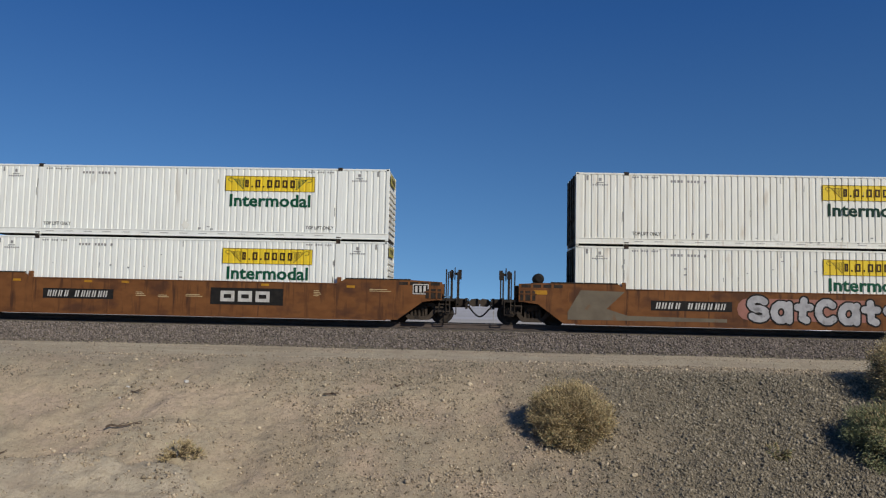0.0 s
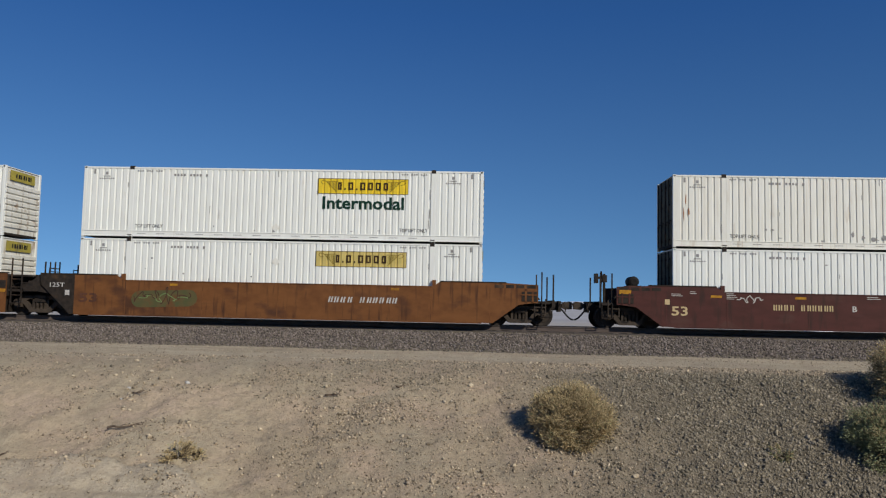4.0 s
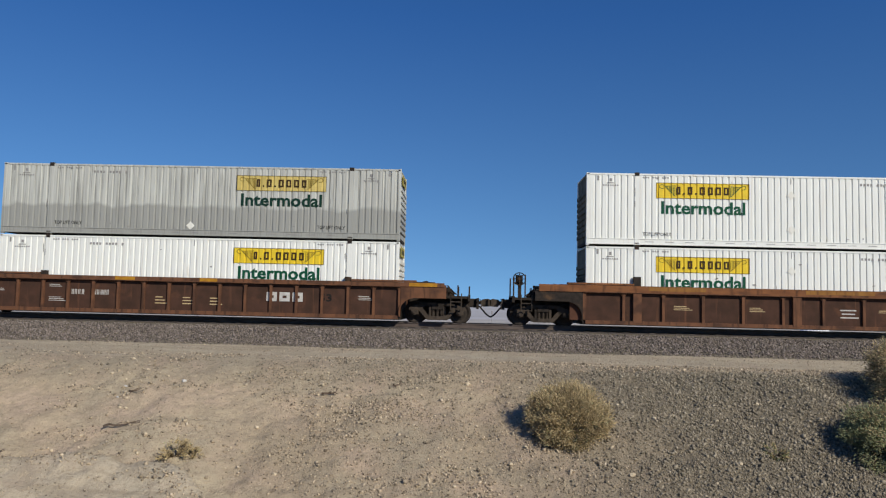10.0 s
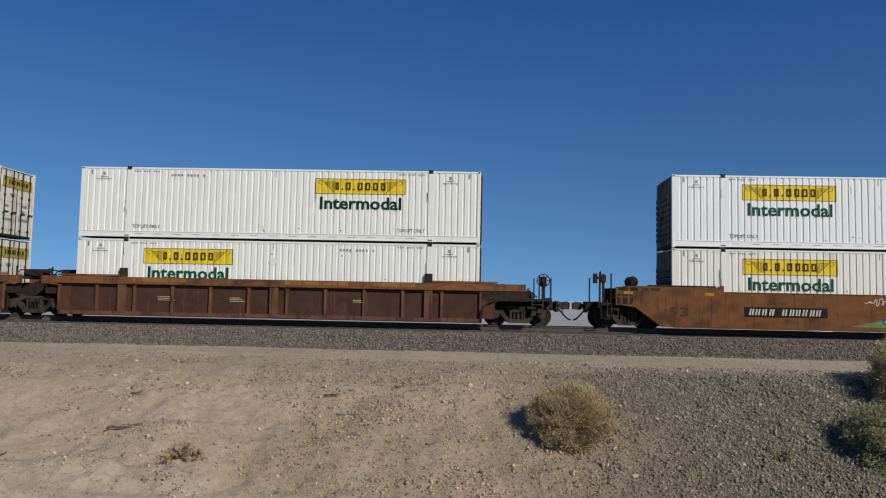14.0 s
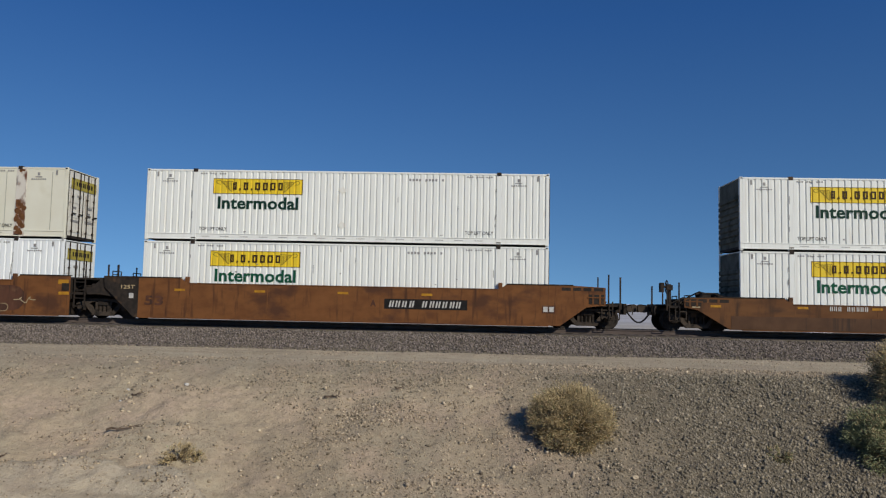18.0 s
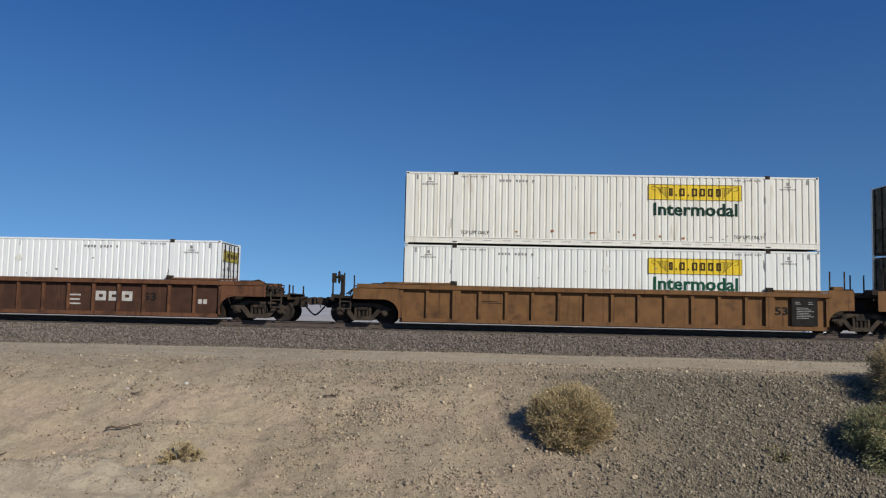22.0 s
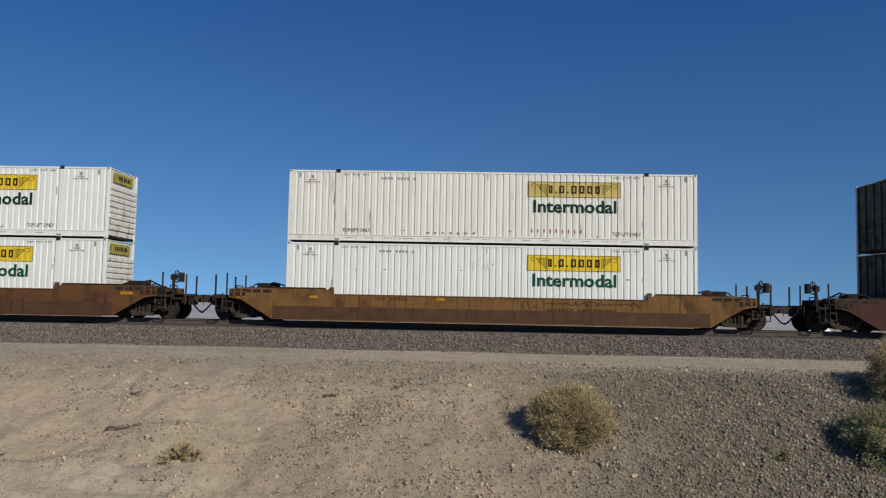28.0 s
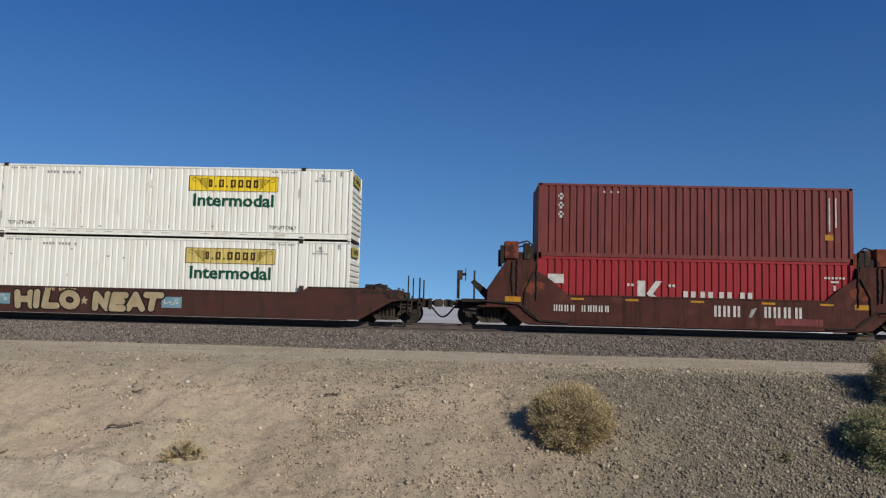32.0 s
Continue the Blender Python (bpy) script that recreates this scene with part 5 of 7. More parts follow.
stones("soil_clods", "crumbled lumps of pale soil on the ditch bank", "clod", scatter_clods(), 9)
rnd = random.Random(77)
for i in range(46):
    # a loose line of stones runs down the soil, more lie along the crest
    if i % 3 == 0:
        x, y = -8.75 + rnd.gauss(0, 0.3), rnd.uniform(18.8, 21.4)
    elif i % 3 == 1:
        x, y = rnd.uniform(-11, 7), rnd.uniform(20.6, 22.2)
    else:
        x, y = rnd.uniform(-10, 6), rnd.uniform(15.5, 20.5)
    d = rnd.uniform(0.05, 0.12)
    pale = i % 11 == 3
    loose_rock(x, y, d, "letter" if pale else ("clod", "gravel")[i % 2], "whitish stone on the bank" if pale else "buff stone lying on the bank", 40 + i)


# ---- track ----
def rail_mesh(x0, x1):
    pts = [(-0.076, -0.186), (0.076, -0.186), (0.076, -0.172), (0.014, -0.150), (0.010, -0.050), (0.037, -0.038), (0.037, -0.008), (0.028, 0.0),
           (-0.028, 0.0), (-0.037, -0.008), (-0.037, -0.038), (-0.010, -0.050), (-0.014, -0.150), (-0.076, -0.172)]
    bm = bmesh.new()
    a, b = ([bm.verts.new((x, y, z)) for y, z in pts] for x in (x0, x1))
    for i in range(len(pts)):
        j = (i + 1) % len(pts)
        bm.faces.new((a[i], a[j], b[j], b[i]))
    bm.faces.new(a), bm.faces.new(b)
    return bm


track = thing("railway_track", "rusty steel rails on dark oiled timber ties", "railway track")
track["kind"] = "structure"
track.location = (0, TRACK_Y, 0.035)
for s in (-1, 1):
    r = part("rail", rail_mesh(-420, 900), "rail", track)
    r.location = (0, s * 0.755, 0)
    part("rail_head", boxes((-420, 900, s * 0.755 - 0.03, s * 0.755 + 0.03, -0.006, 0.004)), "tread", track, "polished running surface")
part("track_bed", boxes((-420, 900, -1.14, 1.14, -0.5, -0.205)), "tie", track, "dark bed filling the space between the ties")
tie_me = shared("tie_block", lambda: soft_box(-0.115, 0.115, -1.12, 1.12, -0.37, -0.188), "tie")
for i in range(110):
    t = part("tie", tie_me, "tie", track)
    t.location = (-28 + 0.51 * i, 0.02 * math.sin(i * 2.7), 0.0)
rest = bmesh.new()
for i in range(500):
    x = 28.1 + 0.51 * i
    box(rest, x - 0.115, x + 0.115, -1.12, 1.12, -0.37, -0.188)
q = part("far_ties", rest, "tie", track)
q["kind"] = "stuff"


# ---- beyond the track ----
def hills():
    rnd = random.Random(3)
    bm = bmesh.new()
    prev = None
    for i in range(141):
        x = -3600 + i * 51.5
        h = 16 + 26 * abs(noise.noise((i * 0.09, 0.4, 2.0))) + 9 * noise.noise((i * 0.31, 3.0, 1.0))
        row = [bm.verts.new((x, 3300, -2)), bm.verts.new((x, 3420 + rnd.uniform(-20, 20), max(4, h * 0.6))), bm.verts.new((x, 3600, max(6, h))), bm.verts.new((x, 3800, -2))]
        if prev:
            for a in range(3):
                bm.faces.new((prev[a], row[a], row[a + 1], prev[a + 1]))
        prev = row
    tagged(part("far_hills", bm, "hills"), "low far hills in a haze-tinted bluish colour", "hills", kind="structure")


hills()


def ribbed_hump(x, y, w, h, label):
    """White ridged half-round shell lying on the sand."""
    bm = bmesh.new()
    rows = []
    for i in range(41):
        u = i / 40
        px = (u - 0.5) * w
        r = h * math.sqrt(max(0.0, 1 - (2 * u - 1) ** 2)) * (1.0 if (i // 2) % 2 else 0.93)
        rows.append([bm.verts.new((px, r * math.cos(a) * 0.9, max(0, r * math.sin(a)))) for a in [math.pi * k / 10 for k in range(11)]])
    for a, b in zip(rows, rows[1:]):
        for k in range(10):
            bm.faces.new((a[k], b[k], b[k + 1], a[k + 1]))
    ob = part("plastic_shell", bm, "hump")
    ob.location = (x, y, ground_z(x, y) - 0.03)
    tagged(ob, label, "debris")


stake = part("marker_stake", boxes((-0.02, 0.02, -0.02, 0.02, -0.2, 1.3), (-0.05, 0.05, -0.025, -0.018, 1.0, 1.28)), "mark")
stake.location = (2.0, 66.0, ground_z(2.0, 66.0))
tagged(stake, "thin grey marker stake on the sand behind the track", "post")
ribbed_hump(29.7, 67.0, 2.5, 0.95, "white ridged plastic shell on the sand behind the track")
ribbed_hump(22.4, 62.0, 0.6, 0.35, "small white plastic scrap on the sand behind the track")


# ---- plants and dead wood ----
def bush(x, y, w, h, n, tips, label, seed, green=0.3, lean=0.0):
    """A rounded desert shrub: fine stems from one root, small leaves and dry heads at their ends."""
    rnd = random.Random(seed)
    ob = thing("desert_shrub", label, "shrub", "shrubs on the bank")
    ob.location = (x, y, ground_z(x, y) - 0.03)
    stems, heads, leaves = bmesh.new(), ([], []), ([], [])

    def blade(store, p, d, ln, wd):
        vs, fs = store
        side = d.cross(Vector((rnd.uniform(-1, 1), rnd.uniform(-1, 1), rnd.uniform(-1, 1)))).normalized() * wd
        i = len(vs)
        mid = p + d * ln * 0.5 + side.cross(d).normalized() * wd * 0.5
        vs.extend([p, mid + side, p + d * ln, mid - side])
        fs.extend([(i, i + 1, i + 2), (i, i + 2, i + 3)])

    clumps = [(rnd.uniform(0, 2 * math.pi), 1.32 * rnd.random() ** 0.8 - 0.32, rnd.uniform(0.78, 1.08)) for _ in range(max(14, n // 24))]
    for k in range(n):
        a, u, rr = clumps[k % len(clumps)]
        a, u = a + rnd.gauss(0, 0.09) / max(0.25, math.sqrt(1 - u * u)), min(1.0, max(-0.38, u + rnd.gauss(0, 0.065)))
        el = math.acos(min(1.0, u * 0.99))
        rr *= rnd.uniform(0.88, 1.04)
        if rnd.random() < 0.22:
            rr *= rnd.uniform(0.5, 0.95)
        end = Vector((math.cos(a) * math.sin(el) * w / 2 * rr + lean * w * 0.1, math.sin(a) * math.sin(el) * w / 2 * rr, max(0.04, (0.30 + 0.70 * math.cos(el)) * h * rr)))
        end.z += 0.34 * end.y  # the crown follows the slope
        root = Vector((end.x * 0.12, end.y * 0.12, 0))
        mid = root.lerp(end, 0.5) + Vector((rnd.uniform(-1, 1), rnd.uniform(-1, 1), 1.0)) * 0.07 * w
        if k % 2 == 0:
            for p0, p1, r0 in ((root, mid, 0.016), (mid, end, 0.010)):
                d = (p1 - p0).normalized()
                s1 = d.orthogonal().normalized()
                s2 = d.cross(s1)
                ra = [stems.verts.new(p0 + (s1 * math.cos(t) + s2 * math.sin(t)) * r0) for t in (0, 2.1, 4.2)]
                rb = [stems.verts.new(p1 + (s1 * math.cos(t) + s2 * math.sin(t)) * r0 * 0.6) for t in (0, 2.1, 4.2)]
                for i in range(3):
                    stems.faces.new((ra[i], ra[(i + 1) % 3], rb[(i + 1) % 3], rb[i]))
        out = (end - mid).normalized()
        for _ in range(tips):
            p = mid.lerp(end, rnd.uniform(0.3, 1.06)) + Vector((rnd.gauss(0, 1), rnd.gauss(0, 1), rnd.gauss(0, 1))) * 0.028 * w
            d = (out * 1.2 + Vector((rnd.gauss(0, 0.6), rnd.gauss(0, 0.6), rnd.gauss(0, 0.6) + 0.4))).normalized()
            low = (p.z - 0.34 * p.y) / h
            if rnd.random() < green * (1.5 - low):
                blade(leaves, p, d, rnd.uniform(0.04, 0.09), rnd.uniform(0.006, 0.012))
            else:
                blade(heads, p, d, rnd.uniform(0.04, 0.10), rnd.uniform(0.005, 0.010))
    part("stem_mass", stems, "stem", ob)["kind"] = "stuff"
    for nm, store, m in (("dry_foliage", heads, "tip"), ("green_foliage", leaves, "leaf")):
        if store[0]:
            me = bpy.data.meshes.new(nm)
            me.from_pydata([tuple(v) for v in store[0]], [], store[1])
            me.materials.append(M[m])
            q = new(nm, me)
            q.parent = ob
            q["kind"] = "stuff"
    return ob


bush(2.47, 18.55, 1.98, 1.02, 3000, 28, "round straw-coloured desert shrub on the bank", 11, 0.06)
bush(12.0, 20.6, 3.0, 1.45, 2400, 24, "dry tan desert shrub at the top of the bank", 12, 0.15)
bush(9.85, 18.0, 2.4, 1.05, 2300, 24, "grey-green desert shrub on the bank", 13, 1.0)
bush(-6.42, 16.95, 0.75, 0.36, 150, 6, "small dry grass tuft on the bank", 14, 0.05)
bush(7.04, 17.95, 0.55, 0.26, 110, 6, "small dry weed on the gravel", 15, 0.5)
bush(-6.0, 17.05, 0.4, 0.2, 60, 5, "small dry grass tuft on the bank", 16, 0.05)


def dead_branch(x, y, ln, turn, label, seed):
    rnd = random.Random(seed)
    ob = thing("dead_branch", label, "branch", "dead wood on the bank")
    ob.matrix_basis = pose(x, y, ground_z(x, y) + 0.01, 18, 0, turn)
    rings, p = [], Vector((-ln / 2, 0, 0.03))
    limb = bmesh.new()
    for i in range(7):
        r = 0.030 - 0.0035 * i
        rings.append([limb.verts.new(p + Vector((0, r * math.cos(a), r * math.sin(a)))) for a in [math.pi * k / 3 for k in range(6)]])
        if i in (2, 4, 5):
            q = p + Vector((rnd.uniform(0.05, 0.2), rnd.uniform(-0.2, 0.2), rnd.uniform(0.0, 0.08)))
            part("twig", rod(bmesh.new(), p, q, 0.013, 5, 0.004), "stick", ob)
        p = p + Vector((ln / 6, rnd.uniform(-0.05, 0.05), rnd.uniform(-0.02, 0.035)))
    for a, b in zip(rings, rings[1:]):
        for k in range(6):
            limb.faces.new((a[k], a[(k + 1) % 6], b[(k + 1) % 6], b[k]))
    limb.faces.new(rings[0][::-1]), limb.faces.new(rings[-1])
    part("limb", limb, "stick", ob)


dead_branch(-3.56, 20.0, 0.42, 5, "short dark dead branch on the sand", 1)
dead_branch(-8.2, 18.15, 0.75, 22, "thin dead branch on the sand", 2)
dead_branch(-8.6, 19.75, 0.35, -25, "short dark dead branch on the sand", 3)
dead_branch(-1.9, 20.6, 0.25, 60, "short dark dead branch on the sand", 4)
dead_branch(-10.1, 16.4, 0.3, 10, "thin dead branch on the sand", 5)


# ---- the train ----
STARTS = [-19.47, 4.07, 23.51, 42.92, 66.50, 85.93, 105.38, 128.80, 151.99, 171.56, 191.12, 214.77, 234.16, 253.57, 277.14, 300.55,
          324.04, 343.49, 362.93, 386.41, 409.86, 433.37, 456.95, 480.50]
STARTS = [s + (0.30 if i > 7 else 0.0) for i, s in enumerate(STARTS)]
moving = []
NEAR = 9.55
FAR = 2.72


def on_train(ob, unit, z=0.0, dx=0.0):
    moving.append((ob, unit, z, dx))
    return ob


Y1 = -1.476


def reflectors(car, xs, z, w=0.32, h=0.09):
    for x in xs:
        part("reflector", bars([(x, z, w, h)], Y1 - 0.003), "orange", car, "orange reflector strip")


def number_plate(car, x, z, w=2.2, h=0.24, plate=True, m="letter", n=11, gap=4, lean=0.05):
    if plate:
        part("marking_panel", bars([(x - 0.15, z - 0.07, w + 0.35, h + 0.14)], Y1 - 0.003), "black", car, "black painted panel")
    part("marking", plate_row(x, z, w, h, Y1 - 0.008, n, gap, lean), m, car, "row of painted characters")["kind"] = "stuff"


def capsule(p, q, r, n=5):
    """Outline of a thick rounded stroke."""
    d = math.atan2(q[1] - p[1], q[0] - p[0])
    a = [(q[0] + r * math.cos(d - math.pi / 2 + math.pi * i / n), q[1] + r * math.sin(d - math.pi / 2 + math.pi * i / n)) for i in range(n + 1)]
    return a + [(p[0] + r * math.cos(d + math.pi / 2 + math.pi * i / n), p[1] + r * math.sin(d + math.pi / 2 + math.pi * i / n)) for i in range(n + 1)]


def ring(cx, cz, rx, rz, n=10, a0=0.0, a1=360.0):
    return [(cx + rx * math.cos(radians(a0 + (a1 - a0) * i / n)), cz + rz * math.sin(radians(a0 + (a1 - a0) * i / n))) for i in range(n + 1)]


STROKES = {
    "S": [ring(0.5, 0.74, 0.40, 0.26, 7, 30, 250) + ring(0.5, 0.26, 0.42, 0.26, 7, 80, -150)],
    "C": [ring(0.55, 0.5, 0.45, 0.5, 9, 45, 315)],
    "A": [[(0.04, 0), (0.5, 1), (0.96, 0)], [(0.25, 0.34), (0.75, 0.34)]],
    "T": [[(0.0, 1), (1.0, 1)], [(0.5, 1), (0.5, 0)]],
    "H": [[(0.1, 0), (0.1, 1)], [(0.9, 0), (0.9, 1)], [(0.1, 0.5), (0.9, 0.5)]],
    "I": [[(0.5, 0), (0.5, 1)]],
    "L": [[(0.15, 1), (0.15, 0.03), (0.9, 0.03)]],
    "O": [ring(0.5, 0.5, 0.45, 0.5, 12)],
    "N": [[(0.1, 0), (0.1, 1), (0.9, 0), (0.9, 1)]],
    "E": [[(0.9, 1), (0.15, 1), (0.15, 0), (0.9, 0)], [(0.15, 0.52), (0.75, 0.52)]],
    "R": [[(0.1, 0), (0.1, 1), (0.65, 0.97), (0.82, 0.75), (0.62, 0.52), (0.1, 0.5)], [(0.4, 0.5), (0.95, 0)]],
    "U": [[(0.1, 1), (0.12, 0.22), (0.5, 0), (0.88, 0.22), (0.9, 1)]],
    "K": [[(0.1, 0), (0.1, 1)], [(0.9, 1), (0.15, 0.45), (0.95, 0)]],
    "M": [[(0.05, 0), (0.1, 1), (0.5, 0.3), (0.9, 1), (0.95, 0)]],
    "X": [[(0.05, 0), (0.95, 1)], [(0.05, 1), (0.95, 0)]],
    "Z": [[(0.05, 1), (0.95, 1), (0.05, 0), (0.95, 0)]],
    "D": [[(0.12, 0), (0.12, 1), (0.6, 0.95), (0.9, 0.5), (0.6, 0.05), (0.12, 0)]],
    "a": [ring(0.45, 0.40, 0.38, 0.40, 10), [(0.86, 0.78), (0.88, 0.0)]],
    "t": [[(0.45, 1), (0.45, 0.1), (0.75, 0.0)], [(0.05, 0.66), (0.9, 0.66)]],
}


def strokes_mesh(ch, x, z, w, h, r, y, lean):
    """One letter of rounded strokes, r thick to either side, as one flat coat of paint."""
    place = lambda p: (x + r + p[0] * (w - 2 * r) + lean * (p[1] - 0.5) * h, z + r + p[1] * (h - 2 * r))
    g = max(0.010, r / 4.5)
    xs, zs = np.arange(x - 0.25, x + w + 0.25, g), np.arange(z - 0.1, z + h + 0.1, g)
    px, pz = np.meshgrid(xs, zs)
    d = np.full(px.shape, 9.0)
    for line in STROKES[ch]:
        for p, q in zip(line, line[1:]):
            (ax, az), (bx, bz) = place(p), place(q)
            ln = (bx - ax) ** 2 + (bz - az) ** 2 + 1e-9
            t = np.clip(((px - ax) * (bx - ax) + (pz - az) * (bz - az)) / ln, 0, 1)
            d = np.minimum(d, np.hypot(px - ax - t * (bx - ax), pz - az - t * (bz - az)))
    d = d - r + 1e-7
    bm = bmesh.new()
    made = {}

    def corner(i, j):
        if (i, j) not in made:
            made[i, j] = bm.verts.new((xs[j], y, zs[i]))
        return made[i, j]

    def crossing(i, j, k, m):
        key = (i, j, k, m) if (i, j) < (k, m) else (k, m, i, j)
        if key not in made:
            i, j, k, m = key
            t = d[i, j] / (d[i, j] - d[k, m])
            made[key] = bm.verts.new((xs[j] + t * (xs[m] - xs[j]), y, zs[i] + t * (zs[k] - zs[i])))
        return made[key]

    for i, j in zip(*np.nonzero(np.minimum(np.minimum(d[:-1, :-1], d[1:, :-1]), np.minimum(d[:-1, 1:], d[1:, 1:])) < 0)):
        i, j = int(i), int(j)
        quad = ((i, j), (i, j + 1), (i + 1, j + 1), (i + 1, j))
        face = []
        for a, b in zip(quad, quad[1:] + quad[:1]):
            if d[a] < 0:
                face.append(corner(*a))
            if (d[a] < 0) != (d[b] < 0):
                face.append(crossing(*a, *b))
        if len(face) > 2:
            bm.faces.new(face)
    return bm


def sprayed_word(car, text, x, z, w, h, r, fill, rim, seed, shade=None, gap=0.0, wobble=0.05, edge=0.05):
    """Fat sprayed letters with a dark outline, or a thin tag where rim is None."""
    rnd = random.Random(seed)
    wide = [{"I": 0.5, "t": 0.85, " ": 0.4}.get(c, 1.0) for c in text]
    step = w / sum(wide)
    a = x
    for i, (ch, k) in enumerate(zip(text, wide)):
        if ch != " ":
            lw, lean = step * k * (1 - gap), rnd.uniform(-0.08, 0.12)
            zz, hh = z + h * rnd.uniform(0, wobble), h * rnd.uniform(1 - 2 * wobble, 1 - wobble)
            base = Y1 - 0.004 - 0.006 * (i % 2)
            if rim:
                part("graffiti_rim", strokes_mesh(ch, a - edge, zz - edge, lw + 2 * edge, hh + 2 * edge, r + edge, base, lean), rim, car, "sprayed dark outline")
                if shade:
                    part("graffiti_shade", strokes_mesh(ch, a - 0.02, zz - 0.02, lw + 0.04, hh + 0.04, r + 0.015, base - 0.0024, lean), shade, car, "sprayed shading")
            part("graffiti", strokes_mesh(ch, a, zz, lw, hh, r, base - (0.0044 if rim else 0.0), lean), fill, car, "fat sprayed letter" if rim else "thin sprayed letter")
        a += step * k


def scrawl(car, x, z, w, h, m, seed, n=14):
    """A thin sprayed line."""
    rnd = random.Random(seed)
    bm = bmesh.new()
    turns, f1, f2 = n * 0.28, rnd.uniform(0, 6.3), rnd.uniform(0.7, 1.4)
    p = None
    for i in range(4 * n + 1):
        s = i / (4 * n)
        a = 2 * math.pi * turns * s + f1
        size = 0.55 + 0.45 * math.sin(7.3 * s * f2 + f1)
        q = Vector((x + w * s + 0.16 * w / turns * math.cos(a) + 0.1 * w / turns * math.cos(2.3 * a), z + h * (0.5 + 0.48 * size * math.sin(a * f2))))
        if p:
            prism(capsule(p, q, 0.017, 2), Y1 - 0.005 - 0.0001 * (i % 8), Y1 - 0.002, bm)
        p = q
    part("scrawl", bm, m, car, "thin sprayed scrawl")["kind"] = "stuff"


def logo_blocks(car, x, z, w, h, n, m, lean=0.0, back=None, y=Y1):
    if back:
        part("logo_panel", bars([(x - 0.4, z - 0.12, w + 0.8, h + 0.24)], y - 0.003), back, car)
    bm = bmesh.new()
    step = w / n
    for i in range(n):
        a = x + i * step
        frame_block(bm, a, z, step * 0.80, h, y - 0.010, min(0.13, step * 0.26), lean)
    part("logo", bm, m, car, "painted logo of plain blocks")


def word(car, text, x, z, w, h, m="letter", bold=0.015, y=Y1, lean=0.0):
    part("lettering", letters(text, x, z, w, h, y - 0.006, bold, lean), m, car)


def stencils(car, rows, m="letter", y=Y1):
    """Small unreadable stencilled lines (x, z, width, lines)."""
    bm = bmesh.new()
    for x, z, w, n in rows:
        for k in range(n):
            bars([(x, z - 0.065 * k, w * (0.7 + 0.3 * ((k * 7) % 3) / 2), 0.024)], y - 0.005, bm)
    part("stencil", bm, m, car, "small stencilled lines")["kind"] = "stuff"



W1 = "white corrugated container with a yellow sign, stacked on another"
W2 = "white corrugated container with a yellow sign, sitting in a well car"
CARS = {
    0: ("S", "free", "free", "ttx", "orange-brown weathered well car with smooth sides"),
    1: ("S", "free", "joint", "ttx", "orange-brown well car with a silver graffiti tag"),
    2: ("S", "joint", "joint", "ttx", "orange-brown well car with faded patches"),
    3: ("S", "joint", "free", "ttx", "orange-brown well car with smooth rusty sides"),
    4: ("S", "free", "joint", "maroon", "dark maroon well car with tan markings"),
    5: ("S", "joint", "joint", "maroon", "dark maroon well car with big white graffiti letters"),
    6: ("S", "joint", "free", "maroon", "dark maroon well car with a dull yellow graffiti tag"),
    7: ("R", "free", "free", "brown", "brown ribbed well car with a yellow-edged top chord"),
    8: ("G", "free", "joint", "chord", "rust-orange ribbed well car with dark panels"),
    9: ("G", "joint", "joint", "chord", "rust-orange ribbed well car with dark panels"),
    10: ("G", "joint", "free", "chord", "rust-orange ribbed well car with dark panels"),
    11: ("S", "free", "joint", "ttx", "orange-brown well car with a teal graffiti piece"),
    12: ("S", "joint", "joint", "ttx", "orange-brown well car with white and dark graffiti"),
    13: ("S", "joint", "free", "ttx", "orange-brown well car with clean smooth sides"),
    14: ("F", "free", "free", "fec", "slim faded orange-brown well car"),
    15: ("R", "free", "free", "brown", "brown ribbed well car with one container"),
    16: ("N", "free", "joint", "brown", "brown ribbed well car with a dark data panel"),
    17: ("N", "joint", "joint", "brown", "brown ribbed well car with dark data panels"),
    18: ("N", "joint", "free", "brown", "brown ribbed well car with a dark data panel"),
    19: ("F", "free", "free", "fec", "slim orange-brown well car with pale scrawls"),
    20: ("F", "free", "free", "fec", "slim faded orange-brown well car with dark scrawls"),
    21: ("F", "free", "free", "fec_red", "slim dull maroon well car with white markings"),
    22: ("F", "free", "free", "fec_red", "slim dull maroon well car with a tan graffiti tag"),
}
cars = {}
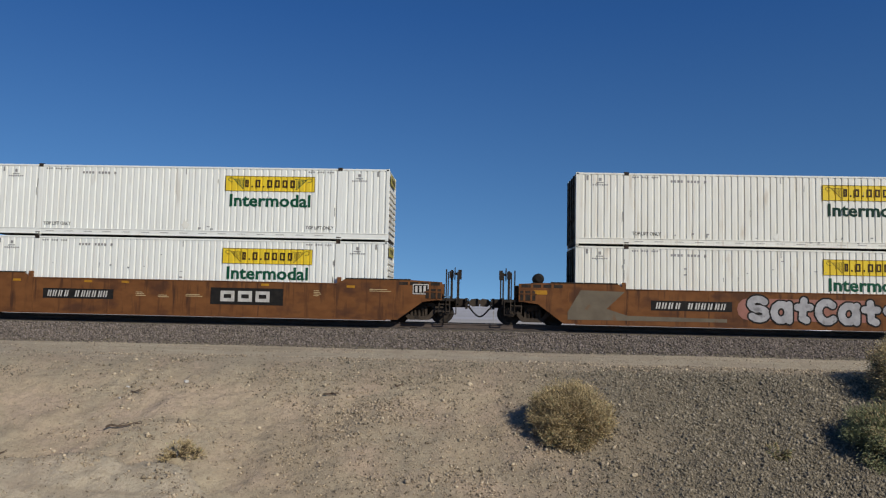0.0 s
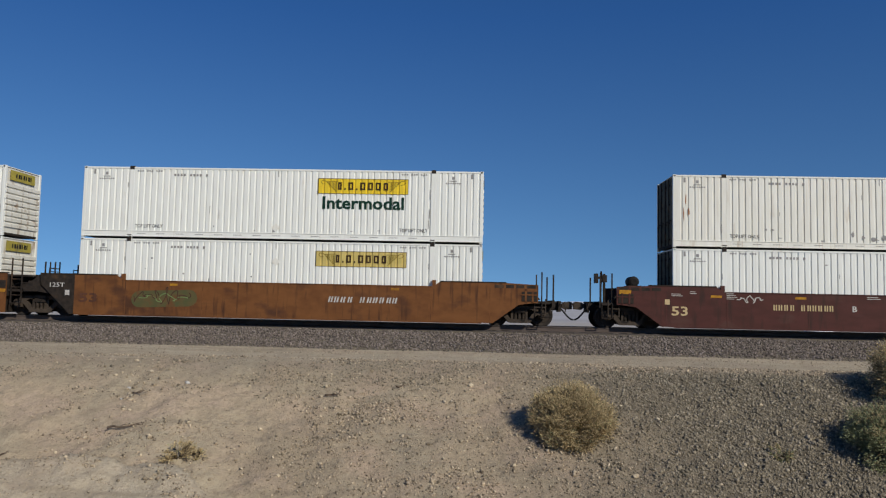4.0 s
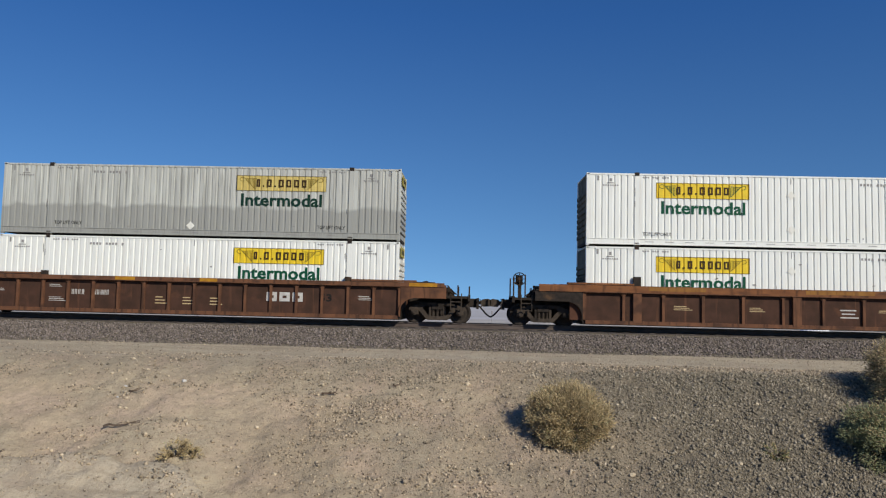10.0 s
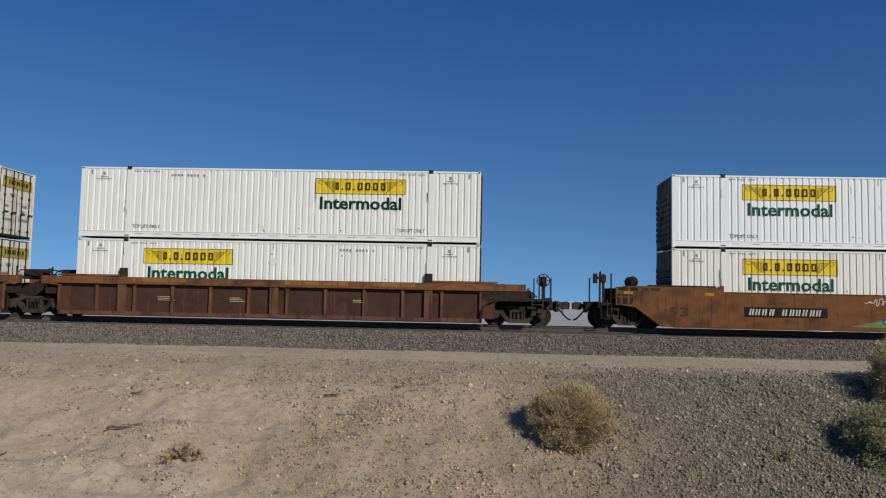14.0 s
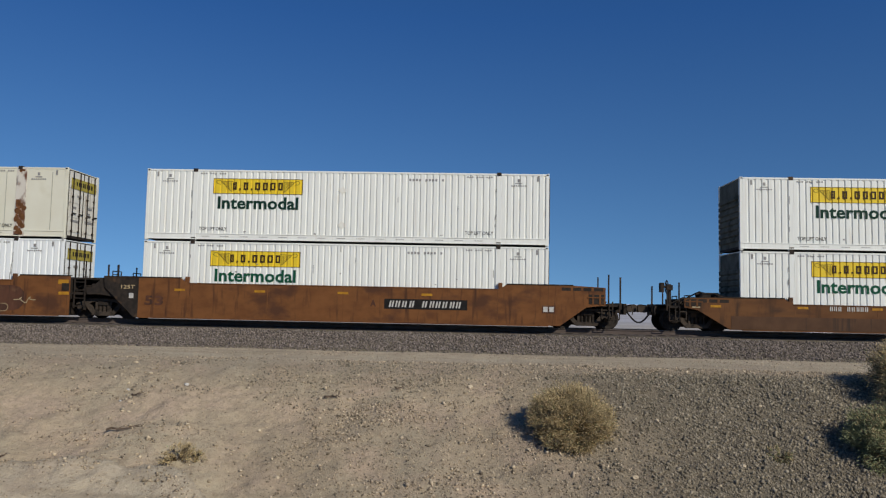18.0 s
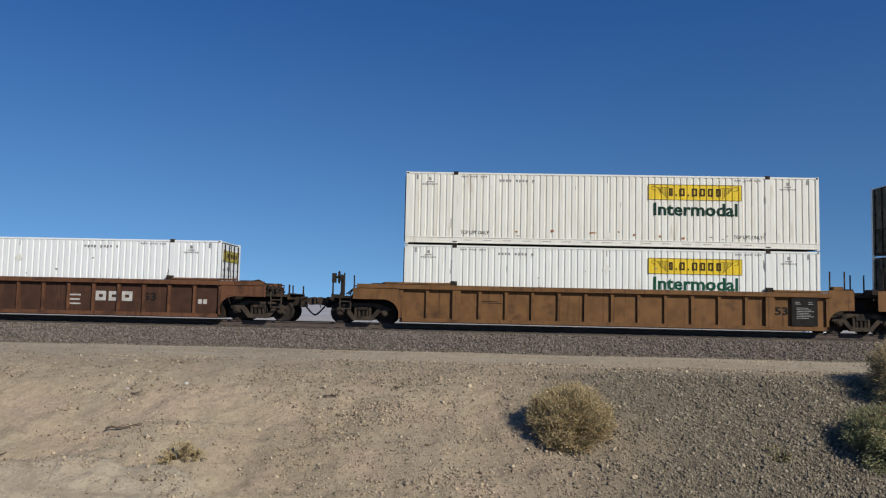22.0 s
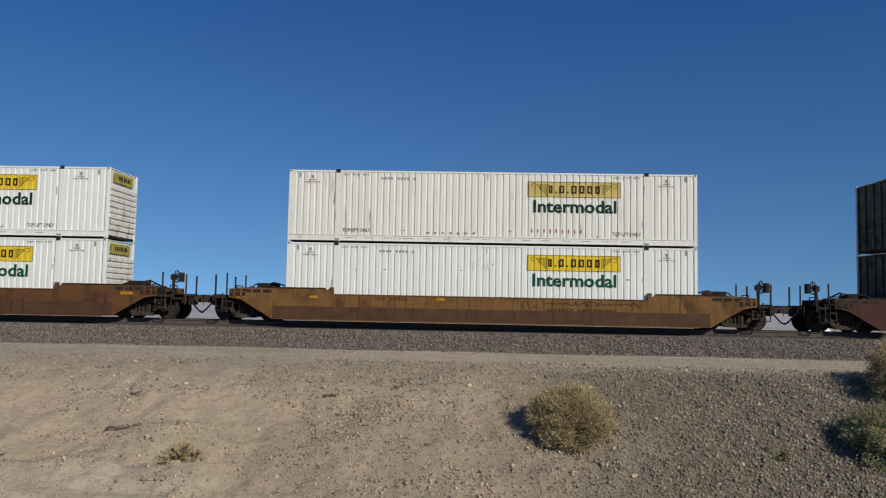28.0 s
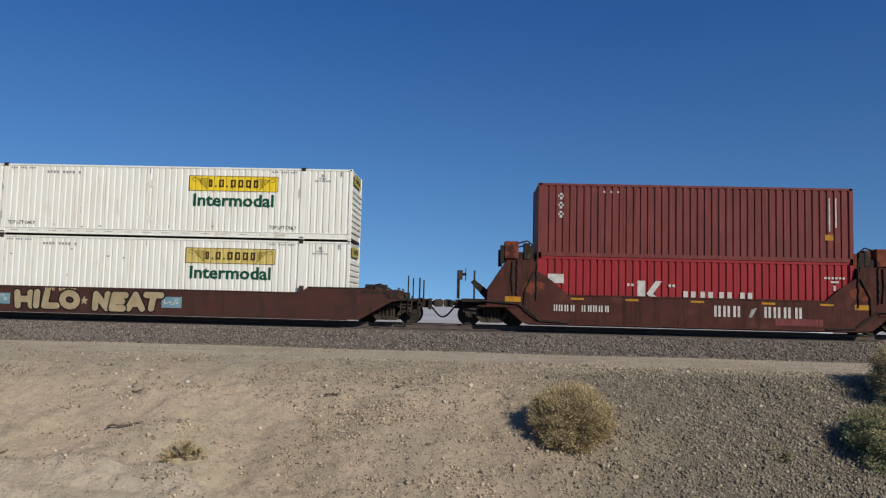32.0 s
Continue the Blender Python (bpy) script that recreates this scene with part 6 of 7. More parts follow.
for u, (style, le, ri, paint, lab) in CARS.items():
    if style == "S":
        cars[u] = smooth_well(u, le, ri, paint, lab, brakes=(u in (1, 4, 11), u in (0,)), tank=u in (1, 4, 11), truck_x=1.28 if u == 0 else 1.50)
    elif style == "F":
        cars[u] = smooth_well(u, le, ri, "fec_tan" if u == 20 else paint, lab, top=1.13, hi=1.36, foot=0.135, slope=1.25, brakes=(u in (14, 21, 22), u in (19, 20)))
        if u < 21:
            part("lower_sheet", boxes((-0.42, LONG + 0.42, -1.482, -1.469, 0.17, 0.66)), "fec_low", cars[u], "darker lower half of the side")
    elif style == "R":
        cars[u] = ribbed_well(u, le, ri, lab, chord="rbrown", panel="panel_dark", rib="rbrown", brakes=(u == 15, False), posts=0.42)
    elif style == "G":
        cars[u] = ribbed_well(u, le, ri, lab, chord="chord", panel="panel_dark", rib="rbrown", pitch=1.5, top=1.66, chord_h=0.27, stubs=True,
                              wide=(1.98, LONG / 2, LONG - 1.98), brakes=(u == 8, u == 10))
    else:
        cars[u] = ribbed_well(u, le, ri, lab, panel="brown", pitch=1.0, brakes=(u == 16, False), wide=(2.1, LONG - 2.0))
    on_train(cars[u], u)

# stacked containers: unit, upper paint, upper sign place, lower paint, lower sign place, doors to +x
STACKS = [(0, "white", NEAR, "white", NEAR, 0), (1, "cream", NEAR, "cream", NEAR, 0), (2, "white", NEAR, "white", NEAR, 0), (3, "white", NEAR, "white", NEAR, 0),
          (4, "cream", NEAR, "white", NEAR, 0), (5, "white", NEAR, "white", NEAR, 0), (6, "white", NEAR, "bright", NEAR, 0), (7, "grey_dirt", NEAR, "white", NEAR, 0),
          (8, "white", FAR, "white", FAR, 1), (9, "cream", FAR, "white", FAR, 1), (10, "white", NEAR, "white", FAR, 1), (11, "bright", FAR, "cream", FAR, 1),
          (12, "beige", FAR, "bright", FAR, 1), (13, "white", FAR, "white", FAR, 1), (14, "white", FAR, "white", FAR, 1), (15, None, None, "bright", FAR, 1),
          (16, "cream", NEAR, "white", NEAR, 0), (17, "bright", NEAR, "cream", NEAR, 0), (18, "cream", NEAR, "cream", NEAR, 0), (19, "white", NEAR, "white", NEAR, 0),
          (20, "cream", NEAR, "white", NEAR, 0), (21, "bright", NEAR, "cream", NEAR, 0), (22, "cream", NEAR, "cream", NEAR, 0)]
DARK_INK = (1, 2, 3, 7, 9, 10, 13, 14, 16, 18, 19, 20)
LOW, UP = 0.325, 0.325 + HIGH + 0.03
uppers, lowers = {}, {}
for u, up, su, lo, sl, doors in STACKS:
    if up:
        dim = u in (7, 20)
        lab = {"grey_dirt": "grimy grey corrugated shipping container with a dull yellow sign", "beige": "beige smooth-sided shipping container with rusty lift posts",
               "cream": "cream corrugated container with rust spots and a yellow sign", "bright": "clean white corrugated shipping container with a yellow sign"}.get(up, W1)
        c = container("smooth" if up == "beige" else "ribbed", up, bool(doors), lab, su, "faded" if dim else "yellow", words=up != "beige",
                      post="rust_white" if up == "beige" else "same",
                      ink="dark_green" if u in DARK_INK else "green", seed=2 * u)
        uppers[u] = on_train(c, u, UP)
    c = container("ribbed", lo, bool(doors), W2, sl, "faded" if u in (15, 22, 3) and u != 15 else "yellow", words=u not in (3, 21), tops=False, seed=2 * u + 1)
    lowers[u] = on_train(c, u, LOW)

# placards, rust and scuffs
for u, spots in {0: [(8.0, 0.5)], 1: [(7.8, 0.42)], 2: [(8.0, 0.45)], 3: [(7.9, 0.5)], 5: [(7.9, 0.42)], 6: [(8.0, 0.5)], 7: [(7.75, 0.45)], 8: [(7.95, 2.1), (7.95, 0.75)],
                 9: [(8.0, 0.5)], 10: [(7.6, 0.5)], 11: [(8.4, 0.4)], 12: [(7.8, 0.6)], 13: [(7.95, 2.1), (7.95, 0.7)], 14: [(7.9, 0.55)], 16: [(8.0, 0.45)],
                 17: [(7.95, 2.15), (7.95, 0.72)], 18: [(7.95, 0.5)], 19: [(7.9, 0.5)], 21: [(7.95, 2.2), (7.95, 0.6)], 22: [(8.0, 2.15), (8.0, 0.75)]}.items():
    placard(uppers[u], spots, "mark" if u == 17 else "cream")
for u in (2, 3, 5, 8, 9, 10, 12, 15, 16, 18, 20):
    placard(lowers[u], [(7.95, 2.05)], "cream")
blotches(uppers[9], [(10.0 + 0.16 * i, 0.62 + 0.12 * math.sin(i * 2.1), 0.09, 0.32) for i in range(12)] + [(10.45, 1.2, 0.06, 0.2), (5.4, 0.8, 0.05, 0.5), (5.8, 0.7, 0.05, 0.4), (6.3, 0.8, 0.05, 0.4)], "redrust", 2)
blotches(uppers[9], [(4.9, 1.0, 0.03, 0.9), (5.2, 0.9, 0.03, 0.7), (10.5, 1.4, 0.08, 0.1), (3.9, 1.0, 0.03, 0.8)], "redrust", 3)
blotches(uppers[16], [(4.4, 0.55, 0.14, 0.1), (5.8, 0.6, 0.2, 0.12), (7.4, 0.55, 0.3, 0.08), (9.0, 0.5, 0.12, 0.12), (10.0, 0.45, 0.12, 0.1), (10.9, 0.4, 0.2, 0.12), (8.4, 0.6, 0.1, 0.1)], "redrust", 4)
blotches(uppers[20], [(9.7 + 0.24 * i, 0.55, 0.07, 0.22) for i in range(9)] + [(5.6 + 0.3 * i, 0.42, 0.14, 0.08) for i in range(7)], "redrust", 5)
blotches(uppers[4], [(0.5, 1.9, 0.05, 0.5), (0.62, 1.4, 0.07, 0.35), (0.42, 1.3, 0.04, 0.6), (14.15, 1.3, 0.08, 0.7), (14.2, 0.4, 0.08, 0.5), (15.9, 0.3, 0.14, 0.7), (16.02, 1.5, 0.12, 0.9)], "redrust", 6)
blotches(uppers[4], [(3.6, 0.75, 0.1, 0.12), (3.85, 0.75, 0.12, 0.1), (6.9, 0.6, 0.14, 0.3), (7.3, 0.5, 0.16, 0.2), (7.7, 0.45, 0.3, 0.2), (8.1, 0.5, 0.24, 0.22), (8.8, 1.4, 0.4, 0.3)], "mark", 7)
blotches(uppers[18], [(4.7, 0.5, 0.2, 0.1), (5.2, 0.5, 0.2, 0.1), (6.8, 0.5, 0.1, 0.25), (7.2, 0.5, 0.1, 0.25), (10.0, 0.3, 0.5, 0.06), (10.8, 0.3, 0.6, 0.06)], "redrust", 8)
blotches(uppers[1], [(9.1, 0.25, 0.16, 0.08), (9.4, 0.25, 0.12, 0.08), (10.9, 0.25, 0.1, 0.08), (5.1, 0.45, 0.06, 0.25), (13.5, 0.7, 0.1, 0.08), (13.75, 0.7, 0.1, 0.08)], "mark", 9)
for x0, x1 in ((1.70, 2.19), (14.02, 14.46)):
    part("post_cover", soft_box(x0, x1, FACE - 0.004, FACE + 0.02, 0.03, HIGH - 0.01), "rust_white", uppers[12], "rusted wide lift post")
for sx in (1.25, 3.43, 4.75, 6.08, 7.41, 8.73, 10.06, 11.39, 12.71, 13.6, 15.5):
    part("seam", boxes((sx, sx + 0.03, FACE + 0.007, FACE + 0.02, 0.32, HIGH - 0.2)), "seam_grey", uppers[12], "dirty panel seam")
blotches(uppers[12], [(1.80 + 0.11 * (i % 4), 1.35 - 0.075 * i, 0.30, 0.34) for i in range(16)] + [(1.82 + 0.07 * (i % 3), 2.66 - 0.12 * i, 0.20, 0.22) for i in range(10)] + [(1.95, 2.72, 0.42, 0.22), (14.26, 2.74, 0.3, 0.14)]
         + [(14.14 + 0.09 * (i % 4), 1.45 - 0.09 * i, 0.24, 0.24) for i in range(15)], "deep_rust", 12)
blotches(uppers[12], [(1.93 + 0.06 * (i % 3), 2.75 - 0.17 * i, 0.16, 0.26) for i in range(16)] + [(14.14 + 0.06 * (i % 3), 1.35 - 0.16 * i, 0.16, 0.24) for i in range(8)] + [(14.2, 2.7, 0.12, 0.14)], "rust", 12)
blotches(uppers[12], [(15.3 * i % 12 + 2.2, 1.2 + 0.6 * (i % 2), 0.12, 0.12) for i in range(10)], "white", 10)
blotches(lowers[2], [(7.75, 1.9, 0.12, 1.2)], "mark", 11)

# markings on the cars
c = cars[0]
number_plate(c, 2.6, 0.78, 2.5, 0.25)
logo_blocks(c, 9.6, 0.72, 2.1, 0.42, 3, "letter", back="black")
reflectors(c, (1.2, 4.1, 5.6, 11.2, 14.6), 1.36)
stencils(c, [(6.2, 1.0, 0.4, 3), (7.1, 0.9, 0.5, 2), (8.2, 0.95, 0.8, 2), (13.3, 1.2, 0.3, 4), (15.5, 1.3, 1.0, 2)], "tan_letter")
part("data_panel", bars([(17.2, 1.16, 0.62, 0.40)], Y1 - 0.003), "black", c, "black data panel")
part("data_panel_marks", frame_block(bars([(17.30 + 0.16 * i, 1.23, 0.09, 0.26) for i in range(3)], Y1 - 0.007), 17.2, 1.16, 0.62, 0.40, Y1 - 0.008, 0.035), "letter", c, "white frame and bars")
c = cars[1]
number_plate(c, 3.05, 0.80, 2.75, 0.24)
part("graffiti_ground", prism(capsule((6.6, 0.85), (11.0, 0.85), 0.42, 6), Y1 - 0.002, Y1), "pink", c, "pinkish sprayed ground")
sprayed_word(c, "SatCat", 6.5, 0.30, 5.1, 1.14, 0.135, "silver", "black", 21, gap=-0.10, wobble=0.07, edge=0.062)
part("graffiti", prism(ring(11.95, 0.90, 0.26, 0.22, 14)[:-1], Y1 - 0.008, Y1 - 0.004), "silver", c, "round sprayed spot")
part("graffiti_rim", prism(ring(11.95, 0.90, 0.31, 0.27, 14)[:-1], Y1 - 0.004, Y1 - 0.001), "black", c)
scrawl(c, 11.84, 0.82, 0.2, 0.16, "black", 22, 6)
reflectors(c, (-1.6,), 1.25, 0.5, 0.16)
part("primer_patch", prism([(-0.3, 0.6), (0.2, 1.45), (1.9, 1.42), (1.2, 0.75), (2.0, 0.5), (5.8, 0.45), (5.8, 0.32), (-0.3, 0.3)], Y1 - 0.002, Y1 + 0.001), "primer", c, "olive-grey primer patch")
sprayed_word(c, "RAKER", 13.6, 0.98, 1.7, 0.36, 0.022, "tan_dull", None, 22, gap=0.14)
c = cars[2]
word(c, "125T", -1.05, 1.2, 0.6, 0.17)
word(c, "53", 0.15, 0.62, 0.75, 0.36, "panel", 0.03)
logo_blocks(c, 7.1, 0.62, 1.8, 0.5, 3, "ttx_red", back="old_orange")
part("white_mark", bars([(5.25, 0.78, 0.18, 0.06), (5.5, 0.76, 0.18, 0.06), (5.75, 0.74, 0.12, 0.3), (5.95, 0.76, 0.2, 0.26), (6.2, 0.76, 0.1, 0.34)], Y1 - 0.004), "letter", c)
scrawl(c, 8.2, 0.35, 3.4, 0.5, "panel", 23, 22)
scrawl(c, 2.0, 0.7, 3.0, 0.6, "panel", 24, 16)
reflectors(c, (3.8, 11.9), 1.33)
part("primer_patch", bars([(6.0, 0.3, 1.0, 0.85), (4.4, 0.5, 1.4, 0.5)], Y1 - 0.002), "panel", c, "dull primer patch")
c = cars[3]
word(c, "125T", -1.05, 1.2, 0.6, 0.17)
word(c, "53", 0.15, 0.62, 0.75, 0.36, "panel", 0.03)
number_plate(c, 10.1, 0.82, 2.8, 0.22, plate=False)
part("graffiti_ground", prism(capsule((2.6, 0.78), (4.6, 0.86), 0.33, 6), Y1 - 0.002, Y1), "dull_green", c, "dull green sprayed patch")
scrawl(c, 2.4, 0.55, 2.3, 0.75, "panel_dark", 25, 18)
scrawl(c, 2.6, 0.65, 1.9, 0.4, "lime", 26, 12)
reflectors(c, (3.8, 12.6), 1.33)
for u, ch in ((4, "B"), (5, "C"), (6, "A")):
    c = cars[u]
    word(c, "53", -0.1 if u == 4 else 0.15, 0.58, 0.62, 0.36, "tan_letter", 0.02)
    number_plate(c, 3.75 if u == 4 else 3.65, 0.86, 2.35, 0.22, plate=False, m="tan_letter", lean=0.0)
    word(c, ch, 6.75, 0.86, 0.17, 0.22)
    logo_blocks(c, 9.75, 0.72, 2.75, 0.32, 4, "tan_letter", lean=0.22)
    part("logo_bar", prism([(9.3, 0.56), (12.0, 0.56), (12.1, 0.62), (9.4, 0.62)], Y1 - 0.008, Y1 - 0.003), "tan_letter", c)
    reflectors(c, (1.4, 4.6, 8.2, 12.9), 1.30, 0.42, 0.09)
    stencils(c, [(7.3, 1.42, 0.6, 2), (13.6, 1.4, 0.35, 3), (14.4, 1.42, 0.22, 2), (15.2, 1.42, 0.25, 2), (14.9, 1.1, 0.9, 4), (15.0, 0.72, 0.7, 2), (0.6, 1.5, 0.3, 2), (2.0, 1.45, 0.4, 4), (-0.1, 1.4, 0.5, 2)])
    scrawl(c, 8.9, 0.65, 2.0, 0.6, "black", 30 + u, 14)
c = cars[4]
scrawl(c, 2.4, 1.1, 1.0, 0.32, "letter", 26)
reflectors(c, (-2.1,), 1.33, 0.45, 0.2)
part("data_panel", bars([(-0.35, 1.0, 0.18, 0.2)], Y1 - 0.003), "tan_letter", c)
c = cars[5]
word(c, "125 T", -0.6, 1.42, 0.6, 0.13)
part("graffiti_rim", letters("ACET!", 0.86, 0.20, 3.46, 1.30, Y1 - 0.005, 0.105, 0.25), "black", c, "black outline of sprayed letters")
part("graffiti", letters("ACET!", 0.95, 0.27, 3.28, 1.17, Y1 - 0.012, 0.075, 0.25), "snow", c, "big white sprayed letters")
for k, ch in enumerate("OX"):
    part("graffiti", strokes_mesh(ch, 8.15 + 0.28 * k, 0.48 + 0.24 * k, 1.02 - 0.56 * k, 0.92 - 0.48 * k, 0.055 - 0.015 * k, Y1 - 0.006 - 0.003 * k, 0.0), "teal", c, "pale teal sprayed ring and cross")
scrawl(c, 7.7, 0.55, 0.5, 0.3, "teal", 27, 8)
scrawl(c, 9.2, 0.7, 0.5, 0.6, "teal", 71, 10)
scrawl(c, 9.3, 1.15, 0.9, 0.28, "teal", 72, 12)
scrawl(c, 6.0, 0.9, 1.0, 0.5, "teal", 28)
scrawl(c, 10.2, 1.1, 2.4, 0.3, "letter", 29, 18)
part("data_panel", bars([(0.05, 1.15, 0.2, 0.22)], Y1 - 0.003), "tan_letter", c)
c = cars[6]
word(c, "125T", -0.6, 1.42, 0.5, 0.13)
part("graffiti_ground", prism(capsule((0.95, 0.85), (3.4, 0.95), 0.45, 6), Y1 - 0.002, Y1), "primer", c, "dull sprayed ground")
sprayed_word(c, "HOER", 0.85, 0.26, 3.05, 1.2, 0.14, "dull_gold", "black", 31, gap=-0.12, edge=0.065)
part("graffiti", prism(capsule((0.85, 0.55), (1.0, 1.2), 0.16, 5), Y1 - 0.020, Y1 - 0.012), "teal", c, "teal sprayed stroke")
c = cars[7]
logo_blocks(c, 10.95, 0.75, 1.55, 0.36, 3, "letter", y=-1.36)
word(c, "53", 13.05, 0.78, 0.5, 0.3, "black", 0.03, y=-1.36)
part("marking", plate_row(3.1, 0.85, 0.55, 0.2, -1.368, 4, 9), "letter", c)
part("marking", plate_row(3.9, 0.85, 0.75, 0.2, -1.368, 6, 9), "letter", c)
stencils(c, [(2.2, 1.2, 0.6, 2), (2.2, 0.7, 0.7, 3), (0.2, 1.0, 0.2, 2), (14.6, 1.0, 0.6, 3)], "letter", y=-1.36)
for ex, ew in ((-1.7, 1.2), (4.9, 0.8), (8.3, 0.7), (16.6, 1.1)):
    part("yellow_edge", bars([(ex, 1.45, ew, 0.14)], -1.504), "orange", c, "yellow paint on the chord")
for k in range(3):
    part("chalk_mark", bars([(6.5 + 1.1 * k, 0.55 + 0.12 * i, 0.5 - 0.1 * i, 0.04) for i in range(3)], -1.366), "tan_letter", c)
c = cars[8]
part("chalk_mark", bars([(9.75, 0.6, 0.7, 0.05), (9.8, 0.74, 0.5, 0.05), (9.75, 0.88, 0.6, 0.05)], -1.366), "letter", c)
for u in (8, 9, 10):
    for ex, ew in ((2.4, 2.2), (8.4, 2.6), (12.0, 1.7)):
        part("yellow_edge", bars([(ex, 1.48, ew, 0.15)], -1.504), "old_orange", cars[u], "faded orange paint on the chord")
    part("dark_end_panel", bars([(-0.62, 0.3, 0.5, 1.05), (LONG + 0.12, 0.3, 0.5, 1.05)], -1.38), "panel", cars[u])
    stencils(cars[u], [(3.4, 0.9, 0.7, 3), (6.3, 0.9, 0.6, 3), (11.2, 0.9, 0.5, 2)], "tan_letter", y=-1.362)
c = cars[9]
part("bent_bar", prism([(9.2, 1.2), (9.5, 1.2), (9.9, 0.95), (10.3, 1.2), (10.5, 1.2), (9.95, 0.82)], -1.4, -1.365), "rust", c, "bent rusty bar")
c = cars[11]
word(c, "53", -0.15, 0.55, 0.75, 0.36, "panel", 0.03)
number_plate(c, 2.85, 0.66, 2.8, 0.24)
part("graffiti_ground", prism([(6.7, 0.28), (13.9, 0.26), (13.6, 0.5), (12.4, 0.72), (11.0, 0.5), (9.6, 0.78), (8.2, 0.6), (7.3, 0.42)], Y1 - 0.003, Y1), "lime", c, "green sprayed ground")
sprayed_word(c, "RUSK", 8.5, 0.20, 4.7, 1.28, 0.125, "teal", "black", 33, shade="slate", gap=-0.16, wobble=0.08)
for k, (ax, az, bx, bz) in enumerate(((8.2, 1.25, 8.9, 1.05), (12.6, 1.3, 13.5, 0.95), (12.7, 0.42, 13.6, 0.6), (8.0, 0.5, 8.8, 0.55))):
    part("graffiti_rim", prism(capsule((ax, az), (bx, bz), 0.10, 4), Y1 - 0.0035 - 0.0003 * k, Y1 - 0.001), "black", c)
    part("graffiti", prism(capsule((ax, az), (bx, bz), 0.055, 4), Y1 - 0.0052 - 0.0003 * k, Y1 - 0.003), "teal", c, "teal sprayed arrow")
scrawl(c, 7.3, 1.1, 0.9, 0.3, "letter", 34)
scrawl(c, 14.1, 0.95, 0.9, 0.3, "letter", 35)
part("graffiti_star", bars([(10.1, 1.05, 0.55, 0.2)], Y1 - 0.014), "orange", c)
reflectors(c, (-1.9, 1.2), 1.36, 0.36, 0.12)
c = cars[12]
word(c, "125T", -0.75, 1.25, 0.55, 0.15, "tan_letter")
word(c, "53", 0.2, 0.62, 0.72, 0.36, "panel", 0.03)
sprayed_word(c, "SMEE", 4.5, 0.22, 4.3, 1.26, 0.11, "snow", "panel_dark", 36, gap=-0.04, edge=0.04)
logo_blocks(c, 6.9, 0.58, 1.95, 0.46, 3, "ttx_red", y=Y1 - 0.022)
part("graffiti_ground", prism(capsule((10.1, 0.8), (14.3, 0.8), 0.5, 6), Y1 - 0.002, Y1), "panel", c, "dark sprayed ground")
sprayed_word(c, "SKUL", 9.75, 0.22, 4.3, 1.28, 0.13, "panel_dark", "tan_dull", 37, gap=-0.10, edge=0.035)
scrawl(c, 14.4, 0.6, 0.8, 0.3, "tan", 38, 8)
reflectors(c, (1.5, 3.4, 12.4), 1.3, 0.42, 0.1)
c = cars[13]
word(c, "125T", -0.75, 1.25, 0.55, 0.15, "tan_letter")
word(c, "53", 0.22, 0.62, 0.75, 0.38, "panel", 0.03)
word(c, "A", 9.2, 0.75, 0.22, 0.26, "panel", 0.03)
number_plate(c, 9.9, 0.74, 2.9, 0.25)
reflectors(c, (1.4, 4.6, 7.9, 11.2), 1.2, 0.42, 0.09)
part("data_panel", bars([(15.9, 0.62, 0.5, 0.3)], Y1 - 0.003), "panel", c, "dark data panel")
part("data_panel_marks", bars([(15.95 + 0.23 * i, 0.67, 0.17, 0.2) for i in range(2)], Y1 - 0.007), "letter", c)
for u in (11, 12):
    part("marker_panel", bars([(LONG - 0.05, 1.38, 0.42, 0.18)], Y1 - 0.003), "orange", cars[u], "orange marker panel")
for u in (2, 3, 5, 6, 12, 13):
    part("data_panel", bars([(-0.42, 0.88, 0.18, 0.2)], Y1 - 0.003), "letter", cars[u], "small white data plate")
c = cars[14]
number_plate(c, 3.3, 0.93, 1.5, 0.17, plate=False, lean=0.0, n=9, gap=3)
reflectors(c, (-1.2, 2.1, 4.9, 7.9, 10.3, 13.1, 15.8), 0.98, 0.4, 0.09)
part("primer_patch", bars([(9.6, 0.85, 1.0, 0.22), (-1.9, 0.95, 0.3, 0.16), (11.2, 0.4, 0.8, 0.3)], Y1 - 0.002), "tan", c)
c = cars[15]
part("marking", plate_row(2.35, 0.85, 0.55, 0.18, -1.368, 4, 9), "letter", c)
part("marking", plate_row(3.05, 0.85, 0.75, 0.18, -1.368, 6, 9), "letter", c)
logo_blocks(c, 11.2, 0.72, 1.6, 0.38, 3, "letter", y=-1.36)
word(c, "53", 13.15, 0.75, 0.5, 0.32, "black", 0.03, y=-1.36)
part("chalk_mark", bars([(6.0, 0.9, 0.6, 0.05), (6.1, 0.75, 0.5, 0.05), (10.1, 0.55, 0.5, 0.06), (10.15, 0.72, 0.42, 0.06), (10.1, 0.9, 0.5, 0.06)], -1.366), "letter", c)
part("data_panel", bars([(15.3, 0.62, 0.45, 0.28)], -1.366), "panel", c)
part("data_panel_marks", bars([(15.35 + 0.2 * i, 0.67, 0.15, 0.18) for i in range(2)], -1.372), "letter", c)
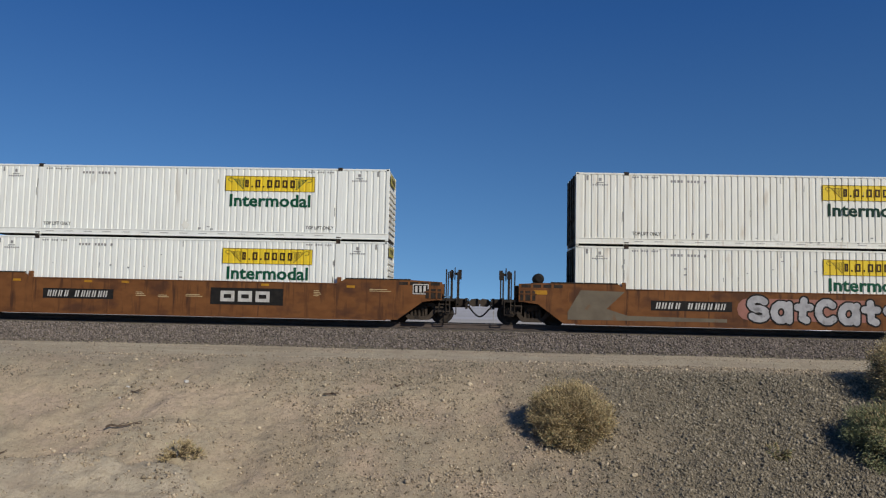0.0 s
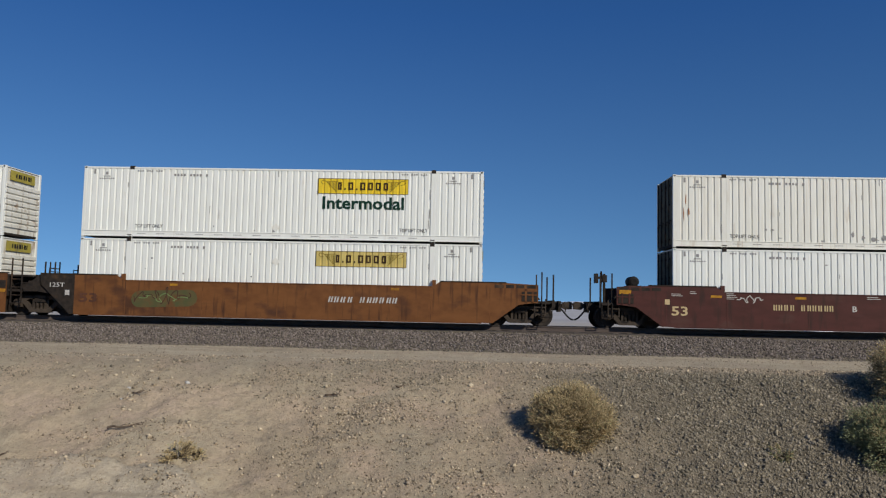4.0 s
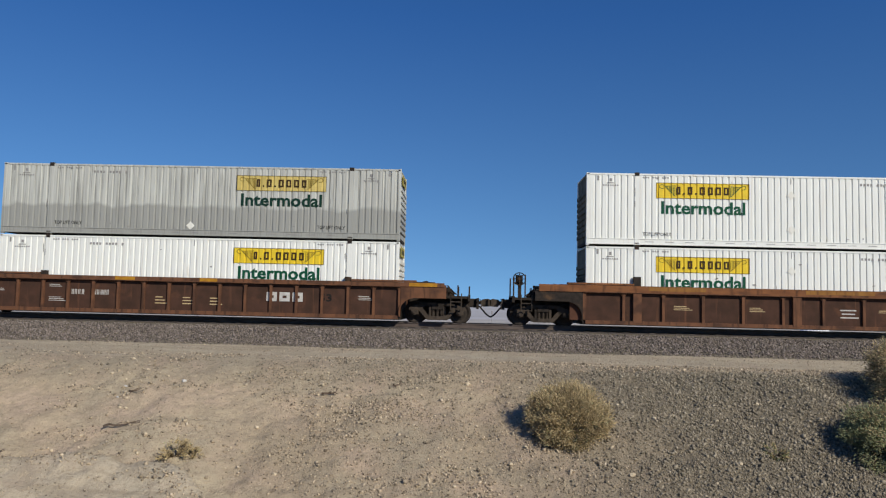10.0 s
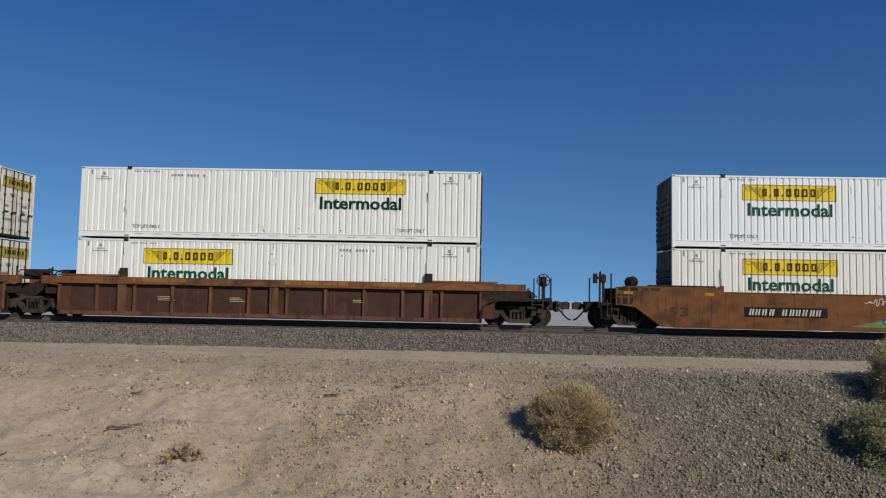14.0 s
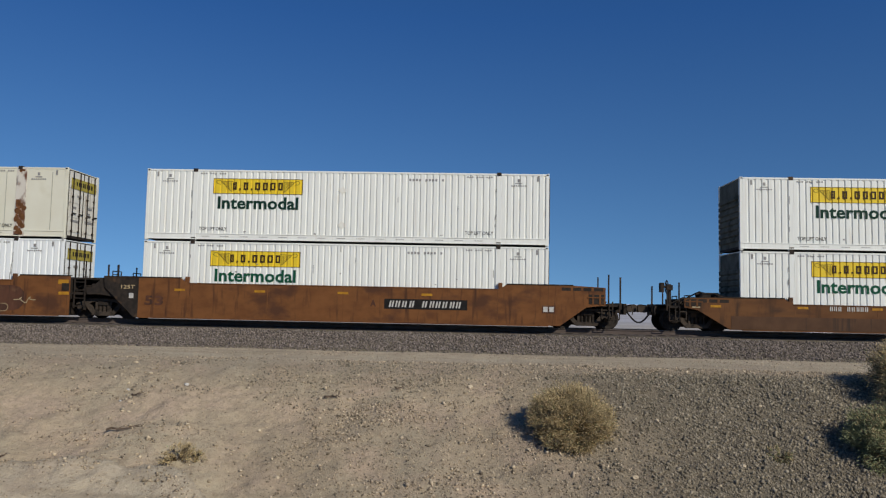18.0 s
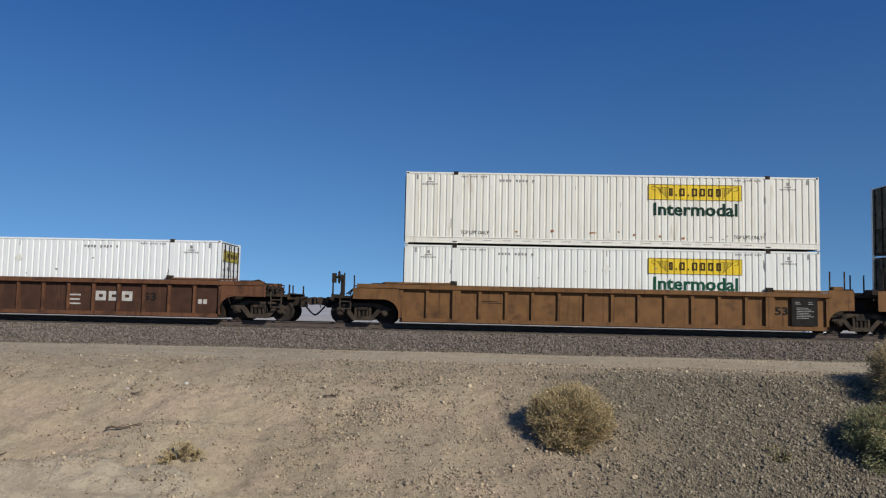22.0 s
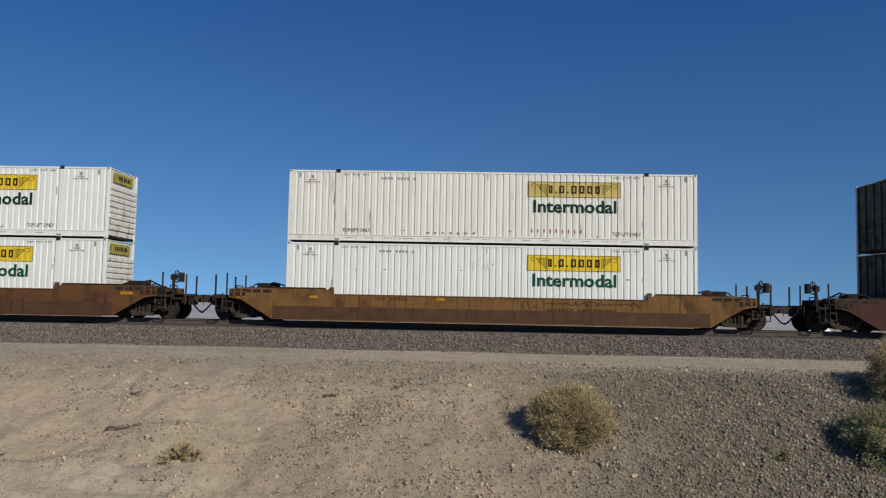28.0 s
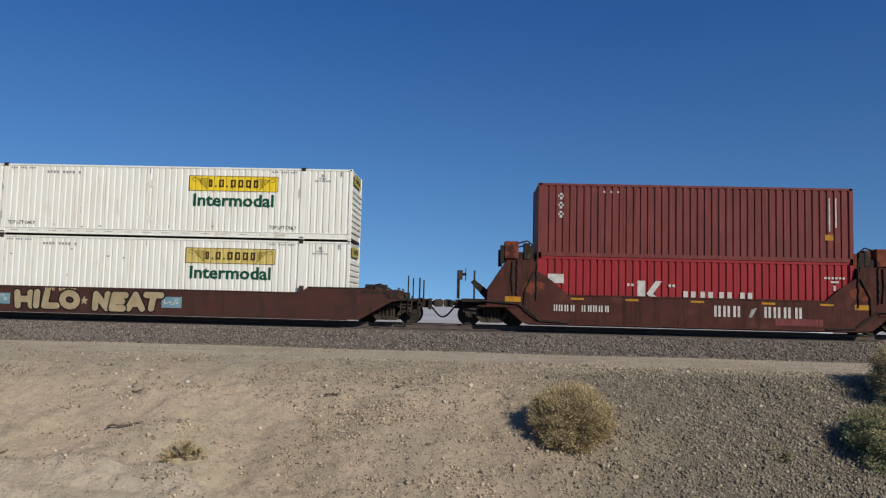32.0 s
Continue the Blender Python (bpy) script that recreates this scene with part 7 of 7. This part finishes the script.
for u in (16, 17, 18):
    c = cars[u]
    if u > 16:
        part("data_panel", bars([(-0.24, 0.32, 0.99, 1.08)], Y1 + 0.004), "black", c, "black data panel")
        word(c, "125T", -0.10, 0.56, 0.70, 0.24, "tan_letter", 0.02, y=Y1 + 0.002)
        stencils(c, [(-0.12, 1.25, 0.3, 2), (0.35, 1.25, 0.25, 2), (0.1, 1.05, 0.3, 2)], "tan_letter", y=Y1 + 0.002)
    if u < 18:
        part("data_panel", bars([(LONG - 1.18, 0.32, 0.98, 1.08)], Y1 + 0.004), "black", c, "black data panel")
        stencils(c, [(LONG - 1.05, 1.22, 0.25, 2), (LONG - 0.55, 1.22, 0.22, 2), (LONG - 1.0, 1.0, 0.65, 7)], "mark", y=Y1 + 0.002)
    word(c, "53", LONG - 1.78, 0.72, 0.5, 0.32, "black", 0.03, y=-1.362)
    stencils(c, [(3.0, 1.0, 1.0, 2), (2.0, 0.9, 0.18, 3), (14.15, 1.1, 0.12, 6)], "black", y=-1.362)
part("marking", plate_row(11.2, 0.82, 1.5, 0.22, -1.368, 9, 4), "tan_letter", cars[18])
logo_blocks(cars[17], 9.0, 0.6, 1.7, 0.45, 3, "ttx_red", y=-1.36)
part("bent_bar", prism([(5.9, 1.25), (6.05, 1.25), (6.4, 0.95), (6.75, 1.25), (6.9, 1.25), (6.4, 0.84)], -1.4, -1.365), "grime", cars[17], "loose hanging strap")
c = cars[19]
for k in range(9):
    scrawl(c, 1.0 + 1.45 * k, 0.45, 1.2, 0.5, "tan" if k % 3 == 0 else "panel", 40 + k, 9)
reflectors(c, (7.0, 16.9), 0.98, 0.5, 0.12)
c = cars[20]
number_plate(c, 3.6, 0.95, 1.3, 0.13, plate=False, m="panel", lean=0.0, n=9, gap=3)
scrawl(c, 9.3, 0.6, 0.6, 0.42, "panel", 52, 8)
number_plate(c, 10.3, 0.62, 2.7, 0.14, plate=False, m="panel", n=18, gap=7, lean=0.0)
scrawl(c, 10.3, 0.85, 3.6, 0.2, "panel", 53, 30)
reflectors(c, (-1.9, 1.0, 6.0), 0.98, 0.34, 0.1)
c = cars[21]
number_plate(c, 3.9, 0.92, 1.6, 0.17, plate=False, lean=0.0, n=8, gap=3)
sprayed_word(c, "ZENKO", 0.75, 0.34, 1.35, 0.48, 0.016, "tan_letter", None, 54, gap=0.10)
sprayed_word(c, "DESUTI", 9.6, 0.55, 1.2, 0.42, 0.018, "letter", None, 55, gap=0.06)
word(c, "53", 13.2, 0.55, 0.5, 0.26, "tan_letter", 0.015)
scrawl(c, 2.9, 0.92, 0.7, 0.18, "orange", 56, 8)
number_plate(c, 11.0, 0.95, 1.2, 0.09, plate=False, m="tan_letter", n=16, gap=7, lean=0.0)
reflectors(c, (6.2, 9.3), 0.98, 0.4, 0.08)
stencils(c, [(7.0, 0.98, 1.0, 1), (8.4, 0.98, 0.8, 1), (14.4, 1.0, 0.3, 2), (15.3, 1.0, 0.3, 2), (-0.2, 1.2, 0.25, 2), (1.0, 1.2, 0.25, 2)])
c = cars[22]
sprayed_word(c, "HILO", 2.72, 0.22, 2.6, 0.84, 0.125, "tan", "black", 57, gap=-0.24, edge=0.06)
part("graffiti_star", prism([(5.62 + 0.19 * (1 if i % 2 == 0 else 0.42) * math.sin(i * math.pi / 5), 0.62 + 0.19 * (1 if i % 2 == 0 else 0.42) * math.cos(i * math.pi / 5)) for i in range(10)], Y1 - 0.008, Y1 - 0.003), "tan", c, "tan sprayed star")
sprayed_word(c, "NEAT", 5.9, 0.22, 2.75, 0.84, 0.125, "tan", "black", 58, gap=-0.22, edge=0.06)
for gx in (1.8, 8.75):
    part("graffiti_ground", bars([(gx, 0.42, 0.8, 0.43)], Y1 - 0.003), "teal", c, "teal sprayed patch")
scrawl(c, 1.9, 0.5, 0.6, 0.3, "letter", 59, 8)
scrawl(c, 8.85, 0.5, 0.6, 0.3, "letter", 60, 8)
number_plate(c, 4.0, 0.99, 1.3, 0.11, plate=False, m="tan_letter", lean=0.0, n=9, gap=3)


# ---- short well car with tall bulkhead ends and two 40-foot boxes ----
SHORT = 12.192


def short_box(paint, high, label, marks):
    ob = thing("shipping_container", label, "container", "containers on the train")
    pts = wave_points(0.16, SHORT - 0.16, 43, 0.045)
    for s in (1, -1):
        part("side_panel", sheet(bmesh.new(), [(x, d + 0.01) for x, d in pts], 0.16, high - 0.1, s), paint, ob)
        y0, y1 = sorted((s * FACE, s * (FACE + 0.12)))
        part("top_rail", soft_box(0.02, SHORT - 0.02, y0, y1, high - 0.1, high), paint, ob)
        part("bottom_rail", soft_box(0.02, SHORT - 0.02, y0, y1, 0.0, 0.16), paint, ob)
        for x in (0.0, SHORT - 0.16):
            part("corner_post", soft_box(x, x + 0.16, y0, y1 + 0.0, 0.0, high), paint, ob)
    part("roof", boxes((0.02, SHORT - 0.02, FACE + 0.02, -FACE - 0.02, high - 0.05, high - 0.02)), paint, ob)
    part("floor", boxes((0.02, SHORT - 0.02, FACE + 0.1, -FACE - 0.1, 0.05, 0.14)), "grime", ob)
    part("front_wall", boxes((0.02, 0.06, FACE + 0.1, -FACE - 0.1, 0.1, high - 0.08)), paint, ob)
    for s in (1, -1):
        part("door", boxes((SHORT - 0.06, SHORT - 0.02, *sorted((s * 0.01, s * 1.2)), 0.1, high - 0.08)), paint, ob)
    for bm, m, lab in marks:
        part("marking", bm, m, ob, lab)
    return ob


y = FACE - 0.004
car = thing("well_car", "rust-red well car with tall bulkhead ends", "rail car", "cars of the train")
cars[23] = on_train(car, 23)
S = SHORT
for s in (1, -1):
    y0, y1 = sorted((-s * 1.50, -s * 1.44))
    pts = [(-0.55, 0.2), (-1.2, 0.75), (-1.98, 0.82), (-1.92, 1.52), (-1.2, 2.62), (-0.15, 2.66), (-0.05, 2.25), (0.55, 1.86), (1.2, 1.30)]
    part("side_sheet", prism(pts + [(S - x, z) for x, z in pts[::-1]], y0, y1), "csx", car)
    part("bottom_flange", boxes((-0.4, S + 0.4, *sorted((-s * 1.53, -s * 1.4)), 0.16, 0.22)), "csx", car)
    part("top_flange", boxes((1.2, S - 1.2, *sorted((-s * 1.52, -s * 1.38)), 1.28, 1.33)), "csx", car)
    for x, d in ((-0.22, 1), (S + 0.22, -1)):
        part("guide_post", boxes((x - 0.09, x + 0.09, *sorted((-s * 1.44, -s * 1.25)), 2.3, 3.2)), "grime", car)
        part("pipe", tube(bmesh.new(), [(x + d * 0.1, -s * 1.53, 2.2), (x - d * 0.25, -s * 1.53, 1.5), (x - d * 0.3, -s * 1.53, 0.7), (x + d * 0.2, -s * 1.53, 0.35)], 0.035), "grime", car)
        part("pipe", tube(bmesh.new(), [(x - d * 0.75, -s * 1.53, 2.6), (x - d * 0.78, -s * 1.53, 1.9), (x - d * 0.72, -s * 1.53, 1.3)], 0.035), "grime", car)
for x, d in ((0, 1), (S, -1)):
    for s in (1, -1):
        part("hinge_box", soft_box(*sorted((x - d * 1.3, x - d * 0.75)), *sorted((-s * 1.5, -s * 0.95)), 2.66, 3.36, 0.03), "hinge_red", car, "faded red-orange locking box")
        part("lock_frame", boxes((*sorted((x - d * 0.75, x - d * 0.2)), *sorted((-s * 1.4, -s * 1.1)), 2.64, 2.95), (*sorted((x - d * 1.45, x - d * 1.3)), *sorted((-s * 1.45, -s * 1.0)), 2.5, 3.2)), "grime", car)
        part("lock_rail", tube(bmesh.new(), [(x - d * 0.75, -s * 1.3, 3.3), (x - d * 0.4, -s * 1.3, 3.4), (x - d * 0.15, -s * 1.3, 3.2)], 0.03), "grime", car)
    part("brake_pipe", tube(bmesh.new(), [(x - d * 2.4, -1.53, 1.02), (x - d * 0.75, -1.54, 0.92), (x - d * 0.25, -1.54, 0.60), (x + d * 0.1, -1.54, 0.28), (x + d * 1.2, -1.54, 0.24)], 0.04), "grime", car, "bent brake pipe")
    part("side_rail", boxes((*sorted((x - d * 2.3, x - d * 0.8)), -1.53, -1.50, 0.78, 0.84)), "csx", car)
    for k, z0, z1 in ((0.02, 1.1, 3.0), (0.78, 1.25, 2.64)):
        part("chain", tube(bmesh.new(), [(x - d * (k + 0.03 * (j % 2)), -1.535, z0 + (z1 - z0) * j / 9) for j in range(10)], 0.028), "grime", car, "dark hanging chain")
    part("rust_patch", prism([(x - d * 0.1, 1.9), (x - d * 0.45, 1.75), (x - d * 0.6, 1.45), (x - d * 0.2, 1.3), (x + d * 0.25, 1.5), (x + d * 0.3, 1.7)], -1.506, -1.5), "hinge_red", car, "patch of brighter rust")
    part("latch_box", soft_box(*sorted((x - d * 0.55, x - d * 0.30)), -1.46, -1.1, 2.66, 3.30, 0.02), "grime", car)
    part("bulkhead", boxes((*sorted((x - d * 0.12, x - d * 0.06)), -1.43, 1.43, 0.3, 2.6)), "csx", car)
    part("end_platform", boxes((*sorted((x - d * 1.9, x - d * 2.95)), -1.35, 1.35, 0.95, 1.08), (*sorted((x - d * 0.2, x - d * 1.9)), -1.4, 1.4, 0.9, 1.1)), "grime", car)
    part("draft_sill", boxes((*sorted((x - d * 0.3, x - d * 3.2)), -0.3, 0.3, 0.68, 1.0)), "grime", car)
    part("brake_stand", prism([(x - d * 2.0, 1.08), (x - d * 2.6, 1.75), (x - d * 2.45, 1.85), (x - d * 1.8, 1.35)], -0.9, -0.5), "grime", car)
    bw = part("brake_wheel", shared("brake_wheell", brake_wheel_mesh, "grime"), "grime", car, "round hand brake wheel")
    bw.location = (x - d * 2.85, -0.7, 2.05)
    for k in (2.45, 3.1):
        for yy in (0.0, 2.55):
            st = part("stanchion", shared("short_stanchion", lambda: stanchion_mesh(1.1, 0.07), "grime"), "grime", car)
            st.location = (x - d * k, yy, 1.08)
    cp = part("coupler", shared("coupler" + ("l" if d == 1 else "r"), coupler_mesh, "truck"), "truck", car, "rusty knuckle coupler")
    cp.location = (x - d * 3.69, 0, 0)
    hs = part("air_hose", shared("air_hose" + ("l" if d == 1 else "r"), hose_mesh, "black"), "black", car, "black rubber air hose")
    hs.location = (x - d * 3.69, 0, 0)
    add_truck(car, x - d * 1.75, 23)
part("well_floor", boxes((-0.3, S + 0.3, -1.43, 1.43, 0.12, 0.2)), "grime", car)
YC = -1.504
part("marking_panel", bars([(0.55, 0.62, 2.6, 0.36)], YC), "csx", car)
part("marking", plate_row(0.62, 0.68, 2.2, 0.25, YC - 0.006, 10, 4), "letter", car, "row of painted characters")["kind"] = "stuff"
part("logo", plate_row(6.75, 0.62, 1.15, 0.42, YC - 0.004, 3, 9), "letter", car, "painted logo of plain blocks")
part("logo", plate_row(8.65, 0.62, 1.55, 0.42, YC - 0.004, 4, 9), "letter", car, "painted logo of plain blocks")
part("logo", prism([(8.1, 0.62), (8.22, 0.62), (8.42, 1.0), (8.2, 0.92)], YC - 0.005, YC), "mark", car)
part("primer_patch", bars([(9.1, 0.34, 1.8, 0.26)], YC), "red_tex", car, "paler touched-up paint")
for x in (1.3, 3.4, 5.9, 8.6, 10.8):
    part("reflector", bars([(x, 1.13, 0.5, 0.08)], YC), "orange", car, "orange reflector strip")
for x in (-1.25, S - 0.1):
    part("marker_panel", bars([(x, 1.0, 0.62, 0.2)], YC), "orange", car, "orange marker panel")

tex_marks = [(bars([(0.84, 2.25 - 0.36 * i, 0.11, 0.26), (0.78, 2.36 - 0.36 * i, 0.22, 0.07)], y - 0.004), "letter", "white block of a painted logo") for i in range(3)]
tex_marks.append((bars([(2.55 + 0.27 * i, 2.55, 0.07, 0.07) for i in range(3)] + [(11.25, 1.2, 0.05, 1.3), (11.5, 1.35, 0.05, 1.15)], y), "letter", "white marks"))
tex_marks.append((bars([(11.1, 0.85, 0.32, 0.22)], y), "orange", "yellow label"))
up = short_box("red_tex", 2.895, "faded oxide-red corrugated shipping container, stacked on another", tex_marks)
on_train(up, 23, 2.82)
line_marks = [(bars([(0.42, 1.55, 0.62, 0.36)], y), "letter", "white flag mark"),
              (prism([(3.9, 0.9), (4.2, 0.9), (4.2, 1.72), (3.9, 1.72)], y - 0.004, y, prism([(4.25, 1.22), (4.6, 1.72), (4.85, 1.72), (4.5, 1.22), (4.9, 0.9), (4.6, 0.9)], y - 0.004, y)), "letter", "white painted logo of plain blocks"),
              (bars([(3.5, 1.5, 0.1, 0.1), (3.65, 1.5, 0.1, 0.1), (5.1, 1.5, 0.1, 0.1), (5.25, 1.5, 0.1, 0.1)], y), "letter", "white dots"),
              (plate_row(5.6, 0.9, 2.9, 0.45, y, 4, 9), "letter", "white painted logo of plain blocks"),
              (bars([(11.05 + 0.14 * i, 1.95, 0.09, 0.08) for i in range(6)] + [(11.3, 1.8, 0.3, 0.07), (11.4, 1.5, 0.08, 0.2)], y), "letter", "white marks")]
lo = short_box("red_line", 2.59, "bright red corrugated shipping container, sitting in a well car", line_marks)
on_train(lo, 23, 0.22)


# ---- movement ----
def run(t):
    """How far the train has gone by t seconds, in metres."""
    return 14.6123 * t + 0.016541 * t ** 2 - 0.000398 * t ** 3 + 6.18e-6 * t ** 4 + 0.30 * smooth01(9.3, 10.0, t)


def motions():
    times = sorted([2.0 * i for i in range(17)] + [9.0, 9.3, 9.65, 10.4])
    for ob, unit, z, dx in moving:
        walk(ob, [(t, pose(STARTS[unit] + dx - run(t), TRACK_Y, z)) for t in times])
    for w, x, unit, tx in wheel_list:
        # a wheel turns while it is near; far off it is held
        here = lambda t: STARTS[unit] + tx + x - run(t)
        rows, t = [], 0.0
        span = [k * 0.04 for k in range(801) if abs(here(k * 0.04)) < 24]
        if not span:
            walk(w, [(0.0, pose(x, 0, WHEEL_R)), (32.0, pose(x, 0, WHEEL_R))])
            continue
        ts = [0.0] * (span[0] > 0.01) + span + [32.0] * (span[-1] < 31.99)
        for t in ts:
            k = min(max(t, span[0]), span[-1])
            rows.append((t, pose(x, 0, WHEEL_R, 0, math.degrees(here(k) / WHEEL_R) % 360.0, 0)))
        walk(w, rows)


motions()
